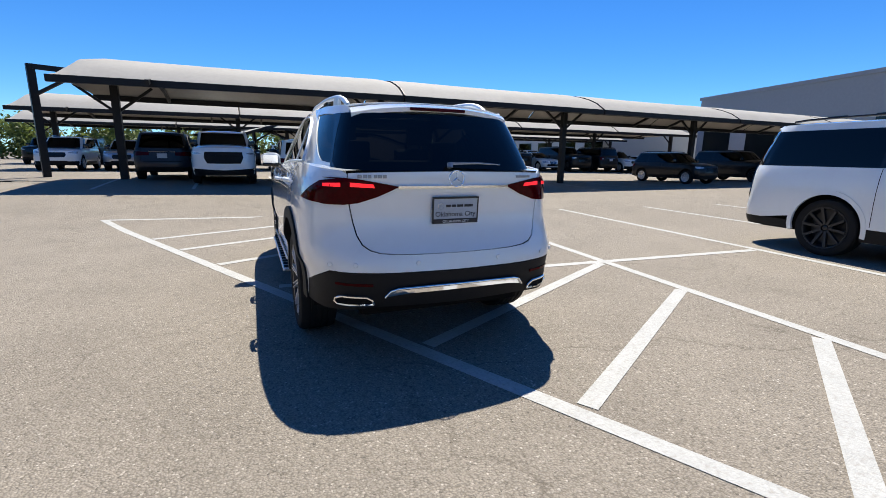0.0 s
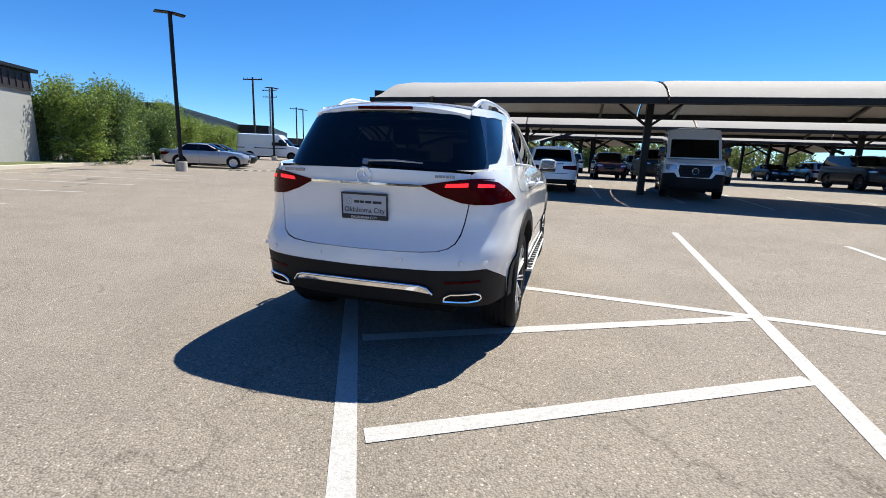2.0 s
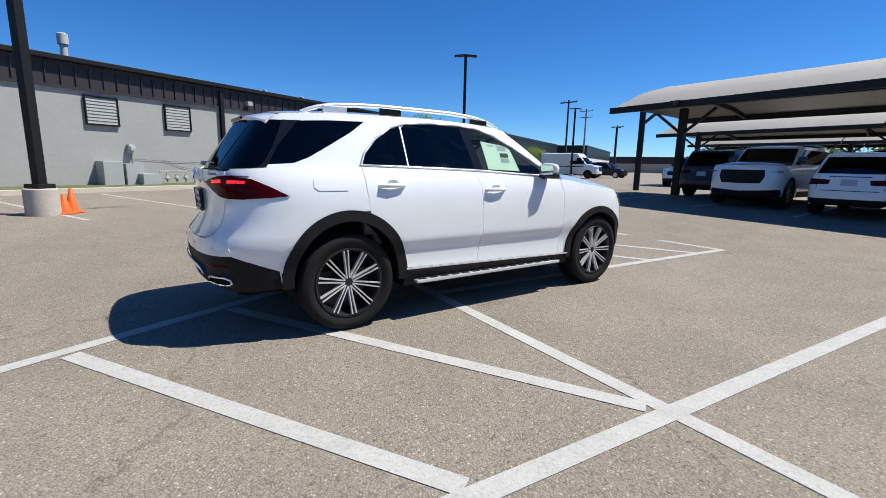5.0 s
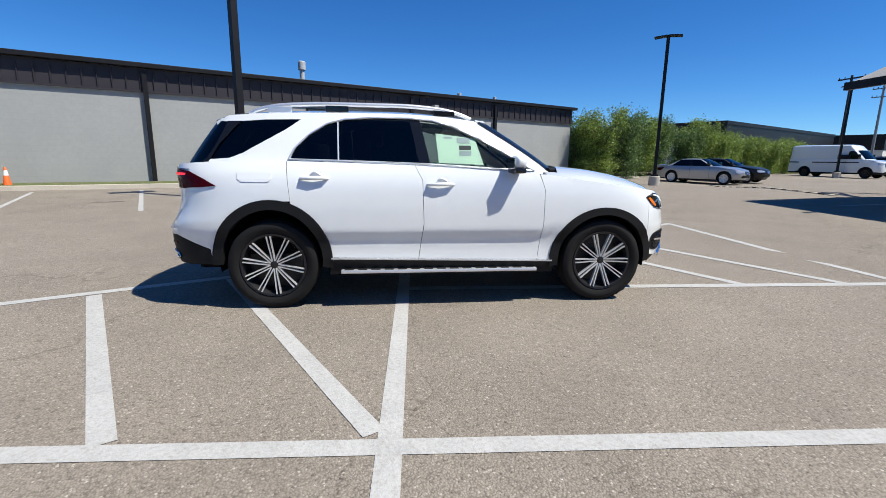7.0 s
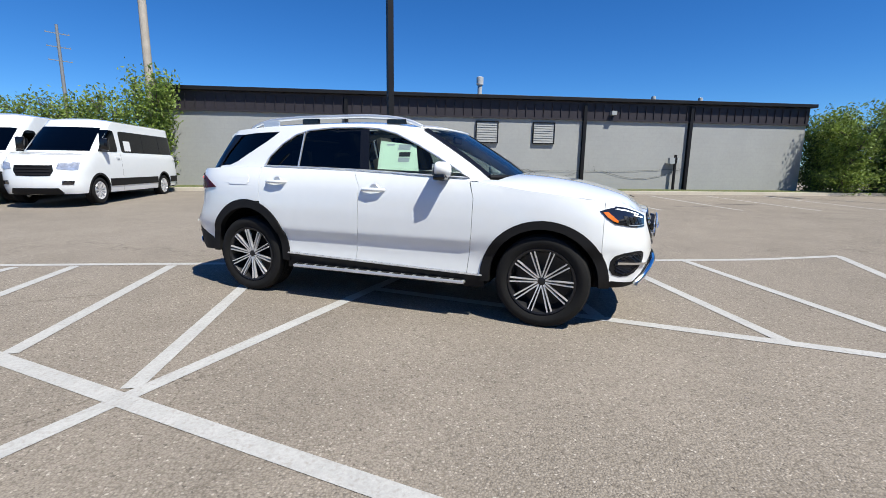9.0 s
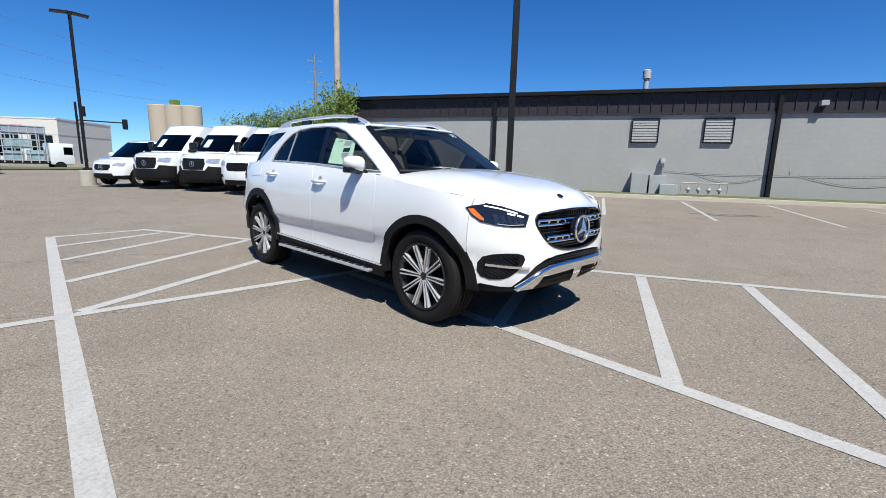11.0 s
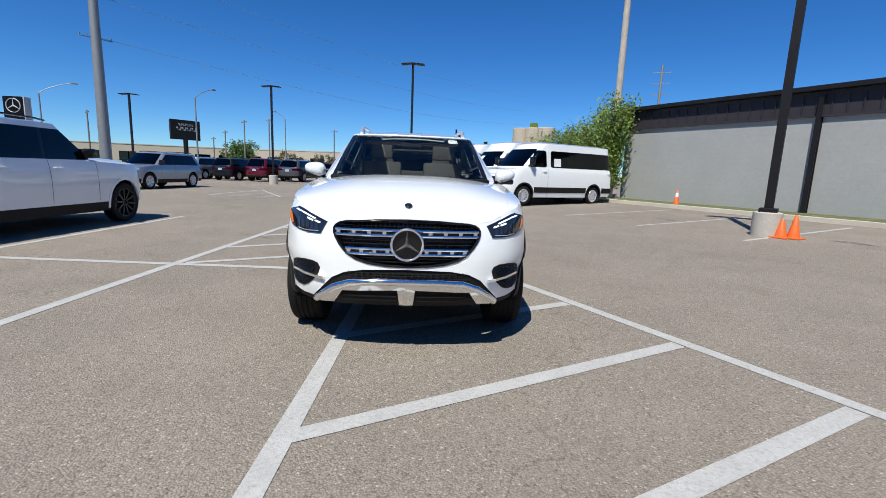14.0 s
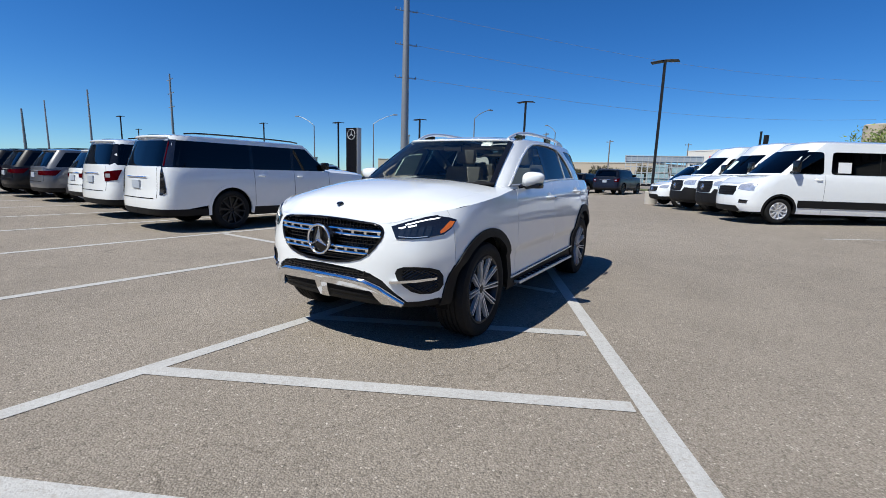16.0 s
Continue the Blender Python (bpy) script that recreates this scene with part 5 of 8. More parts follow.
    # headlamps
    hl = chain(fy([(0.555, 0.935), (0.60, 0.852), (0.70, 0.853), (0.78, 0.865)]), sx([(2.10, 0.872), (2.03, 0.885), (1.97, 0.925), (1.915, 0.985), (1.96, 1.0), (2.03, 1.012)]), fy([(0.80, 1.018), (0.74, 1.005), (0.65, 0.972)]))
    for ob in patch_pair("headlamp", [hl], low.at, M["dark_lens"], car, "smoked headlamp with white light bar", step=0.05, offset=0.007, rim=0.02):
        sg = 1 if ob.data.vertices[0].co.y > 0 else -1
        subs = [("light_bar", chain(fy([(0.64, 0.952), (0.70, 0.972), (0.75, 0.988), (0.80, 1.000)]), sx([(2.02, 0.997)]), fy([(0.80, 0.991), (0.75, 0.979), (0.70, 0.962), (0.645, 0.943)])), M["drl_glow"]),
                ("light_bar", fy([(0.602, 0.928), (0.645, 0.939), (0.648, 0.929), (0.608, 0.918)]), M["drl_glow"]),
                ("light_bar", fy([(0.657, 0.940), (0.705, 0.953), (0.708, 0.943), (0.662, 0.930)]), M["drl_glow"]),
                ("amber_marker", chain(sx([(2.05, 0.893), (2.02, 0.903), (1.97, 0.937), (1.935, 0.975), (1.97, 0.978), (2.015, 0.94), (2.05, 0.91)])), M["amber"])]
        for k in range(5):
            y0 = 0.615 + 0.036 * k
            zt = 0.918 + 0.007 * k
            subs.append(("projector", fy([(y0, 0.878), (y0 + 0.026, 0.872), (y0 + 0.030, zt), (y0 + 0.004, zt - 0.004)]), M["clear_lens"]))
        subs.append(("lower_trim", fy([(0.612, 0.866), (0.70, 0.862), (0.775, 0.872), (0.775, 0.877), (0.70, 0.867), (0.613, 0.871)]), M["satin"]))
        for nm, loop, mm in subs:
            v, f = patch_data([loop], low.at, 0.03, 0.010, 0.0)
            if sg < 0:
                v, f = [(p[0], -p[1], p[2]) for p in v], [q[::-1] for q in f]
            mesh_ob(nm, v, f, mm, ob)
    # side scoops
    sc = chain(fy([(0.605, 0.615), (0.618, 0.572), (0.655, 0.522), (0.70, 0.480), (0.745, 0.462), (0.795, 0.460), (0.832, 0.478), (0.850, 0.52), (0.850, 0.585), (0.835, 0.632), (0.80, 0.653), (0.73, 0.662), (0.66, 0.660), (0.62, 0.645)]))
    for ob in patch_pair("air_scoop", [sc], low.at, M["plastic"], car, "black mesh air scoop with bright blade", step=0.05, offset=0.004, rim=0.01):
        sg = 1 if ob.data.vertices[0].co.y > 0 else -1
        bm = bmesh.new()
        pts = [low.at(low.by_y_front(y, z), z) + Vector((0.012, 0, 0)) for y, z in ((0.575, 0.548), (0.64, 0.553), (0.72, 0.560), (0.825, 0.572))]
        for a, b in zip(pts, pts[1:]):
            beam(bm, (a.x, a.y * sg, a.z), (b.x, b.y * sg, b.z), 0.02, 0.018)
        part("scoop_blade", bm, M["chrome"], ob)
        bm = bmesh.new()
        poly = [(0.64, 0.615), (0.66, 0.56), (0.71, 0.49), (0.75, 0.475), (0.80, 0.475), (0.835, 0.50), (0.838, 0.60), (0.80, 0.642), (0.66, 0.648)]
        for lean_to in (1, -1):
            for k in range(16):
                y0 = 0.50 + 0.03 * k
                run = [(y0 + lean_to * (z - 0.56) * 1.3, z) for z in np.linspace(0.465, 0.655, 20)]
                run = [q for q in run if inside(q, [poly])]
                if len(run) < 2:
                    continue
                pts = [low.at(low.by_y_front(y, z), z) + Vector((0.010, 0, 0)) for y, z in (run[0], run[-1])]
                beam(bm, (pts[0].x, pts[0].y * sg, pts[0].z), (pts[1].x, pts[1].y * sg, pts[1].z), 0.006, 0.010, (1, 0, 0))
        part("scoop_mesh", bm, M["gloss_black"], ob)
    # chrome skid and lower mesh
    sk = [(0.0, 0.557), (0.2, 0.556), (0.39, 0.545), (0.50, 0.505), (0.58, 0.445), (0.645, 0.385), (0.60, 0.375), (0.50, 0.382), (0.47, 0.425), (0.44, 0.475), (0.06, 0.49), (0.045, 0.38), (0.0, 0.378)]
    patch_pair("skid_plate", [fy(sk + [(0.0, 0.40)])], low.at, M["chrome"], car, "polished front skid trim", step=0.05, offset=0.018, rim=0.03, out=(1, 0.3, 0))
    bm = bmesh.new()
    half = [(0.0, 0.552), (0.2, 0.551), (0.39, 0.54), (0.50, 0.50), (0.58, 0.44), (0.64, 0.388)]
    roll = [low.at(low.by_y_front(y, z), z) + Vector((0.014, 0, -0.006)) for y, z in densify(half, 0.06, False)]
    tube(bm, [(p.x, -p.y, p.z) for p in roll[:0:-1]] + roll, 0.026, 10)
    part("skid_bead", bm, M["chrome"], car, "rounded polished upper edge of the skid trim", 60)
    bm = bmesh.new()
    for k in range(3):
        z = 0.568 + 0.018 * k
        e = 0.44 - 0.05 * k
        pts = [low.at(math.copysign(low.by_y_front(abs(y), z), y), z) + Vector((0.0, 0, 0)) for y in np.linspace(-e, e, 15)]
        for a, b in zip(pts, pts[1:]):
            beam(bm, a, b, 0.006, 0.006)
    for k in range(36):
        y = -0.38 + 0.0215 * k
        p = low.at(low.by_y_front(abs(y), 0.585), 0.585)
        beam(bm, (p.x - 0.002, y, 0.562), (p.x - 0.002, y + 0.02 * (1 if k % 2 else -1), 0.612), 0.005, 0.005)
    part("lower_mesh", bm, M["gloss_black"], car)
    for sg in (1, -1):
        bm = bmesh.new()
        for z in (0.405, 0.435):
            pts = [low.at(low.by_y_front(y, z), z) + Vector((0.006, 0, 0)) for y in np.linspace(0.07, 0.46, 6)]
            for a, b in zip(pts, pts[1:]):
                beam(bm, (a.x, a.y * sg, a.z), (b.x, b.y * sg, b.z), 0.01, 0.008)
        part("inlet_slat", bm, M["plastic"], car)
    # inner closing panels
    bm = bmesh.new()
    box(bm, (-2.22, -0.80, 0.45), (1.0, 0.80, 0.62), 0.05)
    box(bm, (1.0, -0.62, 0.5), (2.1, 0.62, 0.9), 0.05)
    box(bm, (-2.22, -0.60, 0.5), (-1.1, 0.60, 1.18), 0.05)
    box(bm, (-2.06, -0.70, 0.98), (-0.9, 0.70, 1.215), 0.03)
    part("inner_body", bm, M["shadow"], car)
    # ---- cabin ----
    bm = bmesh.new()
    box(bm, (0.35, -0.78, 0.75), (0.98, 0.78, 1.18), 0.06)
    box(bm, (0.80, -0.70, 1.10), (1.10, 0.70, 1.21), 0.03)
    part("dashboard", bm, M["dash"], car)
    for sg in (1, -1):
        seat = empty("front_seat")
        seat.parent = car
        seat.matrix_basis = pose(-0.22, sg * 0.39, 0.68)
        for nm, lo, hi, m2 in (("cushion", (-0.25, -0.26, 0.0), (0.28, 0.26, 0.16), pose(0, 0, 0, 0, -6, 0)), ("backrest", (-0.07, -0.25, 0.0), (0.07, 0.25, 0.62), pose(-0.22, 0, 0.12, 0, -14, 0)), ("headrest", (-0.05, -0.135, 0.0), (0.05, 0.135, 0.20), pose(-0.37, 0, 0.76, 0, -8, 0))):
            bm = bmesh.new()
            box(bm, lo, hi, 0.045, m2)
            part(nm, bm, M["seat"], seat, "beige leather", 50)
    bm = bmesh.new()
    box(bm, (-1.15, -0.66, 0.6), (-0.7, 0.66, 0.78), 0.04)
    box(bm, (-1.25, -0.66, 0.7), (-1.1, 0.66, 1.30), 0.05)
    for y in (-0.4, 0.4):
        box(bm, (-1.26, y - 0.13, 1.28), (-1.16, y + 0.13, 1.46), 0.035)
    part("rear_bench", bm, M["seat"], car, "beige leather", 50)
    bm = bmesh.new()
    n = 28
    mst = pose(0.40, 0.39, 1.08, 0, -62, 0)
    tube(bm, [mst @ Vector((0.185 * math.cos(k * 2 * math.pi / n), 0.185 * math.sin(k * 2 * math.pi / n), 0)) for k in range(n + 1)], 0.017, 8, False)
    for a in (90, 210, 330):
        tube(bm, [mst @ Vector((0, 0, -0.02)), mst @ Vector((0.18 * math.cos(radians(a + 90)), 0.18 * math.sin(radians(a + 90)), 0))], 0.018, 6)
    lathe(bm, [(0.0, 0.0), (0.06, -0.01), (0.065, -0.05)], 16, mst)
    part("steering_wheel", bm, M["dash"], car, "", 50)
    bm = bmesh.new()
    box(bm, (0.43, -0.11, 1.545), (0.46, 0.11, 1.61), 0.012)
    part("rear_view_mirror", bm, M["dash"], car)
    bm = bmesh.new()
    box(bm, (0.06, -0.5, 1.585), (0.28, 0.5, 1.61), 0.02)
    box(bm, (-1.75, -0.5, 1.57), (-1.3, 0.5, 1.60), 0.02)
    part("headliner", bm, M["seat"], car)
    # price sheet inside the right front window, two small stickers on the windscreen
    sheet = [(-0.05, 1.285), (-0.07, 1.545), (0.29, 1.505), (0.36, 1.27)]
    v, f = patch_data([T(sheet)], top.at, 0.06, -0.012, 0.0)
    pp = mesh_ob("price_sheet", [(p[0], -p[1], p[2]) for p in v], [q[::-1] for q in f], M["paper"], car, "pale green price sheet behind the window")
    for lo, hi in (((0.12, 1.46), (0.24, 1.51)), ((0.14, 1.40), (0.25, 1.44)), ((0.14, 1.35), (0.25, 1.39)), ((0.0, 1.50), (0.08, 1.515))):
        v, f = patch_data([T([(lo[0], lo[1]), (lo[0], hi[1]), (hi[0], hi[1]), (hi[0], lo[1])])], top.at, 0.05, -0.0105, 0.0)
        mesh_ob("print_block", [(p[0], -p[1], p[2]) for p in v], [q[::-1] for q in f], M["ink" if lo[1] < 1.45 and lo[1] > 1.38 else "plate"], pp)
    v, f = patch_data([[(0.44, 1.60), (0.56, 1.60), (0.56, 1.64), (0.44, 1.64)]], top.at, 0.05, -0.004, 0.0, (1, 0, 0.5))
    mesh_ob("windscreen_sticker", v, f, M["white"], car, "small white sticker behind the windscreen")
    # wheels
    wm = wheel_meshes(0.388, 0.27, 0.272, 10, True, False)
    for x in (-1.4975, 1.4975):
        for y in (0.815, -0.815):
            add_wheel(wm, car, x, y, 0.388, 0, 18 if x > 0 else 7)
    return car


pad_piece = ([(-0.04, -0.035, 0), (0.04, -0.035, 0), (0.04, 0.035, 0), (-0.04, 0.035, 0), (-0.036, -0.031, 0.004), (0.036, -0.031, 0.004), (0.036, 0.031, 0.004), (-0.036, 0.031, 0.004)],
             [(4, 5, 6, 7), (0, 1, 5, 4), (1, 2, 6, 5), (2, 3, 7, 6), (3, 0, 4, 7)])
build_main_car()


# ---- other vehicles ----
def vehicle(name, m, label, category, group, colour, wb, f_over, r_over, w, belt, roof, hood_z, nose_z, cowl, ws_top, rear_base, rear_top, wheel_r,
            bottom=0.28, wt=0.80, wins=(), win_top=0.14, rear_round=0.25, tail="tall", grille=(0.5, 0.62, 0.88), lamp=(0.58, 0.9, 0.80, 0.95), dark_low=0.46,
            rails=False, dark_rim=False, spokes=6, plate=True, roof_rise=0.05, glaze="privacy", dark_grille="gloss_black", nose_dark=False, win_col="privacy", door_lines=True, trunk=None, screen_z=None, low_stripe=None, arch="plastic", pillars=True, star=False, bars="plastic", mirror="gloss_black", tall_mirror=False, dividers=(), paper=None, spoiler=True, screen=60, rim_share=0.66, wrap=False, mouth=(0.55, 0.36, 0.50), fog=None, screen_paper=False):
    """A road vehicle on one smooth flank and cabin surface, nose towards +x, standing on z = 0 midway between its axles."""
    car = empty(name, m, label, category, group)
    col, D = M[colour], M["plastic"]
    F, R = wb / 2 + f_over, -(wb / 2 + r_over)
    rr = rear_round
    low = Ring([(F, 0), (F - 0.02, 0.32 * w), (F - 0.07, 0.56 * w), (F - 0.18, 0.77 * w), (F - 0.33, 0.90 * w), (F - 0.55, 0.965 * w), (F - 0.95, 0.992 * w), (0.3, w), (-0.3, w),
                (R + 1.0, 0.997 * w), (R + 1.9 * rr, 0.975 * w), (R + rr, 0.92 * w), (R + 0.45 * rr, 0.80 * w), (R + 0.15 * rr, 0.58 * w), (R + 0.03 * rr, 0.3 * w), (R, 0)], 0,
               front=tab((0.2, F - 0.16), (0.4, F - 0.02), (0.6, F), (nose_z - 0.1, F - 0.04), (nose_z + 0.02, F - 0.10), (nose_z + 0.12, F - 0.22), (belt + 0.3, F - 0.5)),
               rear=tab((0.2, R + 0.15), (0.42, R + 0.01), (0.6, R), (0.78, R + 0.03), (belt, R + 0.07), (belt + 0.12, R + 0.11)),
               width=tab((0.2, w - 0.06), (0.42, w - 0.015), (0.6, w - 0.003), (0.85, w), (belt - 0.15, w - 0.02), (belt, w - 0.055), (belt + 0.1, w - 0.12)))
    wbelt = w - 0.075
    wr = w * wt
    top = Ring([(cowl, 0), (cowl - 0.05, 0.42 * wbelt), (cowl - 0.15, 0.74 * wbelt), (cowl - 0.27, 0.89 * wbelt), (cowl - 0.5, 0.97 * wbelt), ((cowl + rear_base) / 2, wbelt),
                (rear_base + 0.55, 0.985 * wbelt), (rear_base + 0.22, 0.94 * wbelt), (rear_base + 0.07, 0.80 * wbelt), (rear_base + 0.02, 0.5 * wbelt), (rear_base, 0)], belt - 0.03,
               [(ws_top, 0), (ws_top - 0.03, 0.42 * wr), (ws_top - 0.09, 0.76 * wr), (ws_top - 0.20, 0.92 * wr), (ws_top - 0.42, 0.985 * wr), ((ws_top + rear_top) / 2, wr),
                (rear_top + 0.5, 0.985 * wr), (rear_top + 0.2, 0.94 * wr), (rear_top + 0.07, 0.80 * wr), (rear_top + 0.02, 0.5 * wr), (rear_top, 0)], roof - roof_rise, power=1.1)
    LT = low.len

    def S(pts):
        return [(low.by_x(x, z), z) for x, z in densify(pts, 0.08)]

    def fy(pts):
        return [(low.by_y_front(y, z), z) for y, z in densify(pts, 0.08, False)]

    def ry(pts):
        return [(low.by_y_rear(y, z), z) for y, z in densify(pts, 0.08, False)]
    shoulder = tab((cowl - 0.6, belt - 0.005), (cowl, belt - 0.03), ((cowl + F) / 2, (belt + nose_z) / 2 - 0.03), (F - 0.1, nose_z))
    ar = wheel_r + 0.065
    fa = ellipse(wb / 2, wheel_r + 0.02, ar, ar, -20, 200, 20)
    ra = ellipse(-wb / 2, wheel_r + 0.02, ar, ar, -20, 200, 20)
    bot = dark_low
    # flank from nose centre to tail centre
    loop = fy([(0.0, bot), (0.0, nose_z), (0.5 * w, nose_z)])
    loop += [(low.by_x(x, shoulder(x)), shoulder(x)) for x in np.linspace(F - 0.2, cowl - 0.5, 12)]
    loop += [(low.by_x(x, belt), belt) for x in np.linspace(cowl - 0.6, R + 0.3, 20)]
    loop += ry([(0.75 * w, belt), (0.0, belt), (0.0, bot)])
    loop += [(low.by_x(x, bot), bot) for x in (R + 0.3, R + 0.5) if x < -wb / 2 - ar]
    loop += [(low.by_x(x, z), z) for x, z in ra[::-1] if z >= bot]
    loop += [(low.by_x(x, bot), bot) for x in np.linspace(-wb / 2 + ar + 0.02, wb / 2 - ar - 0.02, 12)]
    loop += [(low.by_x(x, z), z) for x, z in fa[::-1] if z >= bot]
    patch_pair("body_side", [loop], low.at, col, car, step=0.11, rim=0.01)
    lowloop = fy([(0.0, bottom), (0.0, bot - 0.003), (0.5 * w, bot - 0.003)]) + [(low.by_x(x, bot - 0.003), bot - 0.003) for x in (wb / 2 + ar + 0.03,)]
    lowloop += [(low.by_x(x, z), z) for x, z in fa if z < bot and x > wb / 2] [::-1]
    lowloop += [(low.by_x(wb / 2 + ar - 0.04, bottom), bottom)]
    patch_pair("front_valance", [lowloop], low.at, D, car, step=0.11, rim=0.01)
    sl = [(-wb / 2 + ar - 0.03, bottom), (-wb / 2 + ar, bot - 0.003), (wb / 2 - ar, bot - 0.003), (wb / 2 - ar + 0.03, bottom)]
    patch_pair("sill", [S(sl)], low.at, D, car, step=0.12, rim=0.01)
    rl = ry([(0.0, bottom + 0.05), (0.0, bot - 0.003), (0.6 * w, bot - 0.003)])
    rl += [(low.by_x(-wb / 2 - ar - 0.02, bot - 0.003), bot - 0.003), (low.by_x(-wb / 2 - ar + 0.02, bottom + 0.05), bottom + 0.05)]
    patch_pair("rear_valance", [rl], low.at, D, car, step=0.12, rim=0.01)
    for ell in (fa, ra):
        cx = wb / 2 if ell is fa else -wb / 2
        lp = ellipse(cx, wheel_r + 0.02, ar + 0.045, ar + 0.045, -12, 192, 20) + ellipse(cx, wheel_r + 0.02, ar - 0.015, ar - 0.015, 192, -12, 20)
        patch_pair("arch_trim", [S(lp)], low.at, D if arch == "plastic" else col, car, step=0.09, offset=0.006, rim=0.04)
    bm = bmesh.new()
    box(bm, (R + 0.25, -w + 0.3, bottom), (cowl - 0.35, w - 0.3, belt - 0.1), 0.05)
    box(bm, (cowl - 0.35, -w + 0.32, bottom), (F - 0.3, w - 0.32, nose_z - 0.14), 0.05)
    box(bm, (-wb / 2 + ar, -w + 0.06, bottom), (wb / 2 - ar, w - 0.06, belt - 0.1), 0.03)
    part("inner_body", bm, M["shadow"], car)
    # bonnet
    hc = tab((cowl - 0.2, hood_z + 0.01), (cowl, hood_z), ((cowl + F) / 2, hood_z * 0.6 + (nose_z + 0.05) * 0.4), (F - 0.25, nose_z + 0.04), (F - 0.09, nose_z))

    def hood_map(x, y):
        zs = min(shoulder(x), hc(x))
        q = min(1.0, abs(y) / max(0.05, low.half(x, zs)))
        return Vector((x, y, zs + (hc(x) - zs) * (1 - q ** 3.2)))
    he = [(low.at(low.by_y_front(abs(y), nose_z), nose_z).x - 0.003, y) for y in np.linspace(-0.5 * w, 0.5 * w, 9)]
    hs = [(x, low.half(x, min(shoulder(x), hc(x))) - 0.004) for x in np.linspace(F - 0.3, cowl - 0.45, 8)]
    hl = he + hs + [(x, -y) for x, y in hs[::-1]]
    patch("bonnet", [[(float(a), float(b)) for a, b in hl]], hood_map, col, car, step=0.12, out=(0, 0, 1))
    # cabin
    zr = roof - roof_rise - 0.005
    cl = [(0.0, belt - 0.05), (0.0, zr)] + [(float(v), zr) for v in np.linspace(0, top.len, 40)[1:-1]] + [(top.len, zr), (top.len, belt - 0.05)] + [(float(v), belt - 0.05) for v in np.linspace(top.len, 0, 40)[1:-1]]
    patch_pair("cabin", [cl], top.at, col, car, step=0.12, rim=0.0)

    def roof_map(x, y):
        q = min(1.0, abs(y) / max(0.05, top.half(x, zr)))
        e = min(1.0, max(0.0, (ws_top - x) / 0.5)) * min(1.0, max(0.0, (x - rear_top) / 0.4))
        return Vector((x, y, zr + roof_rise * (1 - q ** 2.8) * e ** 0.5))
    rp = [(top.at(v, zr).x, top.at(v, zr).y) for v in np.linspace(0.0, top.len, 50)]
    rp = [(float(a), float(b)) for a, b in rp]
    patch("roof", [rp + [(a, -b) for a, b in rp[1:-1][::-1]]], roof_map, col, car, step=0.14, out=(0, 0, 1))
    uw = top.U[screen]
    uq = top.U[24 * 8]
    z0, z1 = belt + 0.015, roof - win_top
    sz = screen_z or z0
    ws = [(v, sz) for v in np.linspace(-uw * 0.98, uw * 0.98, 9)] + [(v, z1 + 0.05) for v in np.linspace(uw * 0.98, -uw * 0.98, 9)]
    patch("windscreen", [[(float(a), float(b)) for a, b in ws]], top.at, M[glaze], car, "dark reflecting windscreen", step=0.12, offset=0.006, rim=0.008, out=(1, 0, 0.4))
    if trunk is None:
        q = top.len - uq
        rw = [(-q, z0), (-q, z1), (q, z1), (q, z0)]
        patch("rear_window", [densify(rw, 0.1)], top.tail, M["privacy"], car, "dark rear window", step=0.12, offset=0.006, rim=0.008, out=(-1, 0, 0.3))
    else:
        q = (top.len - top.U[24 * 9]) * 1.15
        patch("rear_window", [densify([(-q, z0), (-q * 0.9, z1), (q * 0.9, z1), (q, z0)], 0.1)], top.tail, M["privacy"], car, "dark rear window", step=0.12, offset=0.006, rim=0.008, out=(-1, 0, 0.5))
        bm = bmesh.new()
        box(bm, (R + 0.1, -w * 0.82, belt - 0.12), (rear_base + 0.2, w * 0.82, belt + trunk), 0.04)
        part("boot_lid", bm, col, car, "", 50)
    if pillars:
        a0, b0, b1, a1 = wins[-1][0], wins[-1][3], wins[0][2], wins[0][1]
        lp = [(a0 - 0.02, z0 - 0.012), (b0 - 0.02, z1 + 0.012), (b1 + 0.02, z1 + 0.012), (a1 + 0.03, z0 - 0.012)]
        if wrap:
            q = top.len - uq
            lp2 = [(top.by_x(a0, z0), z0 - 0.012), (top.by_x(b0, z1), z1 + 0.012), (top.len - q - 0.005, z1 + 0.012), (top.len - q - 0.005, z0 - 0.012)]
            patch_pair("corner_trim", [densify(lp2, 0.1)], top.at, M["gloss_black"], car, "black rear corner trim", step=0.12, offset=0.003, rim=0.004)
        patch_pair("pillar_trim", [[(top.by_x(x, z), z) for x, z in densify(lp, 0.08)]], top.at, M["gloss_black"], car, "black window surround", step=0.12, offset=0.003, rim=0.004)

    def soften(lp, r):
        out = []
        for i, p in enumerate(lp):
            p, a, b = Vector(p), Vector(lp[i - 1]), Vector(lp[(i + 1) % len(lp)])
            ra, rb = min(r, (a - p).length * 0.4), min(r, (b - p).length * 0.4)
            qa, qb = p + (a - p).normalized() * ra, p + (b - p).normalized() * rb
            out += [tuple(qa), tuple((qa + qb) * 0.25 + p * 0.5), tuple(qb)]
        return out
    for k, (a0, a1, b1, b0) in enumerate(wins):
        lp = soften([(a0, z0), (b0, z1), (b1, z1), (a1, z0)], 0.03 if pillars else 0.09)
        patch_pair("side_window", [[(top.by_x(x, z), z) for x, z in densify(lp, 0.08)]], top.at, M[win_col], car, "dark side window", step=0.1, offset=0.006, rim=0.008)
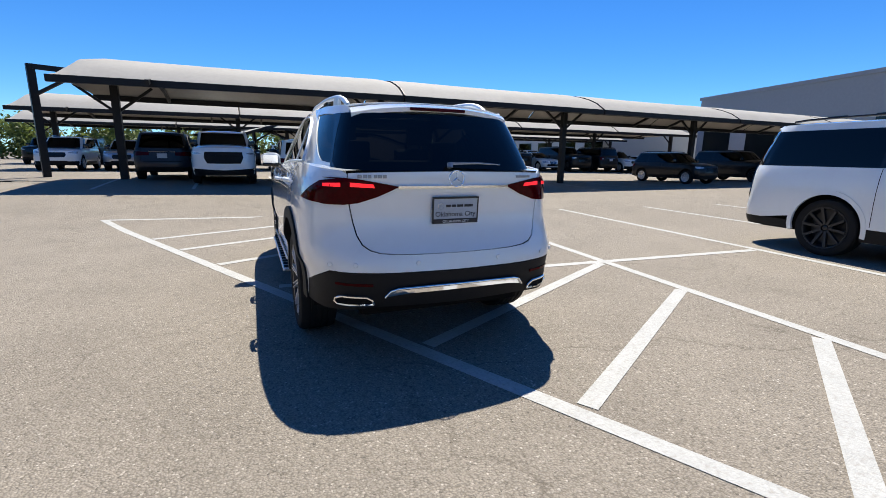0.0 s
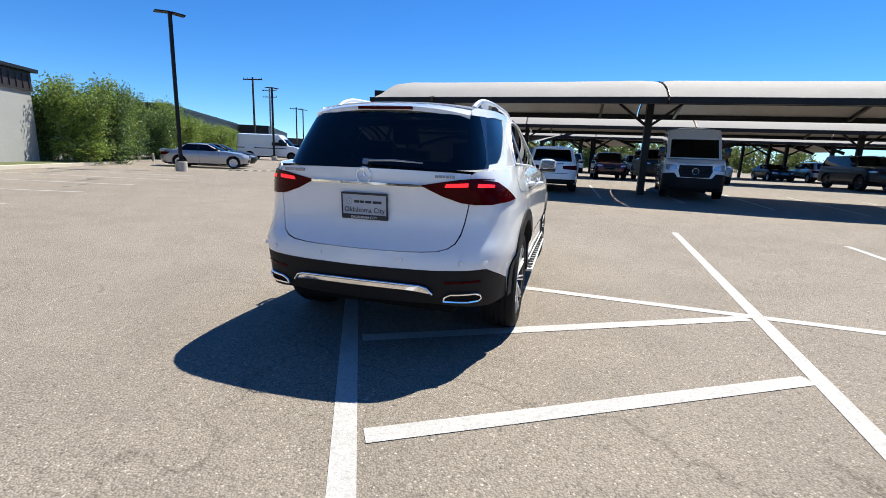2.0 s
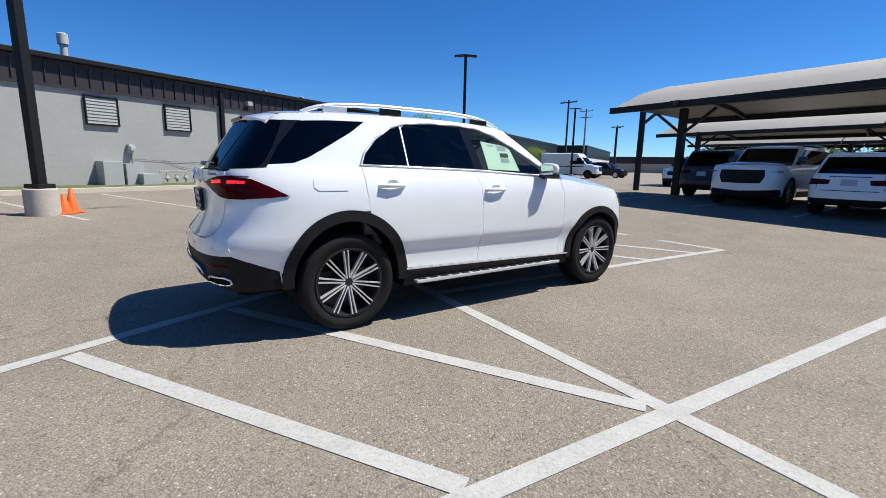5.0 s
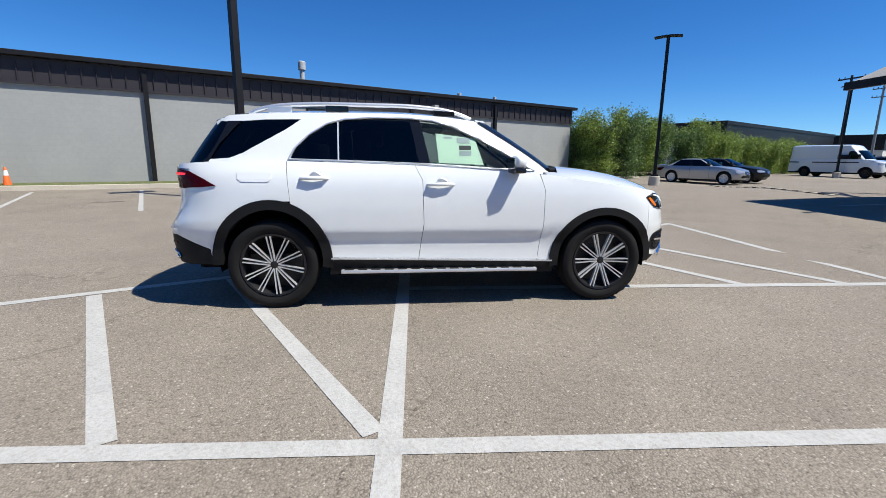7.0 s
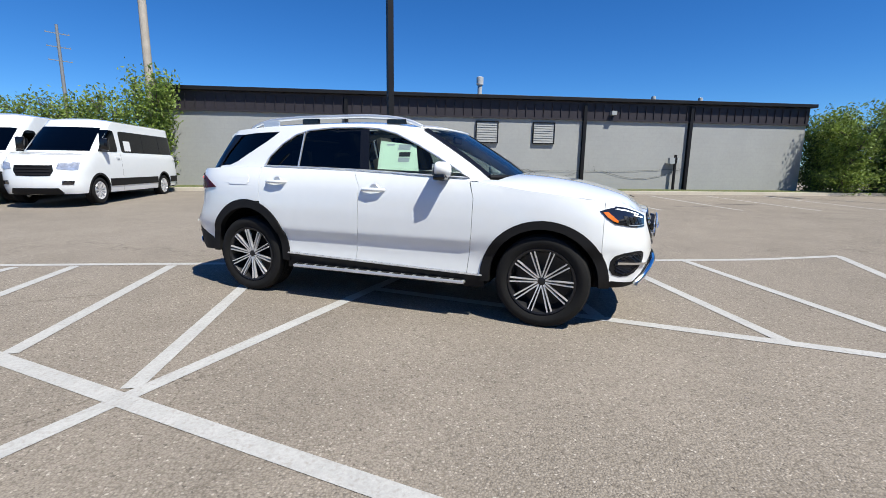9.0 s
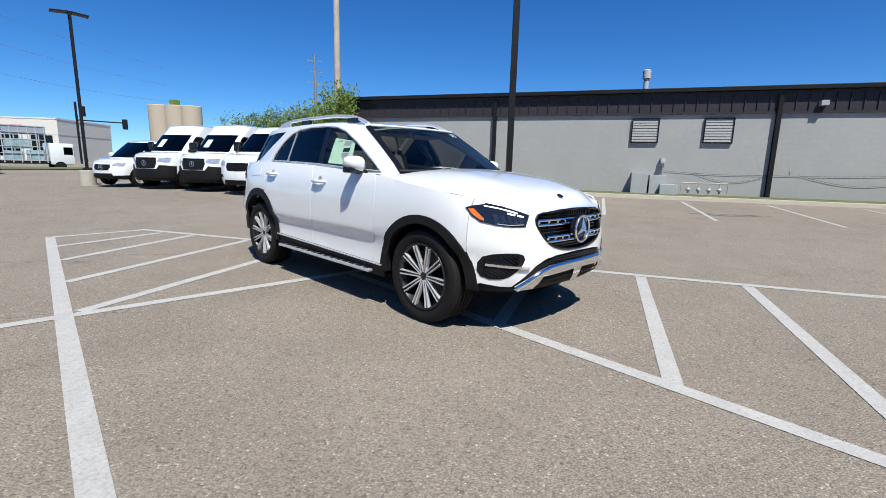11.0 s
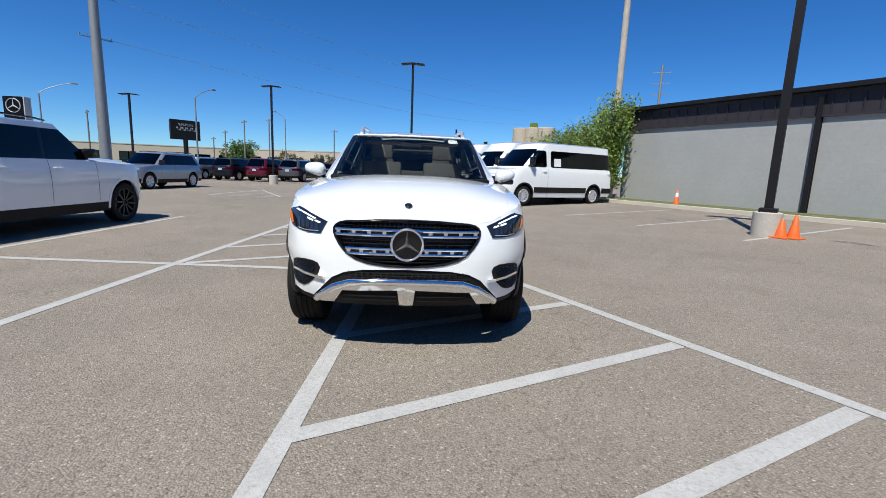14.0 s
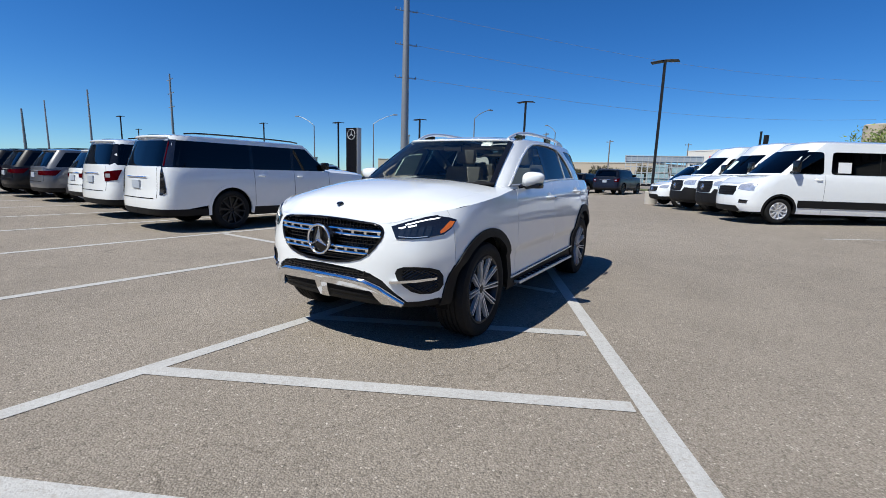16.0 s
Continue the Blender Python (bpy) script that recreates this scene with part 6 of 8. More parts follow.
    if door_lines:
        for xs in sorted({round(a[0] - 0.03, 3) for a in wins} | {round(wins[0][1] + 0.03, 3)}):
            if abs(xs + wb / 2) < ar or abs(xs - wb / 2) < ar or xs < -wb / 2:
                continue
            patch_pair("door_gap", [S([(xs - 0.004, bot + 0.03), (xs - 0.004, belt - 0.01), (xs + 0.004, belt - 0.01), (xs + 0.004, bot + 0.03)])], low.at, M["shadow"], car, step=0.15, offset=0.002, rim=0.0)
        for a in wins[:2]:
            x = a[0] + 0.14
            for sg in (1, -1):
                y = low.half(x, belt - 0.14)
                bm = bmesh.new()
                tube(bm, [(x - 0.09, sg * (y - 0.005), belt - 0.14), (x - 0.06, sg * (y + 0.025), belt - 0.14), (x + 0.06, sg * (y + 0.025), belt - 0.14), (x + 0.09, sg * (y - 0.005), belt - 0.14)], 0.013, 6)
                part("door_handle", bm, col, car)
    if low_stripe:
        lp = [(-wb / 2 + ar + 0.05, low_stripe[0]), (-wb / 2 + ar + 0.05, low_stripe[1]), (wb / 2 - ar - 0.05, low_stripe[1]), (wb / 2 - ar - 0.05, low_stripe[0])]
        patch_pair("side_moulding", [S(lp)], low.at, D, car, "black plastic side moulding", step=0.12, offset=0.012, rim=0.012)
        lp = [(R + 0.15, low_stripe[0]), (R + 0.15, low_stripe[1]), (-wb / 2 - ar - 0.05, low_stripe[1]), (-wb / 2 - ar - 0.05, low_stripe[0])]
        patch_pair("side_moulding", [S(lp)], low.at, D, car, "black plastic side moulding", step=0.12, offset=0.012, rim=0.012)
    for xd in dividers:
        lp = [(xd - 0.012, z0 + 0.01), (xd - 0.012, z1 - 0.01), (xd + 0.012, z1 - 0.01), (xd + 0.012, z0 + 0.01)]
        patch_pair("window_divider", [[(top.by_x(x, z), z) for x, z in densify(lp, 0.08)]], top.at, M["gloss_black"], car, step=0.12, offset=0.012, rim=0.005)
    if paper:
        x0p, x1p, z0p, z1p = paper
        lp = [(x0p, z0p), (x0p, z1p), (x1p, z1p), (x1p, z0p)]
        v, f = patch_data([[(top.by_x(x, z), z) for x, z in densify(lp, 0.08)]], top.at, 0.1, 0.009, 0.0)
        mesh_ob("window_sheet", v, f, M["sheet"], car, "white paper sheet in the side window")
    # nose
    gw, gz0, gz1 = grille
    gl = fy([(0.0, gz0), (gw * 0.85, gz0 + 0.01), (gw, (gz0 + gz1) / 2), (gw * 0.95, gz1), (0.0, gz1)])
    gr = patch("grille", [[(-a, b) for a, b in gl[::-1]] + gl], low.at, M[dark_grille], car, "dark grille", step=0.1, offset=0.006, rim=0.01, out=(1, 0, 0))
    bm = bmesh.new()
    for z in np.linspace(gz0 + 0.04, gz1 - 0.03, 4):
        pts = [low.at(math.copysign(low.by_y_front(abs(y), z), y), z) + Vector((0.01, 0, 0)) for y in np.linspace(-gw * 0.85, gw * 0.85, 9)]
        tube(bm, pts, 0.012, 6)
    part("grille_bar", bm, M[bars], gr)
    if star:
        p = low.at(0.0, (gz0 + gz1) / 2)
        star_badge(gr, pose(p.x + 0.025, 0, p.z, 90, 0, 90), 0.10, 0.02)
    if nose_dark:
        lp = fy([(0.0, bot), (0.0, gz0 - 0.01), (gw, gz0 - 0.01), (0.62 * w, gz0 + 0.14)]) + [(low.by_x(wb / 2 + ar + 0.02, gz0 + 0.10), gz0 + 0.10), (low.by_x(wb / 2 + ar + 0.02, bot), bot)]
        patch_pair("bumper_cover", [lp], low.at, D, car, "grey-black plastic bumper", step=0.1, offset=0.01, rim=0.01, out=(1, 0.3, 0))
    if not nose_dark:
        mw, mz0, mz1 = mouth
        ml = fy([(0.0, mz0), (mw * 0.9, mz0), (mw, mz0 + 0.03), (mw * 0.86, mz1), (0.0, mz1)])
        patch("lower_intake", [[(-a, b) for a, b in ml[::-1]] + ml], low.at, D, car, "black lower intake", step=0.1, offset=0.008, rim=0.01, out=(1, 0, 0))
    if fog:
        lp = fy([(fog[0] - 0.13, fog[1] - 0.05), (fog[0] + 0.08, fog[1] - 0.05), (fog[0] + 0.10, fog[1] + 0.04), (fog[0] - 0.11, fog[1] + 0.05)])
        patch_pair("fog_lamp", [lp], low.at, M["dark_lens"], car, "dark fog lamp recess", step=0.08, offset=0.01, rim=0.01, out=(1, 0.3, 0))
    if screen_paper:
        v, f = patch_data([[(-0.42, sz + 0.16), (-0.42, sz + 0.46), (-0.12, sz + 0.46), (-0.12, sz + 0.16)]], top.at, 0.1, 0.010, 0.0, (1, 0, 0.4))
        mesh_ob("windscreen_sheet", v, f, M["paper"], car, "pale sheet in the windscreen")
    ly0, ly1, lz0, lz1 = lamp
    lp = fy([(ly0, lz0 + 0.03), (ly1 * 0.9, lz0), (ly1, lz0 + 0.01), (ly1 + 0.012, lz1), (ly1 * 0.85, lz1 + 0.005), (ly0 + 0.03, lz1 - 0.035)])
    for ob in patch_pair("headlamp", [lp], low.at, M["lamp_lens"], car, "clear headlamp", step=0.08, offset=0.008, rim=0.015):
        pass
    # tail
    if tail == "tall":
        lp = ry([(w * 0.80, belt - 0.42), (w * 0.80, belt - 0.02)]) + [(low.by_x(R + rr * 0.75, belt - 0.02), belt - 0.02), (low.by_x(R + rr * 0.75, belt - 0.42), belt - 0.42)]
    elif tail == "pillar":
        lp = ry([(w * 0.76, belt - 0.52), (w * 0.76, belt + 0.02)]) + [(low.by_x(R + rr * 0.8, belt + 0.02), belt + 0.02), (low.by_x(R + rr * 0.8, belt - 0.48), belt - 0.48), (low.by_x(R + rr * 0.6, belt - 0.52), belt - 0.52)]
        q = top.len - uq
        up = [(top.len - q - 0.01, z0 - 0.03), (top.len - q - 0.01, z1 + 0.02), (top.len - q - 0.17, z1 + 0.02), (top.len - q - 0.20, z0 - 0.03)]
        patch_pair("pillar_lamp", [densify(up, 0.1)], top.at, M["dark_lens"], car, "smoked red upper tail lamp", step=0.1, offset=0.012, rim=0.012)
        lit = [(top.len - q - 0.03, z0), (top.len - q - 0.03, z1 - 0.02), (top.len - q - 0.05, z1 - 0.02), (top.len - q - 0.055, z0)]
        patch_pair("pillar_lens", [densify(lit, 0.1)], top.at, M["red_lens"], car, "red lens strip", step=0.1, offset=0.016, rim=0.004)
    elif tail == "block":
        lp = ry([(w * 0.62, belt - 0.16), (w * 0.66, belt - 0.38)]) + [(low.by_x(R + rr * 1.1, belt - 0.34), belt - 0.34), (low.by_x(R + rr * 1.6, belt - 0.10), belt - 0.10)]
    else:
        lp = ry([(w * 0.40, belt - 0.14), (w * 0.42, belt - 0.25)]) + [(low.by_x(R + rr * 1.1, belt - 0.27), belt - 0.27), (low.by_x(R + rr * 1.6, belt - 0.10), belt - 0.10)]
    patch_pair("tail_lamp", [densify(lp, 0.1)], low.at, M["dark_lens" if tail == "pillar" else "red_lens"], car, "dark red tail lamp", step=0.1, offset=0.01, rim=0.015)
    if tail == "block":
        lp = ry([(w * 0.68, belt - 0.20), (w * 0.69, belt - 0.29)]) + ry([(w * 0.80, belt - 0.29), (w * 0.80, belt - 0.20)])
        patch_pair("reverse_light", [densify(lp, 0.1)], low.at, M["lamp_lens"], car, "pale reversing light", step=0.1, offset=0.015, rim=0.006)
    if plate:
        pz = belt - 0.34 if roof > 1.8 else 0.86
        p = low.tail(0.0, pz)
        bm = bmesh.new()
        box(bm, (p.x - 0.03, -0.155, pz - 0.08), (p.x + 0.03, 0.155, pz + 0.08), 0.006)
        part("number_plate", bm, M["plate"], car, "pale plate")
        if roof < 2.2:
            bm = bmesh.new()
            tube(bm, [low.tail(v, pz + 0.14) + Vector((-0.006, 0, 0)) for v in np.linspace(-0.42, 0.42, 7)], 0.016, 6)
            part("tailgate_strip", bm, M["chrome"], car, "bright tailgate strip", 50)
            for zz, hh in ((0.66, 0.008),):
                lp = [(v, zz - hh) for v in np.linspace(-0.62 * w, 0.62 * w, 8)] + [(v, zz + hh) for v in np.linspace(0.62 * w, -0.62 * w, 8)]
                patch("hatch_gap", [[(float(a), float(b)) for a, b in lp]], low.tail, M["shadow"], car, step=0.15, offset=0.003, rim=0.0, out=(-1, 0, 0))
            for sg in (1, -1):
                pts = [low.tail(sg * 0.70 * w, z) for z in (0.67, 0.8, 0.95, belt - 0.02)]
                bm = bmesh.new()
                tube(bm, pts, 0.004, 4)
                part("hatch_edge", bm, M["shadow"], car)
    if spoiler and trunk is None and roof < 2.2:
        bm = bmesh.new()
        ys = np.linspace(-wr * 0.82, wr * 0.82, 13)
        tube(bm, [(rear_top + 0.10 - 0.16 * (1 - (abs(y) / wr) ** 3), y, roof - roof_rise - 0.03 - 0.02 * (abs(y) / wr) ** 2) for y in ys], [0.012] + [0.03] * 11 + [0.012], 8)
        part("roof_spoiler", bm, col, car, "", 60)
    # mirrors
    for sg in (1, -1):
        bm = bmesh.new()
        mx = wins[0][1] - 0.02
        hy = 0.17 if tall_mirror else 0.09
        box(bm, (-0.06, 0.06, -hy), (0.06, 0.28, hy), 0.04, pose(mx - 0.05, sg * (top.half(mx, belt + 0.1) - 0.01), belt + 0.04 + hy) @ Matrix.Diagonal((1, sg, 1, 1)))
        dm = part("door_mirror", bm, M[mirror], car, "door mirror", 50)
        bm = bmesh.new()
        tube(bm, [(mx, sg * (top.half(mx, belt + 0.05) - 0.03), belt + 0.03), (mx - 0.03, sg * (top.half(mx, belt + 0.1) + 0.1), belt + 0.07)], 0.035, 6)
        part("mirror_arm", bm, M["gloss_black"], dm)
    if rails:
        for sg in (1, -1):
            bm = bmesh.new()
            tube(bm, [(x, sg * (wr - 0.07), roof - roof_rise + 0.03 + 0.045 * math.sin(math.pi * t) ** 0.3) for t, x in zip(np.linspace(0.001, 0.999, 16), np.linspace(rear_top + 0.3, ws_top - 0.35, 16))], 0.018, 6)
            part("roof_rail", bm, M["gloss_black"], car)
    wm = wheel_meshes(wheel_r, 0.25, wheel_r * rim_share, spokes, False, dark_rim)
    for x in (-wb / 2, wb / 2):
        for y in (w - 0.145, -(w - 0.145)):
            add_wheel(wm, car, x, y, wheel_r, 0, 11)
    return car


def at(x, y, heading):
    return pose(x, y, gz(x, y), 0, 0, heading)


BIG = dict(wb=3.407, f_over=0.93, r_over=1.43, w=1.03, belt=1.26, roof=1.93, hood_z=1.35, nose_z=1.20, cowl=1.25, ws_top=0.52, rear_base=-3.03, rear_top=-2.80, wheel_r=0.405, wt=0.80, rear_round=0.22,
           wins=((-0.08, 0.93, 0.33, -0.02), (-1.13, -0.16, -0.10, -1.10), (-2.78, -1.22, -1.19, -2.70)), grille=(0.6, 0.68, 1.07), lamp=(0.66, 0.93, 0.98, 1.07), rails=True, dark_rim=True, spokes=10, tail="pillar", arch="body", rim_share=0.72, win_top=0.16, wrap=True)
LONG = dict(BIG, wb=3.11, r_over=1.25, cowl=1.12, ws_top=0.42, rear_base=-2.72, rear_top=-2.5, wins=((-0.15, 0.80, 0.23, -0.09), (-1.15, -0.23, -0.17, -1.12), (-2.5, -1.24, -1.21, -2.42)), tail="block", roof=1.90)
MID = dict(wb=2.95, f_over=0.88, r_over=1.05, w=0.97, belt=1.12, roof=1.72, hood_z=1.14, nose_z=0.98, cowl=1.15, ws_top=0.38, rear_base=-2.42, rear_top=-2.05, wheel_r=0.37, wt=0.76, rear_round=0.32, tail="wide",
           wins=((-0.15, 0.78, 0.16, -0.10), (-1.12, -0.23, -0.18, -1.08), (-2.12, -1.21, -1.17, -1.80)), rails=True, grille=(0.45, 0.66, 0.9), lamp=(0.52, 0.86, 0.84, 0.95), arch="body")
SMALL = dict(MID, wb=2.75, f_over=0.87, r_over=0.92, w=0.93, roof=1.62, cowl=1.08, rear_base=-2.18, rear_top=-1.75, belt=1.06, hood_z=1.05, nose_z=0.9, wheel_r=0.35,
             wins=((-0.12, 0.72, 0.1, -0.08), (-1.05, -0.2, -0.15, -1.0), (-1.85, -1.13, -1.09, -1.5)), grille=(0.42, 0.58, 0.82), lamp=(0.48, 0.82, 0.75, 0.86))
SEDAN = dict(wb=2.74, f_over=0.84, r_over=1.08, w=0.895, belt=0.95, roof=1.38, hood_z=0.97, nose_z=0.76, cowl=0.98, ws_top=0.12, rear_base=-1.85, rear_top=-1.02, wheel_r=0.325, bottom=0.2, wt=0.68, rear_round=0.4, tail="wide", trunk=0.03,
             wins=((-0.35, 0.60, 0.0, -0.38), (-1.40, -0.44, -0.47, -1.02)), win_top=0.10, grille=(0.3, 0.5, 0.70), lamp=(0.42, 0.78, 0.60, 0.72), dark_low=0.26, roof_rise=0.04, dark_grille="plastic", arch="body", bars="chrome")
VAN = dict(wb=3.66, f_over=1.0, r_over=1.27, w=1.01, belt=1.40, roof=2.54, hood_z=1.38, nose_z=1.20, cowl=2.05, ws_top=1.02, rear_base=-3.06, rear_top=-3.02, wheel_r=0.36, wt=0.88, rear_round=0.12, tail="tall",
           wins=((0.75, 1.62, 1.18, 0.80),), win_top=0.52, grille=(0.52, 0.74, 1.15), lamp=(0.55, 0.90, 0.97, 1.16), bars="gloss_black", nose_dark=True, dark_rim=True, spokes=6, dark_low=0.40, roof_rise=0.10, low_stripe=(0.52, 0.64), pillars=False, star=True, tall_mirror=True, dark_grille="plastic", screen=62)
TRANSIT = dict(VAN, wb=3.75, f_over=1.02, r_over=1.21, w=1.03, belt=1.42, roof=2.42, hood_z=1.36, nose_z=1.10, cowl=2.05, ws_top=1.0, rear_base=-3.05, rear_top=-2.98, nose_dark=False, win_top=0.36, wt=0.83,
               wins=((0.75, 1.66, 1.20, 0.78), (-2.88, 0.55, 0.55, -2.80)), grille=(0.46, 0.76, 1.04), lamp=(0.52, 0.90, 0.92, 1.12), dark_rim=False, spokes=10, bars="plastic", fog=(0.74, 0.60), mouth=(0.62, 0.30, 0.46), low_stripe=(0.47, 0.68), dark_low=0.29, star=False, dividers=(-0.75, -1.85), paper=(0.02, 0.38, 1.48, 1.78))
MINI = dict(VAN, wb=3.2, f_over=0.9, r_over=1.04, w=0.96, belt=1.12, roof=1.90, hood_z=1.10, nose_z=0.92, cowl=1.75, ws_top=0.80, rear_base=-2.6, rear_top=-2.5, nose_dark=False, win_top=0.18, low_stripe=None,
            wins=((0.45, 1.35, 0.95, 0.5), (-0.7, 0.35, 0.4, -0.68), (-2.3, -0.8, -0.78, -2.25)), grille=(0.42, 0.62, 0.85), lamp=(0.5, 0.84, 0.78, 0.92), wheel_r=0.33, dark_rim=False, tall_mirror=False, mirror='white')

ROW_E = Vector((2.45, -1.34))
vehicle("large_suv", at(9.88, -2.97, 240.3), "long white luxury SUV with black wheels and dark windows", "car", "cars in the angled row", "white", **BIG)
vehicle("large_suv", at(9.88 + 2.7, -2.97 - 1.45, 240.3), "white full-size SUV with block-shaped red tail lamps", "car", "cars in the angled row", "white", **LONG)
vehicle("crossover", at(9.88 + 5.3, -2.97 - 3.3, 240.3), "white crossover with dark rear window", "car", "cars in the angled row", "white", **dict(MID, tail="wide"))
vehicle("crossover", at(9.88 + 7.9, -2.97 - 4.6, 240.3), "dark grey crossover parked in the angled row", "car", "cars in the angled row", "grey_paint", **MID)
vehicle("crossover", at(9.88 + 10.4, -2.97 - 5.9, 240.3), "black crossover with red tail lamps", "car", "cars in the angled row", "black_paint", **MID)
vehicle("crossover", at(9.88 + 12.9, -2.97 - 7.2, 240.3), "black crossover with red tail lamps", "car", "cars in the angled row", "black_paint", **MID)
vehicle("crossover", at(8.3, -18.7, 56), "silver-grey large crossover with a paper in its window", "car", "", "light_silver_paint", **dict(MID, wb=3.13, r_over=1.15, rear_base=-2.6, rear_top=-2.25))
# vans by the building's corner
vehicle("passenger_van", at(-5.80, -6.62, 1.5), "white passenger van with dark side glass and black mouldings", "van", "vans by the building", "white", **TRANSIT)
vehicle("cargo_van", at(-6.15, -9.0, 1.5), "white high-roof cargo van with dark bumper", "van", "vans by the building", "white", **dict(VAN, screen_paper=True))
vehicle("cargo_van", at(-6.15, -11.35, 1.5), "white high-roof cargo van with dark bumper", "van", "vans by the building", "white", **dict(VAN, screen_paper=True))
vehicle("minivan", at(-5.75, -13.6, 1.5), "small white van with black grille", "van", "vans by the building", "white", **MINI)
# cars to the north
vehicle("sedan", at(-4.85, 26.6, 6), "silver saloon with dark windows parked behind a lamp post", "car", "", "silver_paint", **SEDAN)
vehicle("sedan", at(-5.1, 29.6, 6), "black saloon beside the silver one", "car", "", "black_paint", **SEDAN)
mail = vehicle("mail_van", at(-4.75, 46.8, -8), "white long high-roof delivery van with a dark stripe", "van", "", "white", **dict(VAN, wb=4.05, r_over=1.4, rear_base=-3.38, rear_top=-3.32, nose_dark=False, star=False, low_stripe=(1.12, 1.20)))
bm = bmesh.new()
box(bm, (0.15, -1.03, 1.42), (0.95, -0.93, 1.74), 0.01)
part("emblem", bm, M["navy_paint"], mail, "dark blue emblem on the flank")
vehicle("crossover", at(-2.6, 54.0, -14), "black crossover parked beyond the delivery van", "car", "", "black_paint", **MID)


# under the canopies
def stall(s, w, turn=0, swing=0):
    p = CO + CU * s + CV * w
    return pose(p.x, p.y, gz(p.x, p.y), 0, 0, (246 if turn == 0 else 66) + swing)


vehicle("large_suv", stall(3.05, 1.4, 0), "white luxury SUV facing out under the shade canopy", "car", "cars under the canopy", "white", **dict(LONG, tail="pillar", roof=1.85, dark_grille="plastic", lamp=(0.62, 0.93, 0.99, 1.05), mouth=(0.7, 0.36, 0.46)))
vehicle("crossover", stall(1.05, 3.4, 1), "dark blue crossover seen from behind under the canopy", "car", "cars under the canopy", "navy_paint", **MID)
vehicle("crossover", stall(5.65, 0.6, 1), "white compact crossover seen from behind under the canopy", "car", "cars under the canopy", "white", **dict(SMALL, tail="wide"))
vehicle("cargo_van", stall(10.85, 1.7, 0, -9), "white high-roof van with black bumper under the canopy", "van", "cars under the canopy", "white", **VAN)
vehicle("crossover", stall(26.6, 0.5, 0), "black crossover under the shade canopy", "car", "cars under the canopy", "black_paint", **MID)
vehicle("large_suv", stall(32.6, 0.6, 0), "black full-size SUV under the shade canopy", "car", "cars under the canopy", "black_paint", **LONG)

# further rows under the back canopies, from a few pattern cars
PATTERNS = []
for k, (spec, colour, nm, lab) in enumerate(((MID, "white", "crossover", "white crossover in a back row under canopies"), (SMALL, "silver_paint", "crossover", "silver compact crossover in a back row"), (SEDAN, "navy_paint", "sedan", "dark blue saloon in a back row"),
                                             (MID, "grey_paint", "crossover", "dark grey crossover in a back row"), (SEDAN, "white", "sedan", "white saloon in a back row"), (SMALL, "red_paint", "crossover", "dark red crossover in a back row"), (LONG, "black_paint", "large_suv", "black full-size SUV in a back row"))):
    PATTERNS.append(vehicle(nm, stall(-4.5 + 2.7 * k, 12.3, int(k == 3)), lab, "car", "cars in the back rows", colour, **spec))
rng = random.Random(4)
for row, (s0, n, w) in enumerate(((14.6, 10, 12.3), (-9.0, 18, 25.2))):
    for k in range(n):
        if rng.random() < 0.12:
            continue
        src = PATTERNS[rng.choice((0, 1, 2, 3, 6, 0, 3, 6, 4))]
        copy_thing(src, stall(s0 + 2.7 * k, w + rng.uniform(-0.3, 0.3), int(rng.random() < 0.3)))

# the south row, parked parallel with their tails to the lot
for x, y, spec, colour, nm, lab in ((-5.75, -27.55, dict(LONG, wb=2.9, r_over=1.05, rear_base=-2.42, rear_top=-2.2, roof=1.82, dark_rim=True, wins=MID["wins"], cowl=1.1, ws_top=0.4), "navy_paint", "large_suv", "dark blue off-road SUV at the end of a row"),
                                   (-3.7, -29.2, dict(SMALL, roof=1.52), "black_paint", "crossover", "low black crossover parked in a row"), (-1.4, -30.9, dict(MID, tail="wide"), "gunmetal_paint", "crossover", "grey crossover parked behind a lamp post"),
                                   (0.85, -31.8, dict(MID, roof=1.78), "red_paint", "crossover", "dark red crossover parked in a row"), (3.1, -33.1, MID, "black_paint", "crossover", "black crossover parked in a row"), (5.4, -34.4, MID, "silver_paint", "crossover", "silver crossover parked in a row")):
    vehicle(nm, at(x, y, 232), lab, "car", "cars in the south row", colour, **spec)
rng = random.Random(9)
for k in range(9):
    copy_thing(PATTERNS[(k * 3 + 1) % 7], at(14.5 + 2.8 * k, -20.5 - 1.5 * k, 240 + 180 * (k % 2)))

for k in range(12):
    s = -0.5 + 2.62 * k
    a, b = CO + CU * s + CV * -1.9, CO + CU * s + CV * 3.4
    line((a.x, a.y), (b.x, b.y), 0.1)
for k in range(14):
    s = -6.0 + 2.7 * k
    a, b = CO + CU * s + CV * 9.6, CO + CU * s + CV * 14.8
    line((a.x, a.y), (b.x, b.y), 0.1)


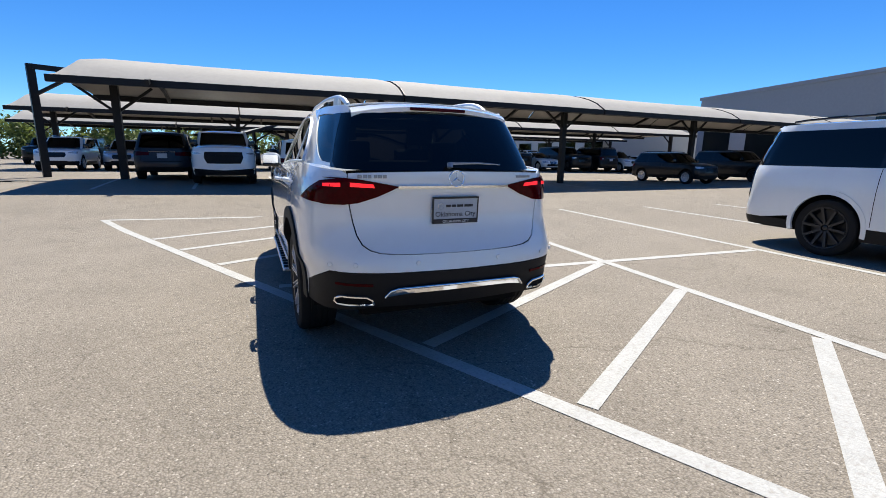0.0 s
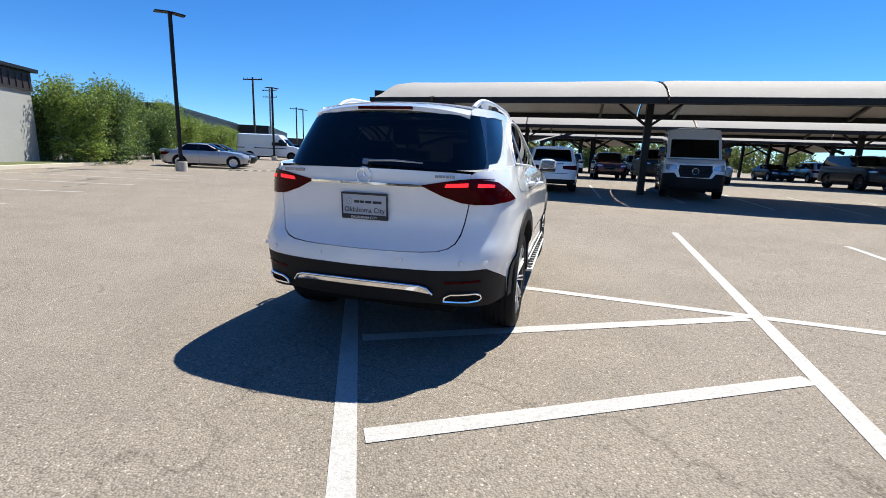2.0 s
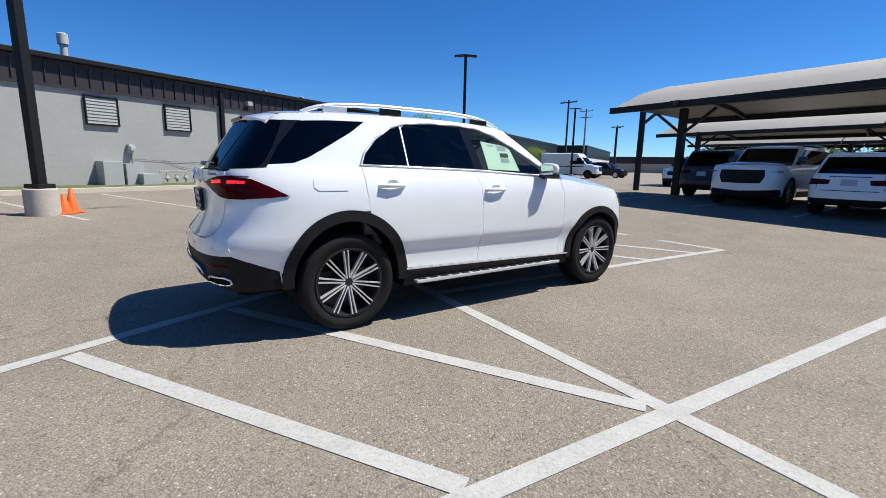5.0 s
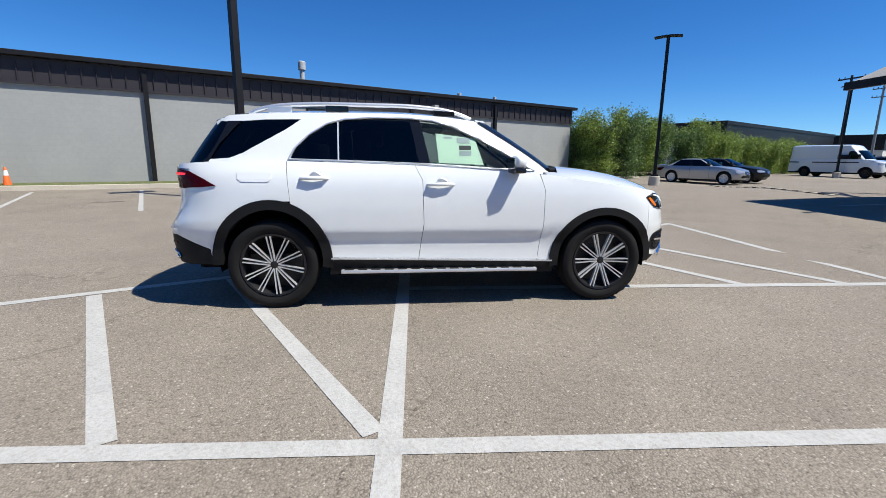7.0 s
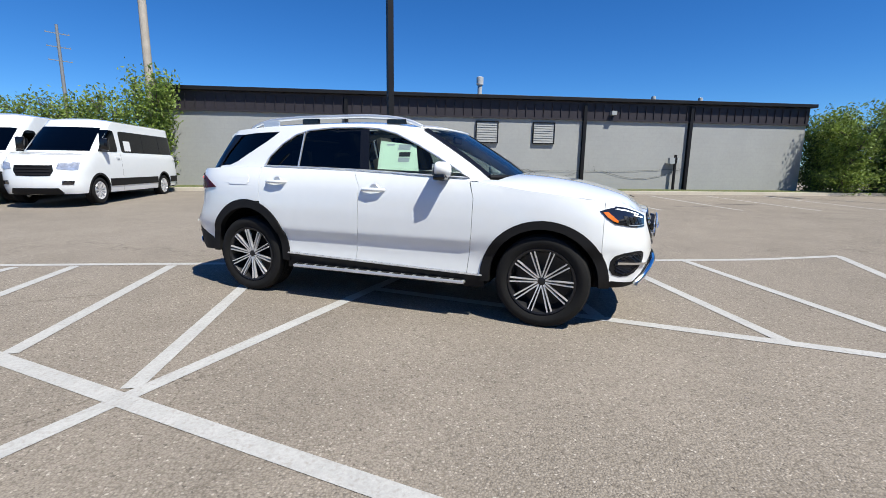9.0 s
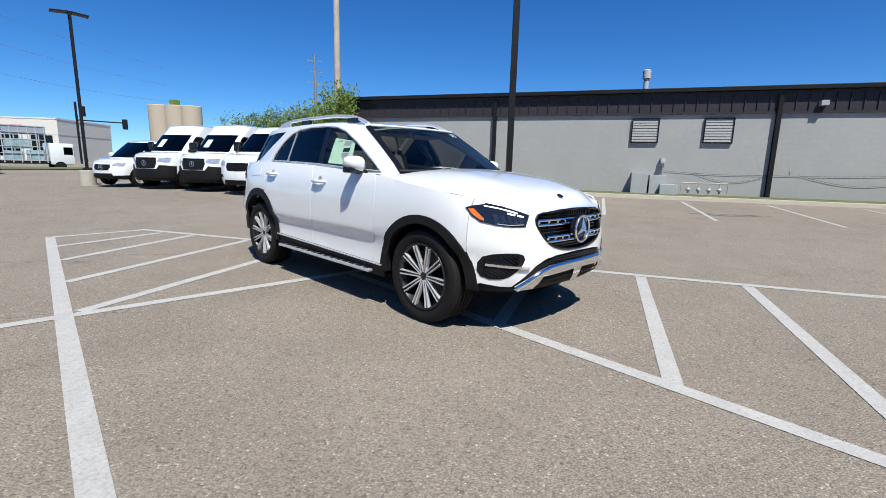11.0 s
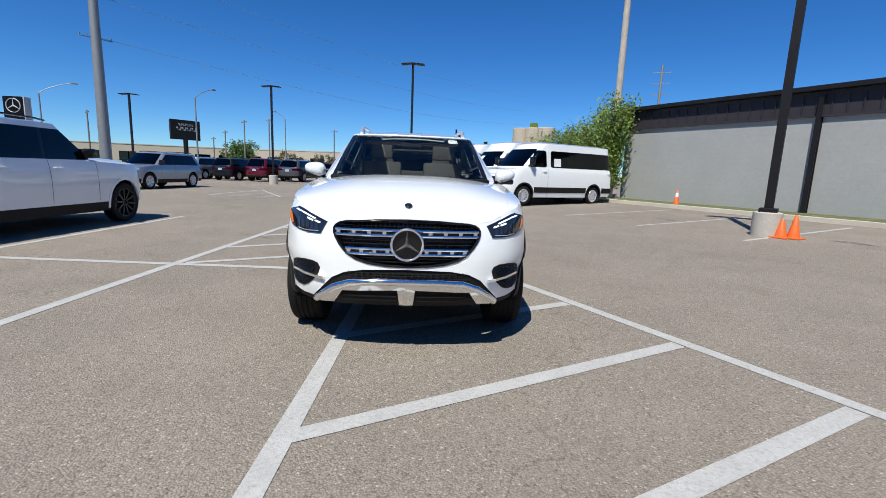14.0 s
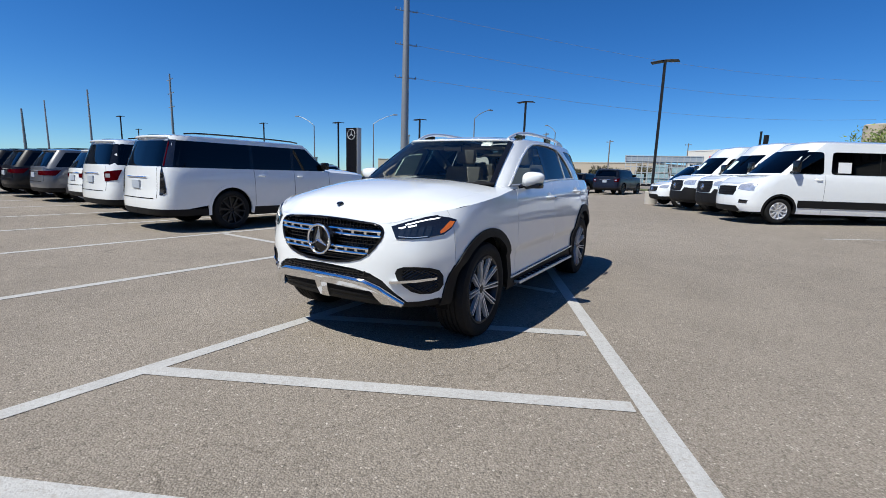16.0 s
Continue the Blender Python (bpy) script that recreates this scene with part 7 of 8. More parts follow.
# ---- plants ----
def leaf_mat(name, dark, light):
    m = bpy.data.materials.new(name)
    m.use_nodes = True
    t = m.node_tree
    N, L = t.nodes, t.links
    b = N["Principled BSDF"]
    b.inputs["Roughness"].default_value = 0.55
    g = N.new("ShaderNodeNewGeometry")
    mx = N.new("ShaderNodeMix")
    mx.data_type = 'RGBA'
    mx.inputs[6].default_value, mx.inputs[7].default_value = (*dark, 1), (*light, 1)
    L.new(g.outputs["Random Per Island"], mx.inputs[0])
    L.new(mx.outputs[2], b.inputs["Base Color"])
    tr = N.new("ShaderNodeBsdfTranslucent")
    L.new(mx.outputs[2], tr.inputs[0])
    ms = N.new("ShaderNodeMixShader")
    ms.inputs[0].default_value = 0.35
    L.new(b.outputs[0], ms.inputs[1]), L.new(tr.outputs[0], ms.inputs[2])
    L.new(ms.outputs[0], N["Material Output"].inputs["Surface"])
    return m


M["leaf"] = leaf_mat("green_leaves", (0.03, 0.06, 0.016), (0.16, 0.26, 0.06))
M["leaf_young"] = leaf_mat("young_green_leaves", (0.08, 0.13, 0.022), (0.30, 0.40, 0.075))
M["leaf_spring"] = leaf_mat("fresh_spring_leaves", (0.07, 0.10, 0.025), (0.25, 0.30, 0.08))
M["leaf_bare"] = leaf_mat("olive_brown_buds", (0.07, 0.06, 0.03), (0.18, 0.16, 0.07))
M["bark"] = mat("bark", (0.11, 0.085, 0.065), 0.9, var=0.25, scale=8, bump=0.6, bscale=30)
M["orange"] = mat("orange_plastic", (0.75, 0.13, 0.02), 0.5, var=0.08, scale=5)
M["louvre"] = mat("pale_louvre", (0.42, 0.43, 0.43), 0.5, var=0.06)
M["vent_slat"] = mat("weathered_grey_vent_slats", (0.29, 0.295, 0.285), 0.7, var=0.10, scale=3)
M["grey_box"] = mat("grey_enamel", (0.33, 0.35, 0.35), 0.5, var=0.06)
M["pole_wood"] = mat("weathered_pole", (0.40, 0.355, 0.30), 0.9, var=0.15, scale=3, bump=0.3, bscale=20)
M["dark_pole"] = mat("tarred_pole", (0.045, 0.038, 0.034), 0.9, var=0.2, scale=3, bump=0.3, bscale=20)
M["grey_pole"] = mat("grey_weathered_pole", (0.17, 0.16, 0.15), 0.9, var=0.15, scale=3, bump=0.3, bscale=20)
M["galv"] = mat("galvanised_steel", (0.24, 0.25, 0.26), 0.55, 0.4, var=0.08)
M["tan_wall"] = mat("tan_wall", (0.42, 0.36, 0.28), 0.85, var=0.06)
M["cream_wall"] = mat("cream_wall", (0.62, 0.60, 0.55), 0.8, var=0.05)
M["grey_wall"] = mat("grey_panel_wall", (0.30, 0.31, 0.33), 0.7, var=0.05)
M["sign_red"] = mat("red_sign", (0.55, 0.03, 0.03), 0.5)
M["yellow"] = mat("faded_yellow_rubber", (0.52, 0.47, 0.36), 0.7, var=0.1)


def leaves(name, clumps, n, size, material, parent, seed, label=""):
    """n small leaf blades gathered round clump points (x, y, z, radius)."""
    r = np.random.RandomState(seed)
    c = np.array(clumps)
    pick = r.randint(0, len(c), n)
    p = c[pick, :3] + r.normal(size=(n, 3)) * c[pick, 3:4] * 0.55
    a = r.normal(size=(n, 3))
    a /= np.linalg.norm(a, axis=1)[:, None]
    b = np.cross(a, r.normal(size=(n, 3)))
    b /= np.linalg.norm(b, axis=1)[:, None]
    s = size * r.uniform(0.6, 1.3, (n, 1))
    V = np.stack([p - a * s, p + b * s * 0.45, p + a * s, p - b * s * 0.45], 1).reshape(-1, 3)
    me = bpy.data.meshes.new(name)
    me.from_pydata(V.tolist(), [], [(4 * i, 4 * i + 1, 4 * i + 2, 4 * i + 3) for i in range(n)])
    me.materials.append(material)
    ob = new(name, me)
    ob.parent = parent
    if label:
        tagged(ob, label)
    return ob


def plant(name, x, y, h, spread, seed, label, category, group, material, n=2600, stems=5, size=0.075, upright=0.5, trunk=0.0):
    """A shrub or small tree: tapered stems and limbs, with leaves thinning towards an uneven outline."""
    r = random.Random(seed)
    t = empty(name, pose(x, y, gz(x, y)), label, category, group)
    bm = bmesh.new()
    clumps = []
    for k in range(stems):
        a = r.uniform(0, 2 * math.pi)
        reach = spread * r.uniform(0.25, 0.9)
        top = h * r.uniform(0.72, 1.0)
        p0 = Vector((r.uniform(-0.12, 0.12), r.uniform(-0.12, 0.12), -0.05)) * (1 if trunk else 1 + spread * 2)
        pts = [p0]
        for i in range(1, 6):
            f = i / 5
            pts.append(Vector((p0.x + math.cos(a) * reach * f ** (1 + upright) + r.uniform(-0.08, 0.08), p0.y + math.sin(a) * reach * f ** (1 + upright) + r.uniform(-0.08, 0.08), trunk + (top - trunk) * f)))
        rad = 0.012 * h
        tube(bm, pts, [rad * (1 - 0.17 * i) for i in range(6)], 6)
        for i in range(1, 6):
            clumps.append((*pts[i], 0.30 + 0.05 * h * r.random()))
            if trunk == 0 and i < 4:
                clumps.append((pts[i].x * 1.25 + r.uniform(-0.3, 0.3), pts[i].y * 1.25 + r.uniform(-0.3, 0.3), pts[i].z * r.uniform(0.2, 0.7), 0.42))
            for _ in range(4):
                b = r.uniform(0, 2 * math.pi)
                ln = spread * r.uniform(0.2, 0.55) * (1.15 - 0.12 * i)
                e = pts[i] + Vector((math.cos(b) * ln, math.sin(b) * ln, r.uniform(0.0, 0.45)))
                tube(bm, [pts[i], (pts[i] + e) / 2 + Vector((0, 0, 0.06)), e], [rad * 0.35, rad * 0.25, rad * 0.1], 4)
                clumps.append((*e, 0.22 + 0.03 * h))
    if trunk:
        tube(bm, [(0, 0, -0.05), (0.02, 0, trunk * 0.5), (0, 0.02, trunk + 0.2)], [0.10, 0.08, 0.06], 8)
    part("trunk", bm, M["bark"], t, "", 50)
    leaves("crown", clumps, n, size, material, t, seed)
    return t


rng = random.Random(21)
for k in range(17):
    y = 23.7 + 2.1 * k + rng.uniform(-0.4, 0.4)
    x = -10.6 + (0.9 if k < 2 else 0) + rng.uniform(-0.7, 0.5) - 0.02 * k
    plant("shrub", x, y, (rng.uniform(3.3, 3.9) if k < 3 else rng.uniform(2.9, 3.9) if k < 8 else rng.uniform(2.1, 2.8)), rng.uniform(1.1, 1.9), 100 + k, "dense green multi-stemmed shrub along the lot's edge", "shrub", "shrubs along the lot", M["leaf"] if k % 3 and k < 7 else M["leaf_young"], 17000, 10 + 4 * (k % 2), 0.066)
plant("shrub", -11.9, 24.4, 3.3, 1.3, 140, "dense green multi-stemmed shrub against the wall's end", "shrub", "shrubs along the lot", M["leaf"], 15000, 12, 0.066)
plant("pear_tree", -10.0, -7.0, 4.1, 0.85, 77, "young leafy tree beside the corner of the grey wall", "tree", "", M["leaf_young"], 9000, 12, 0.075, 0.9, 0.3)
for k, (x, y) in enumerate(((-12.4, -9.8), (-13.8, -11.8), (-15.0, -14.0), (-16.0, -16.5), (-17.0, -19.0))):
    plant("pear_tree", x, y, 3.7 + 0.25 * (k % 2), 1.4, 60 + k, "young leafy tree behind the row of vans", "tree", "trees behind the vans", M["leaf_young"], 3800, 11, 0.08, 0.8, 0.4)


def far_wood(name, pts, h, seed, material, label):
    r = random.Random(seed)
    t = empty(name, pose(0, 0, 0), label, "trees", kind="stuff")
    cl = []
    bm = bmesh.new()
    for x, y in pts:
        hh = h * r.uniform(0.6, 1.1)
        g = gz(x, y)
        tube(bm, [(x, y, g - 0.1), (x + r.uniform(-0.2, 0.2), y, g + hh * 0.7)], [0.16, 0.06], 5)
        for _ in range(14):
            cl.append((x + r.gauss(0, 1.3), y + r.gauss(0, 1.3), g + hh * r.uniform(0.1, 1.0), 0.75))
    a = part("trunk", bm, M["bark"], t)
    tagged(a, kind="stuff")
    b = leaves("crown", cl, len(pts) * 900, 0.26, material, t, seed)
    tagged(b, kind="stuff")


rng = random.Random(5)
far_wood("far_trees", [(x + rng.uniform(-2, 2), 66 + 0.05 * x + rng.uniform(-4, 4)) for x in np.arange(7, 84, 1.6)], 5.0, 3, M["leaf_spring"], "thin spring trees far behind the canopies")
far_wood("far_trees", [(-6.0 + rng.gauss(0, 1.6), -122 + rng.uniform(-2, 2)) for k in range(7)], 6.6, 8, M["leaf"], "clump of dense green trees by the road")
far_wood("far_trees", [(-21 - 5.5 * k + rng.uniform(-2, 2), -160 + rng.uniform(-6, 6)) for k in range(9)], 5.6, 11, M["leaf_bare"], "low brown-olive trees before the shopping building")


# ---- poles and lines ----
def tall_pole(name, x, y, h, r0, r1, material, label, category, arms=(), turn=0, group="", mount=None):
    t = empty(name, pose(x, y, gz(x, y), 0, 0, turn), label, category, group)
    bm = bmesh.new()
    tube(bm, [(0, 0, -0.3), (0, 0, h * 0.5), (0, 0, h)], [r0, (r0 + r1) / 2, r1], 12)
    part("pole", bm, material, t, "", 50)
    for z, ln, th in arms:
        bm = bmesh.new()
        beam(bm, (0, -ln / 2, z), (0, ln / 2, z), th, th)
        for sg in (-1, 0.55, 1):
            tube(bm, [(0, sg * ln * 0.47, z), (0, sg * ln * 0.47, z + 0.22)], 0.04, 6)
        part("crossarm", bm, material, t)
    return t


def arm_pole(x, y, h, turn, reach=2.6):
    t = empty("street_lamp", pose(x, y, gz(x, y), 0, 0, turn), "grey street lamp with a curved arm far off", "street lamp", "far street lamps")
    bm = bmesh.new()
    tube(bm, [(0, 0, 0), (0, 0, h)], [0.10, 0.06], 8)
    part("pole", bm, M["galv"], t, "", 50)
    bm = bmesh.new()
    tube(bm, [(0, 0, h), (0, reach * 0.3, h + 0.55), (0, reach * 0.7, h + 1.0), (0, reach, h + 1.25)], 0.04, 6)
    box(bm, (-0.12, reach - 0.1, h + 1.18), (0.12, reach + 0.5, h + 1.32), 0.03)
    part("arm", bm, M["galv"], t, "", 50)


wood = tall_pole("utility_pole", -10.4, -7.15, 14.0, 0.17, 0.12, M["pole_wood"], "pale weathered wooden utility pole behind the wall's corner", "pole")
tall_pole("utility_pole", -9.6, 62.0, 9.9, 0.15, 0.11, M["dark_pole"], "dark wooden utility pole with crossarm", "pole", ((9.6, 2.6, 0.14),), 70, "far utility poles")
tall_pole("utility_pole", -9.0, 70.0, 9.6, 0.15, 0.11, M["galv"], "steel utility pole with crossarms", "pole", ((9.3, 2.2, 0.1), (8.4, 2.2, 0.1)), 70, "far utility poles")
tall_pole("utility_pole", -8.6, 96.0, 9.4, 0.15, 0.11, M["dark_pole"], "dark wooden utility pole with crossarm", "pole", ((9.1, 2.6, 0.14),), 70, "far utility poles")
tall_pole("transmission_pole", 12.3, -36.9, 27.0, 0.42, 0.20, M["galv"], "tall tapered galvanised transmission pole with wire arms", "pole", ((10.2, 2.2, 0.06), (13.2, 2.2, 0.06), (16.2, 2.2, 0.06)), -62)
tall_pole("transmission_pole", -70.6, -49.2, 21.8, 0.35, 0.2, M["galv"], "distant steel transmission pole with short arms", "pole", ((20.5, 3.0, 0.12), (18.5, 3.0, 0.12), (16.5, 3.0, 0.12)), 45, "far transmission poles")
for k, (x, y, h) in enumerate(((88, -111, 25), (136, -138, 25), (179, -165, 25), (230, -190, 26), (120, -100, 14), (160, -128, 13))):
    tall_pole("transmission_pole", x, y, h, 0.4, 0.2, M["galv"], "distant steel transmission pole with short arms", "pole", ((h - 1.5, 5.0, 0.14), (h - 5, 5.0, 0.14), (h - 8.5, 5.0, 0.14)) if h > 20 else ((h - 1, 3, 0.12),), 50, "far transmission poles")
for x, y, h in ((-9.7, -100, 10.9), (-4.7, -100, 10.3), (-1.7, -110, 8.6), (0.2, -120, 7.5), (-24.1, -100, 9.6), (-54, -130, 11.6), (22, -100, 10)):
    tall_pole("utility_pole", x, y, h, 0.16, 0.12, M["grey_pole"], "far grey utility pole with crossarm", "pole", ((h - 0.4, 2.4, 0.14),), 20, "far utility poles")
arm_pole(5.7, -45.6, 7.6, 140)
arm_pole(19.0, -52.0, 7.4, 100)
arm_pole(27.0, -52.0, 7.0, 250)
arm_pole(-6.0, -62.0, 7.6, 200)
lamp_post(-4.45, 45.2, 6.8, -60, base=0.42, width=0.15, radius=0.26)
lamp_post(-4.2, 68.0, 6.8, -60)
lamp_post(18.2, -34.6, 5.7, 60)
lamp_post(24.5, -6.6, 6.6, 60)
lamp_post(31.0, -46.0, 6.6, 60)
lamp_post(46.0, -42.0, 6.6, 60)
lamp_post(58.0, -60.0, 6.6, 60)

# overhead wires
bm = bmesh.new()
for dz in (10.3, 13.3, 16.3):
    a, b = Vector((12.3, -36.9, dz)), Vector((-60, -75, dz + 2))
    tube(bm, [a.lerp(b, i / 16) - Vector((0, 0, 1.5 * math.sin(math.pi * i / 16))) for i in range(17)], 0.014, 4)
wires = part("overhead_wires", bm, M["galv"])
tagged(wires, "thin overhead power wires strung between poles", "wires", kind="structure")

# ---- fittings on the grey wall ----
def louvre(y0, y1, z0, z1):
    t = empty("wall_louvre", pose(WX, 0, 0), "pale louvred vent in a dark frame on the grey wall", "vent", "wall louvres")
    bm = bmesh.new()
    for lo, hi in (((0.003, y0, z0), (0.10, y0 + 0.035, z1)), ((0.003, y1 - 0.035, z0), (0.10, y1, z1)), ((0.003, y0 + 0.035, z0), (0.10, y1 - 0.035, z0 + 0.05)), ((0.003, y0 + 0.035, z1 - 0.03), (0.10, y1 - 0.035, z1))):
        box(bm, lo, hi, 0.004)
    part("frame", bm, M["black_steel"], t)
    n = 8
    for k in range(n):
        z = z0 + 0.06 + (z1 - z0 - 0.12) * (k + 0.5) / n
        bm = bmesh.new()
        h = (z1 - z0 - 0.12) / n * 0.5
        beam(bm, (0.05, y0 + 0.035, z), (0.05, y1 - 0.035, z), 0.012, h * 2.35, (-0.22, 0, 1))
        part("slat", bm, M["vent_slat"], t)


louvre(6.22, 7.24, 2.40, 3.37)
louvre(8.84, 9.86, 2.40, 3.37)


def wall_box(name, y0, y1, z0, z1, d, material, label):
    bm = bmesh.new()
    box(bm, (0.003, y0, z0), (d, y1, z1), 0.01)
    o = part(name, bm, material, None, label)
    o.location = (WX, 0, 0)
    tagged(o, category="electrical box")


wall_box("electrical_cabinet", 6.36, 6.97, 0.39, 1.20, 0.55, M["grey_box"], "grey electrical cabinet against the wall")
wall_box("electrical_cabinet", 7.03, 7.62, 0.39, 1.13, 0.62, M["grey_box"], "low grey electrical cabinet against the wall")
met = empty("electric_meter", pose(WX + 0.12, 7.5, 0.4), "small round grey electric meter on a conduit", "meter")
bm = bmesh.new()
tube(bm, [(0, 0, -0.05), (0, 0, 1.15)], 0.035, 8)
part("conduit", bm, M["galv"], met, "", 50)
bm = bmesh.new()
box(bm, (-0.1, -0.1, 1.1), (0.05, 0.1, 1.42), 0.015)
part("case", bm, M["grey_box"], met)
bm = bmesh.new()
lathe(bm, [(0.0, 0.10), (0.085, 0.09), (0.095, 0.0)], 20, pose(0.05, 0, 1.28, 0, 90, 0))
part("dial", bm, M["louvre"], met, "round meter dial", 40)
wall_box("electrical_cabinet", 7.40, 8.02, 0.39, 0.78, 0.95, M["grey_box"], "small low grey electrical cabinet against the wall")
wall_box("wall_floodlight", 12.42, 12.66, 3.74, 3.92, 0.3, M["grey_box"], "small grey floodlight under the eaves")
ped = empty("meter_pedestal", pose(WX + 0.2, 15.75, 0.4), "grey steel meter pedestal with boxes before the wall", "meter")
for nm, lo, hi, mm in (("post", (-0.05, -0.05, -0.1), (0.05, 0.05, 1.62), "black_steel"), ("box", (-0.08, -0.32, 1.2), (0.08, -0.06, 1.48), "grey_box"), ("box", (-0.07, 0.06, 1.22), (0.07, 0.18, 1.46), "grey_box")):
    bm = bmesh.new()
    box(bm, lo, hi, 0.012)
    part(nm, bm, M[mm], ped)
gas = empty("gas_meter_set", pose(WX + 0.55, 8.95, 0.41), "row of grey gas regulators and pipes near the wall", "gas meter")
bm = bmesh.new()
tube(bm, [(0, -0.75, 0.0), (0, -0.75, 0.45), (0, 0.85, 0.45), (0, 0.85, 0.1)], 0.025, 6)
part("manifold", bm, M["pole_wood"], gas, "tan painted gas pipe", 50)
for k in range(4):
    bm = bmesh.new()
    lathe(bm, [(0.0, 0.26), (0.04, 0.26), (0.05, 0.2), (0.09, 0.17), (0.09, 0.12), (0.04, 0.09), (0.03, 0.0)], 14, pose(0, -0.5 + 0.36 * k, 0.05))
    tube(bm, [(0, -0.5 + 0.36 * k, 0.3), (0, -0.5 + 0.36 * k, 0.45)], 0.02, 6)
    part("regulator", bm, M["grey_box"], gas, "", 50)
bm = bmesh.new()
for (ya, za), (yb, zb), sag in (((7.6, 1.30), (11.2, 1.22), 0.05), ((8.6, 1.29), (11.2, 1.2), 0.32), ((11.3, 1.22), (16.2, 1.38), 0.05), ((12.2, 1.24), (16.2, 1.36), 0.4), ((11.9, 1.22), (11.85, 1.45), 0)):
    tube(bm, [(WX + 0.03, ya + (yb - ya) * i / 12, za + (zb - za) * i / 12 - sag * math.sin(math.pi * i / 12)) for i in range(13)], 0.0055, 5)
cab = part("wall_cable", bm, M["black_steel"])
tagged(cab, "thin dark cables sagging along the grey wall", "cable", kind="structure")
bm = bmesh.new()
lathe(bm, [(0.11, 4.40), (0.11, 5.25), (0.17, 5.28), (0.17, 5.62), (0.12, 5.66), (0.0, 5.66)], 16, pose(-13.2, 6.75, 0))
st = part("roof_flue", bm, M["louvre"], None, "white round roof flue with a cap", 40)
tagged(st, category="flue")
for y in (16.5, 19.2):
    bm = bmesh.new()
    lathe(bm, [(0.07, 4.40), (0.07, 5.0), (0.12, 5.02), (0.12, 5.2), (0.0, 5.24)], 12, pose(-14.5, y, 0))
    st = part("roof_flue", bm, M["louvre"], None, "small white roof flue with a cap", 40)
    tagged(st, category="flue", group="small flues")


# ---- cones and loose things ----
def cone(x, y, h, label, collar):
    t = empty("traffic_cone", pose(x, y, gz(x, y)), label, "traffic cone", "traffic cones")
    bm = bmesh.new()
    box(bm, (-0.17, -0.17, 0.0), (0.17, 0.17, 0.035), 0.012)
    part("foot", bm, M["orange"], t)
    bm = bmesh.new()
    lathe(bm, [(0.12, 0.035), (0.115, 0.06), (0.03, h - 0.01), (0.022, h), (0.0, h)], 20)
    part("body", bm, M["orange"], t, "", 40)
    if collar:
        bm = bmesh.new()
        r1, r2 = 0.115 - 0.085 * 0.62, 0.115 - 0.085 * 0.85
        lathe(bm, [(r1 + 0.003, h * 0.62), (r2 + 0.003, h * 0.85)], 20)
        part("collar", bm, M["white"], t, "white reflective collar", 40)


cone(-4.32, 2.83, 0.42, "plain orange traffic cone beside a lamp post's base", False)
cone(-4.46, 3.02, 0.52, "plain orange traffic cone beside a lamp post's base", False)
cone(-9.75, -3.28, 0.66, "orange traffic cone with a white collar before the wall", True)
bump = empty("speed_bump", pose(0, 0, 0), "low black and faded yellow speed bump across the drive", "speed bump", kind="structure")
a, b = Vector((-3.3, 24.6, 0)), Vector((3.6, 18.4, 0))
for k in range(26):
    p, q = a.lerp(b, k / 26), a.lerp(b, (k + 0.94) / 26)
    bm = bmesh.new()
    z = gz(p.x, p.y)
    beam(bm, (p.x, p.y, z + 0.012), (q.x, q.y, z + 0.012), 0.2, 0.032)
    part("block", bm, M["yellow" if k % 2 else "rubber"], bump)

rail = empty("low_barrier", pose(0, 0, 0), "pale bollard posts with a thin brown rail before the shrubs", "barrier")
for x, y, h, r in ((-9.55, 23.6, 0.52, 0.08), (-9.45, 27.0, 0.42, 0.04), (-9.35, 30.4, 0.50, 0.07)):
    bm = bmesh.new()
    g = gz(x, y)
    lathe(bm, [(r, -0.05), (r, h - 0.02), (r - 0.02, h), (0.0, h)], 14, pose(x, y, g))
    part("post", bm, M["concrete"], rail, "", 40)
for (x0, y0), (x1, y1) in (((-9.55, 23.68), (-9.45, 27.0)), ((-9.45, 27.0), (-9.35, 30.33))):
    bm = bmesh.new()
    tube(bm, [(x0 + (x1 - x0) * i / 6, y0 + (y1 - y0) * i / 6, gz(x0, y0) + 0.36 - 0.05 * math.sin(math.pi * i / 6)) for i in range(7)], 0.022, 6)
    part("rail", bm, M["bark"], rail, "thin brown rail", 50)

# canopy end post with its top beam
endp = empty("canopy_end_post", pose(0, 0, 0), "tall black steel end post and top beam of the canopy", "post")
EP = Vector((4.55, 21.5, 0))
bm = bmesh.new()
beam(bm, EP + Vector((0, 0, 0.2)), EP + Vector((0, 0, 4.38)), 0.24, 0.24, (1, 0, 0))
part("post", bm, M["black_steel"], endp)
bm = bmesh.new()
q = canopy_point(-0.4, 2.6, 4.0)
beam(bm, EP + Vector((0, 0, 4.30)), q, 0.16, 0.18)
part("top_beam", bm, M["black_steel"], endp)
bm = bmesh.new()
beam(bm, EP + Vector((0, 0, 3.3)), (EP + Vector((0, 0, 4.25))).lerp(q, 0.6), 0.1, 0.1)
part("brace", bm, M["black_steel"], endp)

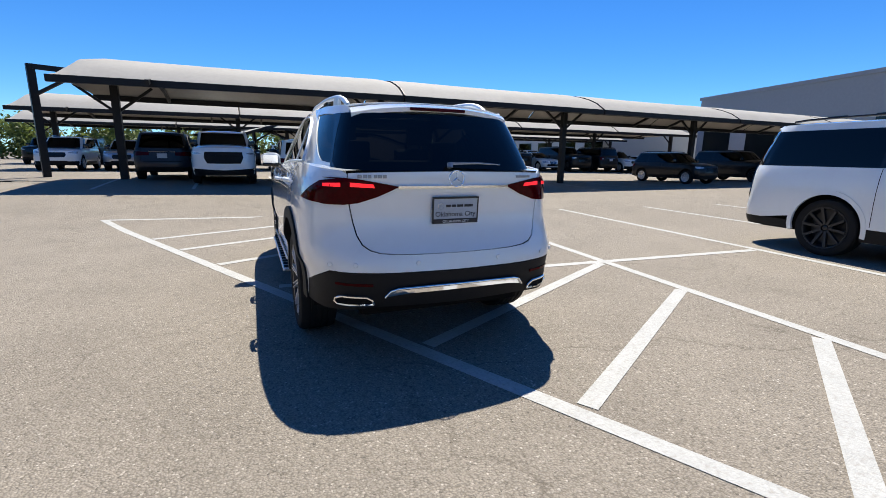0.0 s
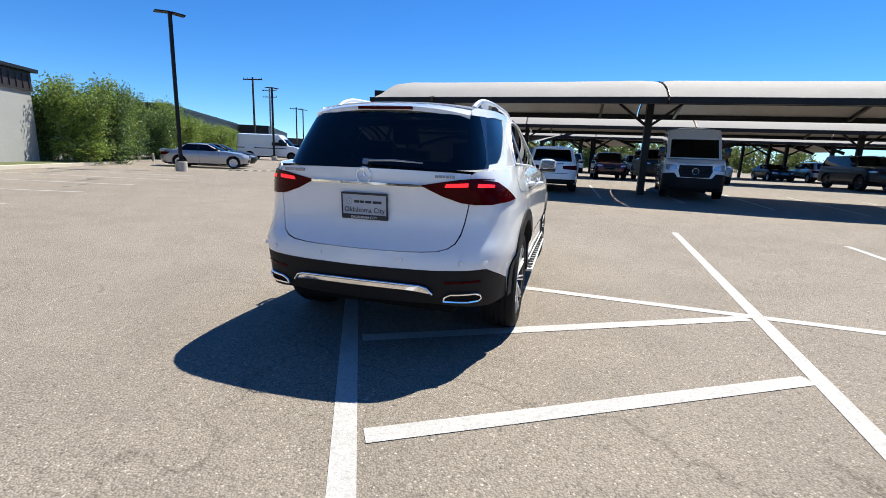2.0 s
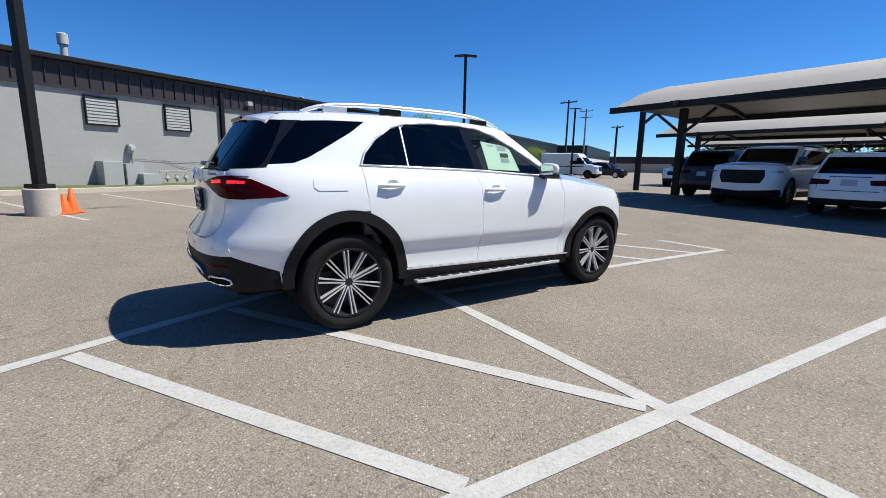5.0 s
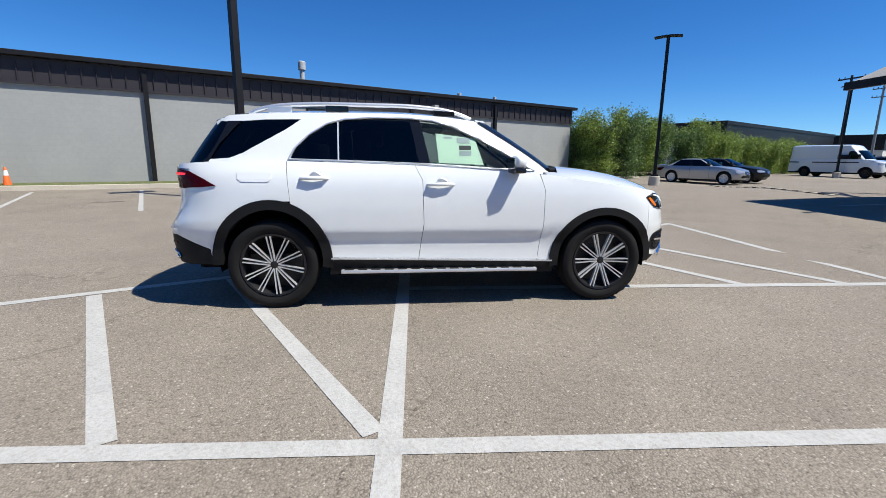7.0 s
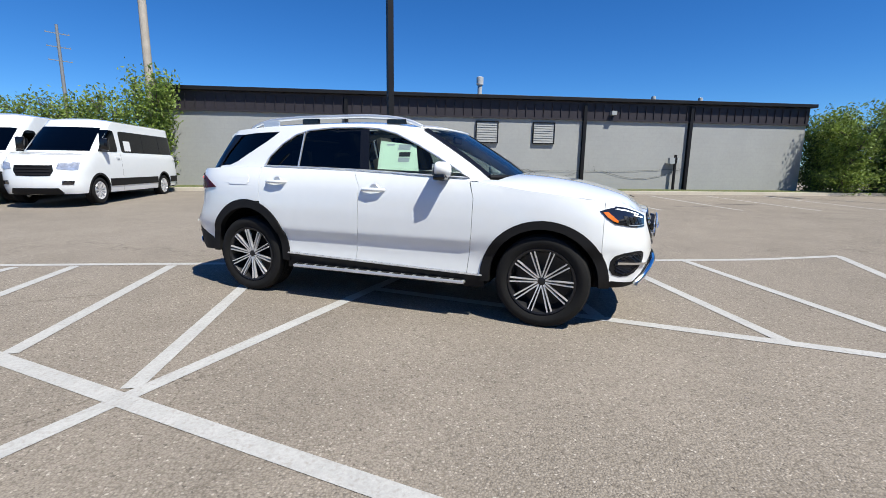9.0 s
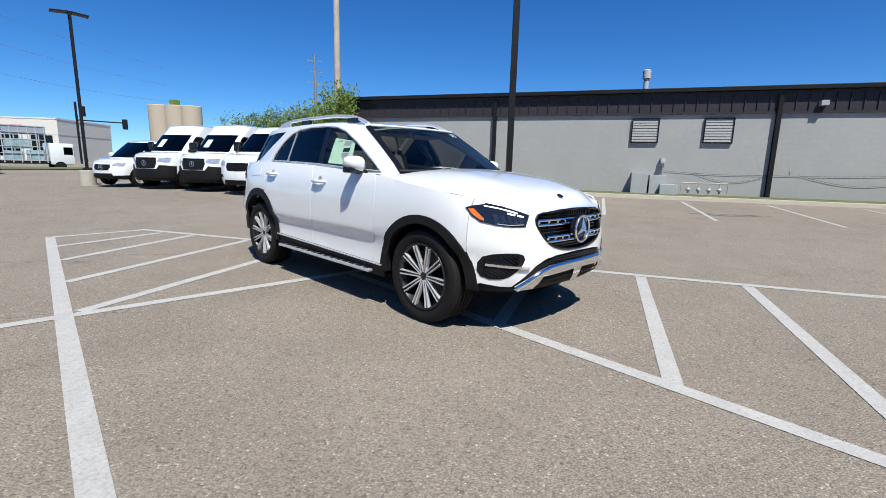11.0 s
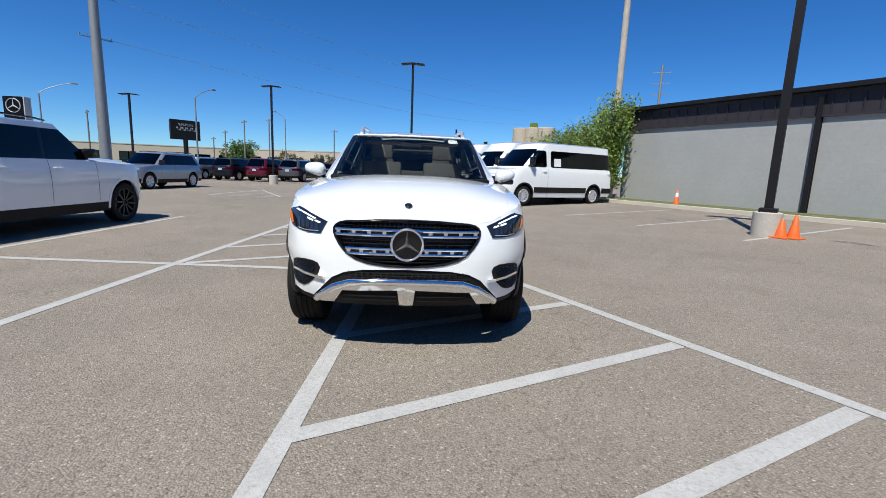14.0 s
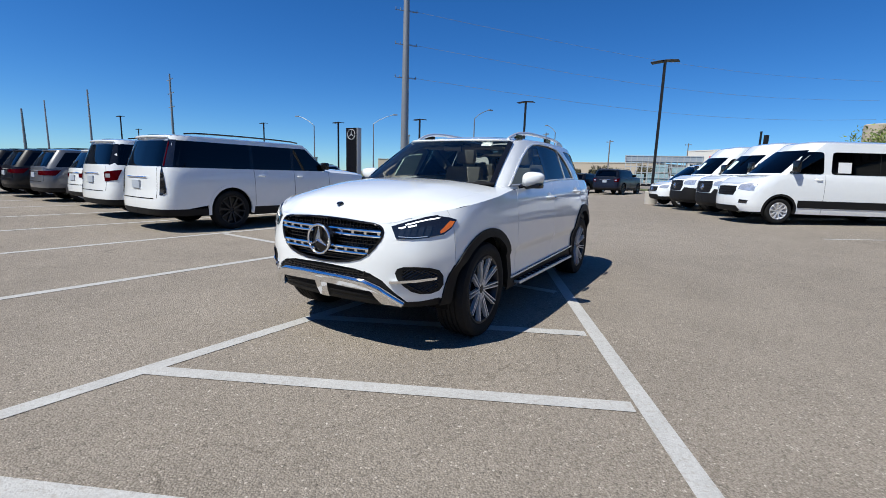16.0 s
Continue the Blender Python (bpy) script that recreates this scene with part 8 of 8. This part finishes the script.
# arched shade frames beyond the second row
def arched_shade(x, y, turn, width, h, rise, depth):
    t = empty("arched_canopy", pose(x, y, gz(x, y), 0, 0, turn), "arched tan fabric shade on black steel ribs", "canopy", "arched canopies")
    n = 12
    prof = [(-width / 2 + width * k / n, h + rise * math.sin(math.pi * k / n)) for k in range(n + 1)]
    verts = [(a, b, z + 0.1) for b in (0, depth) for a, z in prof]
    faces = [(k, k + 1, n + 2 + k, n + 1 + k) for k in range(n)]
    mesh_ob("fabric_panel", verts, faces, M["fabric"], t, smooth=40)
    for b in (0, depth * 0.5, depth):
        bm = bmesh.new()
        for (a0, z0), (a1, z1) in zip(prof, prof[1:]):
            beam(bm, (a0, b, z0), (a1, b, z1), 0.14, 0.22)
        part("rib_beam", bm, M["black_steel"], t)
    for b in (0.3, depth - 0.3):
        for a in (-0.7, 0.7):
            bm = bmesh.new()
            beam(bm, (a, b, -0.1), (a, b, h + rise), 0.22, 0.22, (1, 0, 0))
            part("post", bm, M["black_steel"], t)
        for sg in (-1, 1):
            bm = bmesh.new()
            beam(bm, (sg * 0.7, b, h - 0.4), (sg * 2.9, b, h + rise * 0.75), 0.12, 0.12)
            part("strut", bm, M["black_steel"], t)


arched_shade(23.8, 36.0, 10, 10.2, 2.45, 1.0, 7.0)
arched_shade(38.5, 31.0, -14, 10.2, 2.45, 1.0, 7.0)


# ---- far buildings ----
def far_block(name, x, y, turn, lx, ly, h, wall, label, band=None, windows=0, z0=0.0):
    t = empty(name, pose(x, y, z0, 0, 0, turn), label, "building", "far buildings")
    bm = bmesh.new()
    box(bm, (-lx / 2, -ly / 2, -1), (lx / 2, ly / 2, h))
    part("wall", bm, M[wall], t)
    bm = bmesh.new()
    box(bm, (-lx / 2 - 0.15, -ly / 2 - 0.15, h), (lx / 2 + 0.15, ly / 2 + 0.15, h + 0.35))
    part("roof", bm, M[band or wall], t)
    if band:
        bm = bmesh.new()
        box(bm, (-lx / 2 - 0.06, -ly / 2 - 0.06, h * 0.64), (lx / 2 + 0.06, ly / 2 + 0.06, h))
        part("fascia", bm, M[band], t)
    for k in range(windows):
        for sg in (-1, 1):
            bm = bmesh.new()
            u = -ly / 2 + ly * (k + 0.5) / windows
            box(bm, (sg * lx / 2 - 0.06, u - ly / windows * 0.32, h * 0.12), (sg * lx / 2 + 0.06, u + ly / windows * 0.32, h * 0.62))
            w = part("window", bm, M["privacy"], t)
    return t


far_block("warehouse", -24.0, 66.0, 3, 16, 34, 5.1, "cream_wall", "long pale warehouse with dark metal fascia beyond the shrubs", "black_steel")
far_block("warehouse", -22.0, 108.0, 3, 16, 36, 5.3, "cream_wall", "second long pale warehouse with dark fascia", "black_steel")
far_block("showroom", 67.8, -10.8, 141, 30, 40, 8.65, "grey_wall", "large grey panelled dealership building", None, 6)
far_block("workshop", 74.0, 30.0, -24, 20, 26, 5.5, "louvre", "low pale workshop with roller doors beyond the canopies", None, 5)
store = far_block("store", -76.5, -142.0, 24.5, 22, 23.6, 10.6, "cream_wall", "white flat-roofed shop with a red sign", "cream_wall", 3)
for k, (u0, u1) in enumerate(((-3.3, -1.8), (-1.5, 0.0), (0.4, 1.9), (2.2, 3.7))):
    bm = bmesh.new()
    box(bm, (11.05, u0, 7.9), (11.3, u1, 9.0))
    part("sign_block", bm, M["sign_red"], store)
far_block("shopping_mall", -50, -245, 50, 40, 90, 8.4, "tan_wall", "long low tan shopping building on the horizon", None, 8)
far_block("shopping_mall", 20, -260, 80, 40, 80, 8.0, "tan_wall", "long low tan shopping building on the horizon", None, 8)
far_block("shop_row", 120, -190, 60, 30, 90, 6.0, "cream_wall", "pale low shops on the horizon", None, 8)
far_block("houses", -3, 150, 0, 30, 14, 4.5, "tan_wall", "tan houses at the end of the drive", "dark_metal", 3)
silo = empty("grain_silo", pose(-109.5, -130, 0), "three joined beige concrete silos with a green head house", "silo")
for k in range(3):
    bm = bmesh.new()
    lathe(bm, [(3.2, -1), (3.2, 18.6), (3.0, 18.8), (0, 18.9)], 28, pose(-2.15 * (k - 1), 4.6 * (k - 1), 0))
    part("drum", bm, M["tan_wall"], silo, "", 40)
bm = bmesh.new()
box(bm, (-1.1, -1.1, 18.8), (1.1, 1.1, 20.6), 0.05)
part("head_house", bm, M["leaf_young"], silo)
tl = empty("traffic_signal", pose(-40.4, -71.6, 0, 0, 0, 20.5), "black traffic signal on a long mast arm", "traffic signal")
bm = bmesh.new()
tube(bm, [(0, 0, 0), (0, 0, 9.6)], 0.16, 8)
tube(bm, [(0, 0, 6.9), (0, 7.4, 6.6)], 0.09, 8)
part("mast", bm, M["black_steel"], tl, "", 50)
for y, z in ((7.2, 6.4), (1.0, 8.2)):
    bm = bmesh.new()
    box(bm, (-0.25, y - 0.28, z - 0.75), (0.25, y + 0.28, z + 0.75), 0.05)
    part("signal_head", bm, M["black_steel"], tl)
bb = empty("billboard", pose(6.5, -79, 0, 0, 0, 25), "black billboard with pale unreadable lettering on a post", "billboard")
bm = bmesh.new()
tube(bm, [(0, 0, 0), (0, 0, 5.0)], 0.35, 10)
part("post", bm, M["black_steel"], bb, "", 50)
bm = bmesh.new()
box(bm, (-2.3, -0.25, 4.8), (2.3, 0.25, 7.9), 0.03)
part("panel", bm, M["black_steel"], bb)
bm = bmesh.new()
for x0, z, n, step, hh in ((-1.2, 7.15, 8, 0.30, 0.19), (-1.55, 6.5, 8, 0.39, 0.29)):
    for k in range(n):
        box(bm, (x0 + step * k, 0.255, z - hh), (x0 + step * k + 0.07, 0.27, z + hh))
        box(bm, (x0 + step * k + 0.09, 0.255, z + hh * (0.1 if k % 2 else -0.9)), (x0 + step * (k + 0.72), 0.27, z + hh * (0.8 if k % 2 else -0.4)))
part("lettering_bar", bm, M["louvre"], bb)
sg = empty("brand_sign", pose(16.7, -34.4, 0, 0, 0, 65), "tall dark pylon sign with a pale ring emblem", "sign")
bm = bmesh.new()
box(bm, (-0.28, -0.65, 0), (0.28, 0.65, 5.2), 0.02)
part("pylon", bm, M["gloss_black"], sg)
bm = bmesh.new()
n = 28
tube(bm, [(0.30, 0.45 * math.cos(k * 2 * math.pi / n), 4.6 + 0.45 * math.sin(k * 2 * math.pi / n)) for k in range(n + 1)], 0.03, 6, False)
for k in range(3):
    a = radians(90 + 120 * k)
    tube(bm, [(0.30, 0, 4.6), (0.30, 0.44 * math.cos(a), 4.6 + 0.44 * math.sin(a))], [0.05, 0.012], 6)
part("emblem", bm, M["louvre"], sg)
bm = bmesh.new()
box(bm, (-0.29, 0.65, 0), (0.29, 0.71, 5.2))
part("edge", bm, M["louvre"], sg)

# glass-rack lorry beyond the south row
lor = empty("glass_lorry", pose(-14.9, -44.4, 0, 0, 0, 163), "white cab lorry with steel racks carrying glass sheets", "lorry")
bm = bmesh.new()
box(bm, (4.2, -1.05, 0.55), (6.0, 1.05, 2.5), 0.15)
part("cab", bm, M["white"], lor, "white cab", 50)
bm = bmesh.new()
box(bm, (5.2, -1.07, 1.45), (5.9, 1.07, 2.15), 0.05)
box(bm, (5.98, -0.9, 1.4), (6.03, 0.9, 2.2), 0.01)
part("cab_window", bm, M["privacy"], lor)
bm = bmesh.new()
box(bm, (-3.6, -1.0, 0.6), (4.2, 1.0, 0.85), 0.03)
part("bed", bm, M["plastic"], lor)
for sg2 in (1, -1):
    bm = bmesh.new()
    for k in range(14):
        x = -3.5 + 0.576 * k
        beam(bm, (x, sg2 * 1.0, 0.7), (x, sg2 * 0.85, 3.9), 0.07, 0.07)
    for z in (0.9, 1.5, 2.1, 2.7, 3.3, 3.85):
        beam(bm, (-3.55, sg2 * (1.02 - 0.045 * (z - 0.7)), z), (4.05, sg2 * (1.02 - 0.045 * (z - 0.7)), z), 0.05, 0.05)
    part("rack", bm, M["louvre"], lor, "pale steel rack")
M["sheet_glass"] = mat("pale_blue_green_sheet_glass", (0.30, 0.42, 0.45), 0.12, var=0.35, scale=1.2)
M["rack_board"] = mat("blue_grey_rack_board", (0.30, 0.34, 0.39), 0.6, var=0.08, scale=1)
for x0, x1, z0, z1 in ((-3.2, -1.5, 0.95, 1.9), (-1.3, 0.9, 0.95, 2.0), (1.1, 2.4, 0.95, 1.7), (-0.6, 0.8, 2.15, 2.95), (1.2, 3.0, 1.9, 2.75), (2.6, 3.8, 0.95, 1.8)):
    bm = bmesh.new()
    box(bm, (x0, -0.93, z0), (x1, -0.90, z1), 0.004)
    part("glass_sheet", bm, M["sheet_glass"], lor, "pale blue-green glass sheet")
bm = bmesh.new()
box(bm, (-3.6, -0.86, 3.15), (4.1, -0.80, 3.9), 0.01)
part("header_board", bm, M["rack_board"], lor, "blue-grey board along the rack's top")
for x in (-2.4, 4.9):
    for y in (0.95, -0.95):
        bm = bmesh.new()
        lathe(bm, [(0.0, 0.12), (0.25, 0.12), (0.4, 0.1), (0.42, -0.1), (0, -0.12)], 20, pose(x, y, 0.42, -90, 0, 0))
        part("wheel", bm, M["rubber"], lor, "", 40)
# grass strips beyond the paving
for nm, x0, y0, x1, y1, dz in (("grass_strip", -60, -40, -9.5, -33.5, 0.02), ("grass_strip", -12.5, 53, -9.0, 130, 0.42), ("grass_strip", -200, -260, 120, -58, 0.03)):
    verts = [(x0, y0, dz), (x1, y0, dz), (x1, y1, dz), (x0, y1, dz)]
    if x0 == -60:
        verts = [(x, y, gz(x, y) + 0.06) for x, y in ((-60, -42), (-10, -42), (-10, -34), (-60, -34))]
    o = mesh_ob(nm, verts, [(0, 1, 2, 3)], M["grass"])
    tagged(o, "patchy grass strip beyond the paving", "grass", kind="structure")
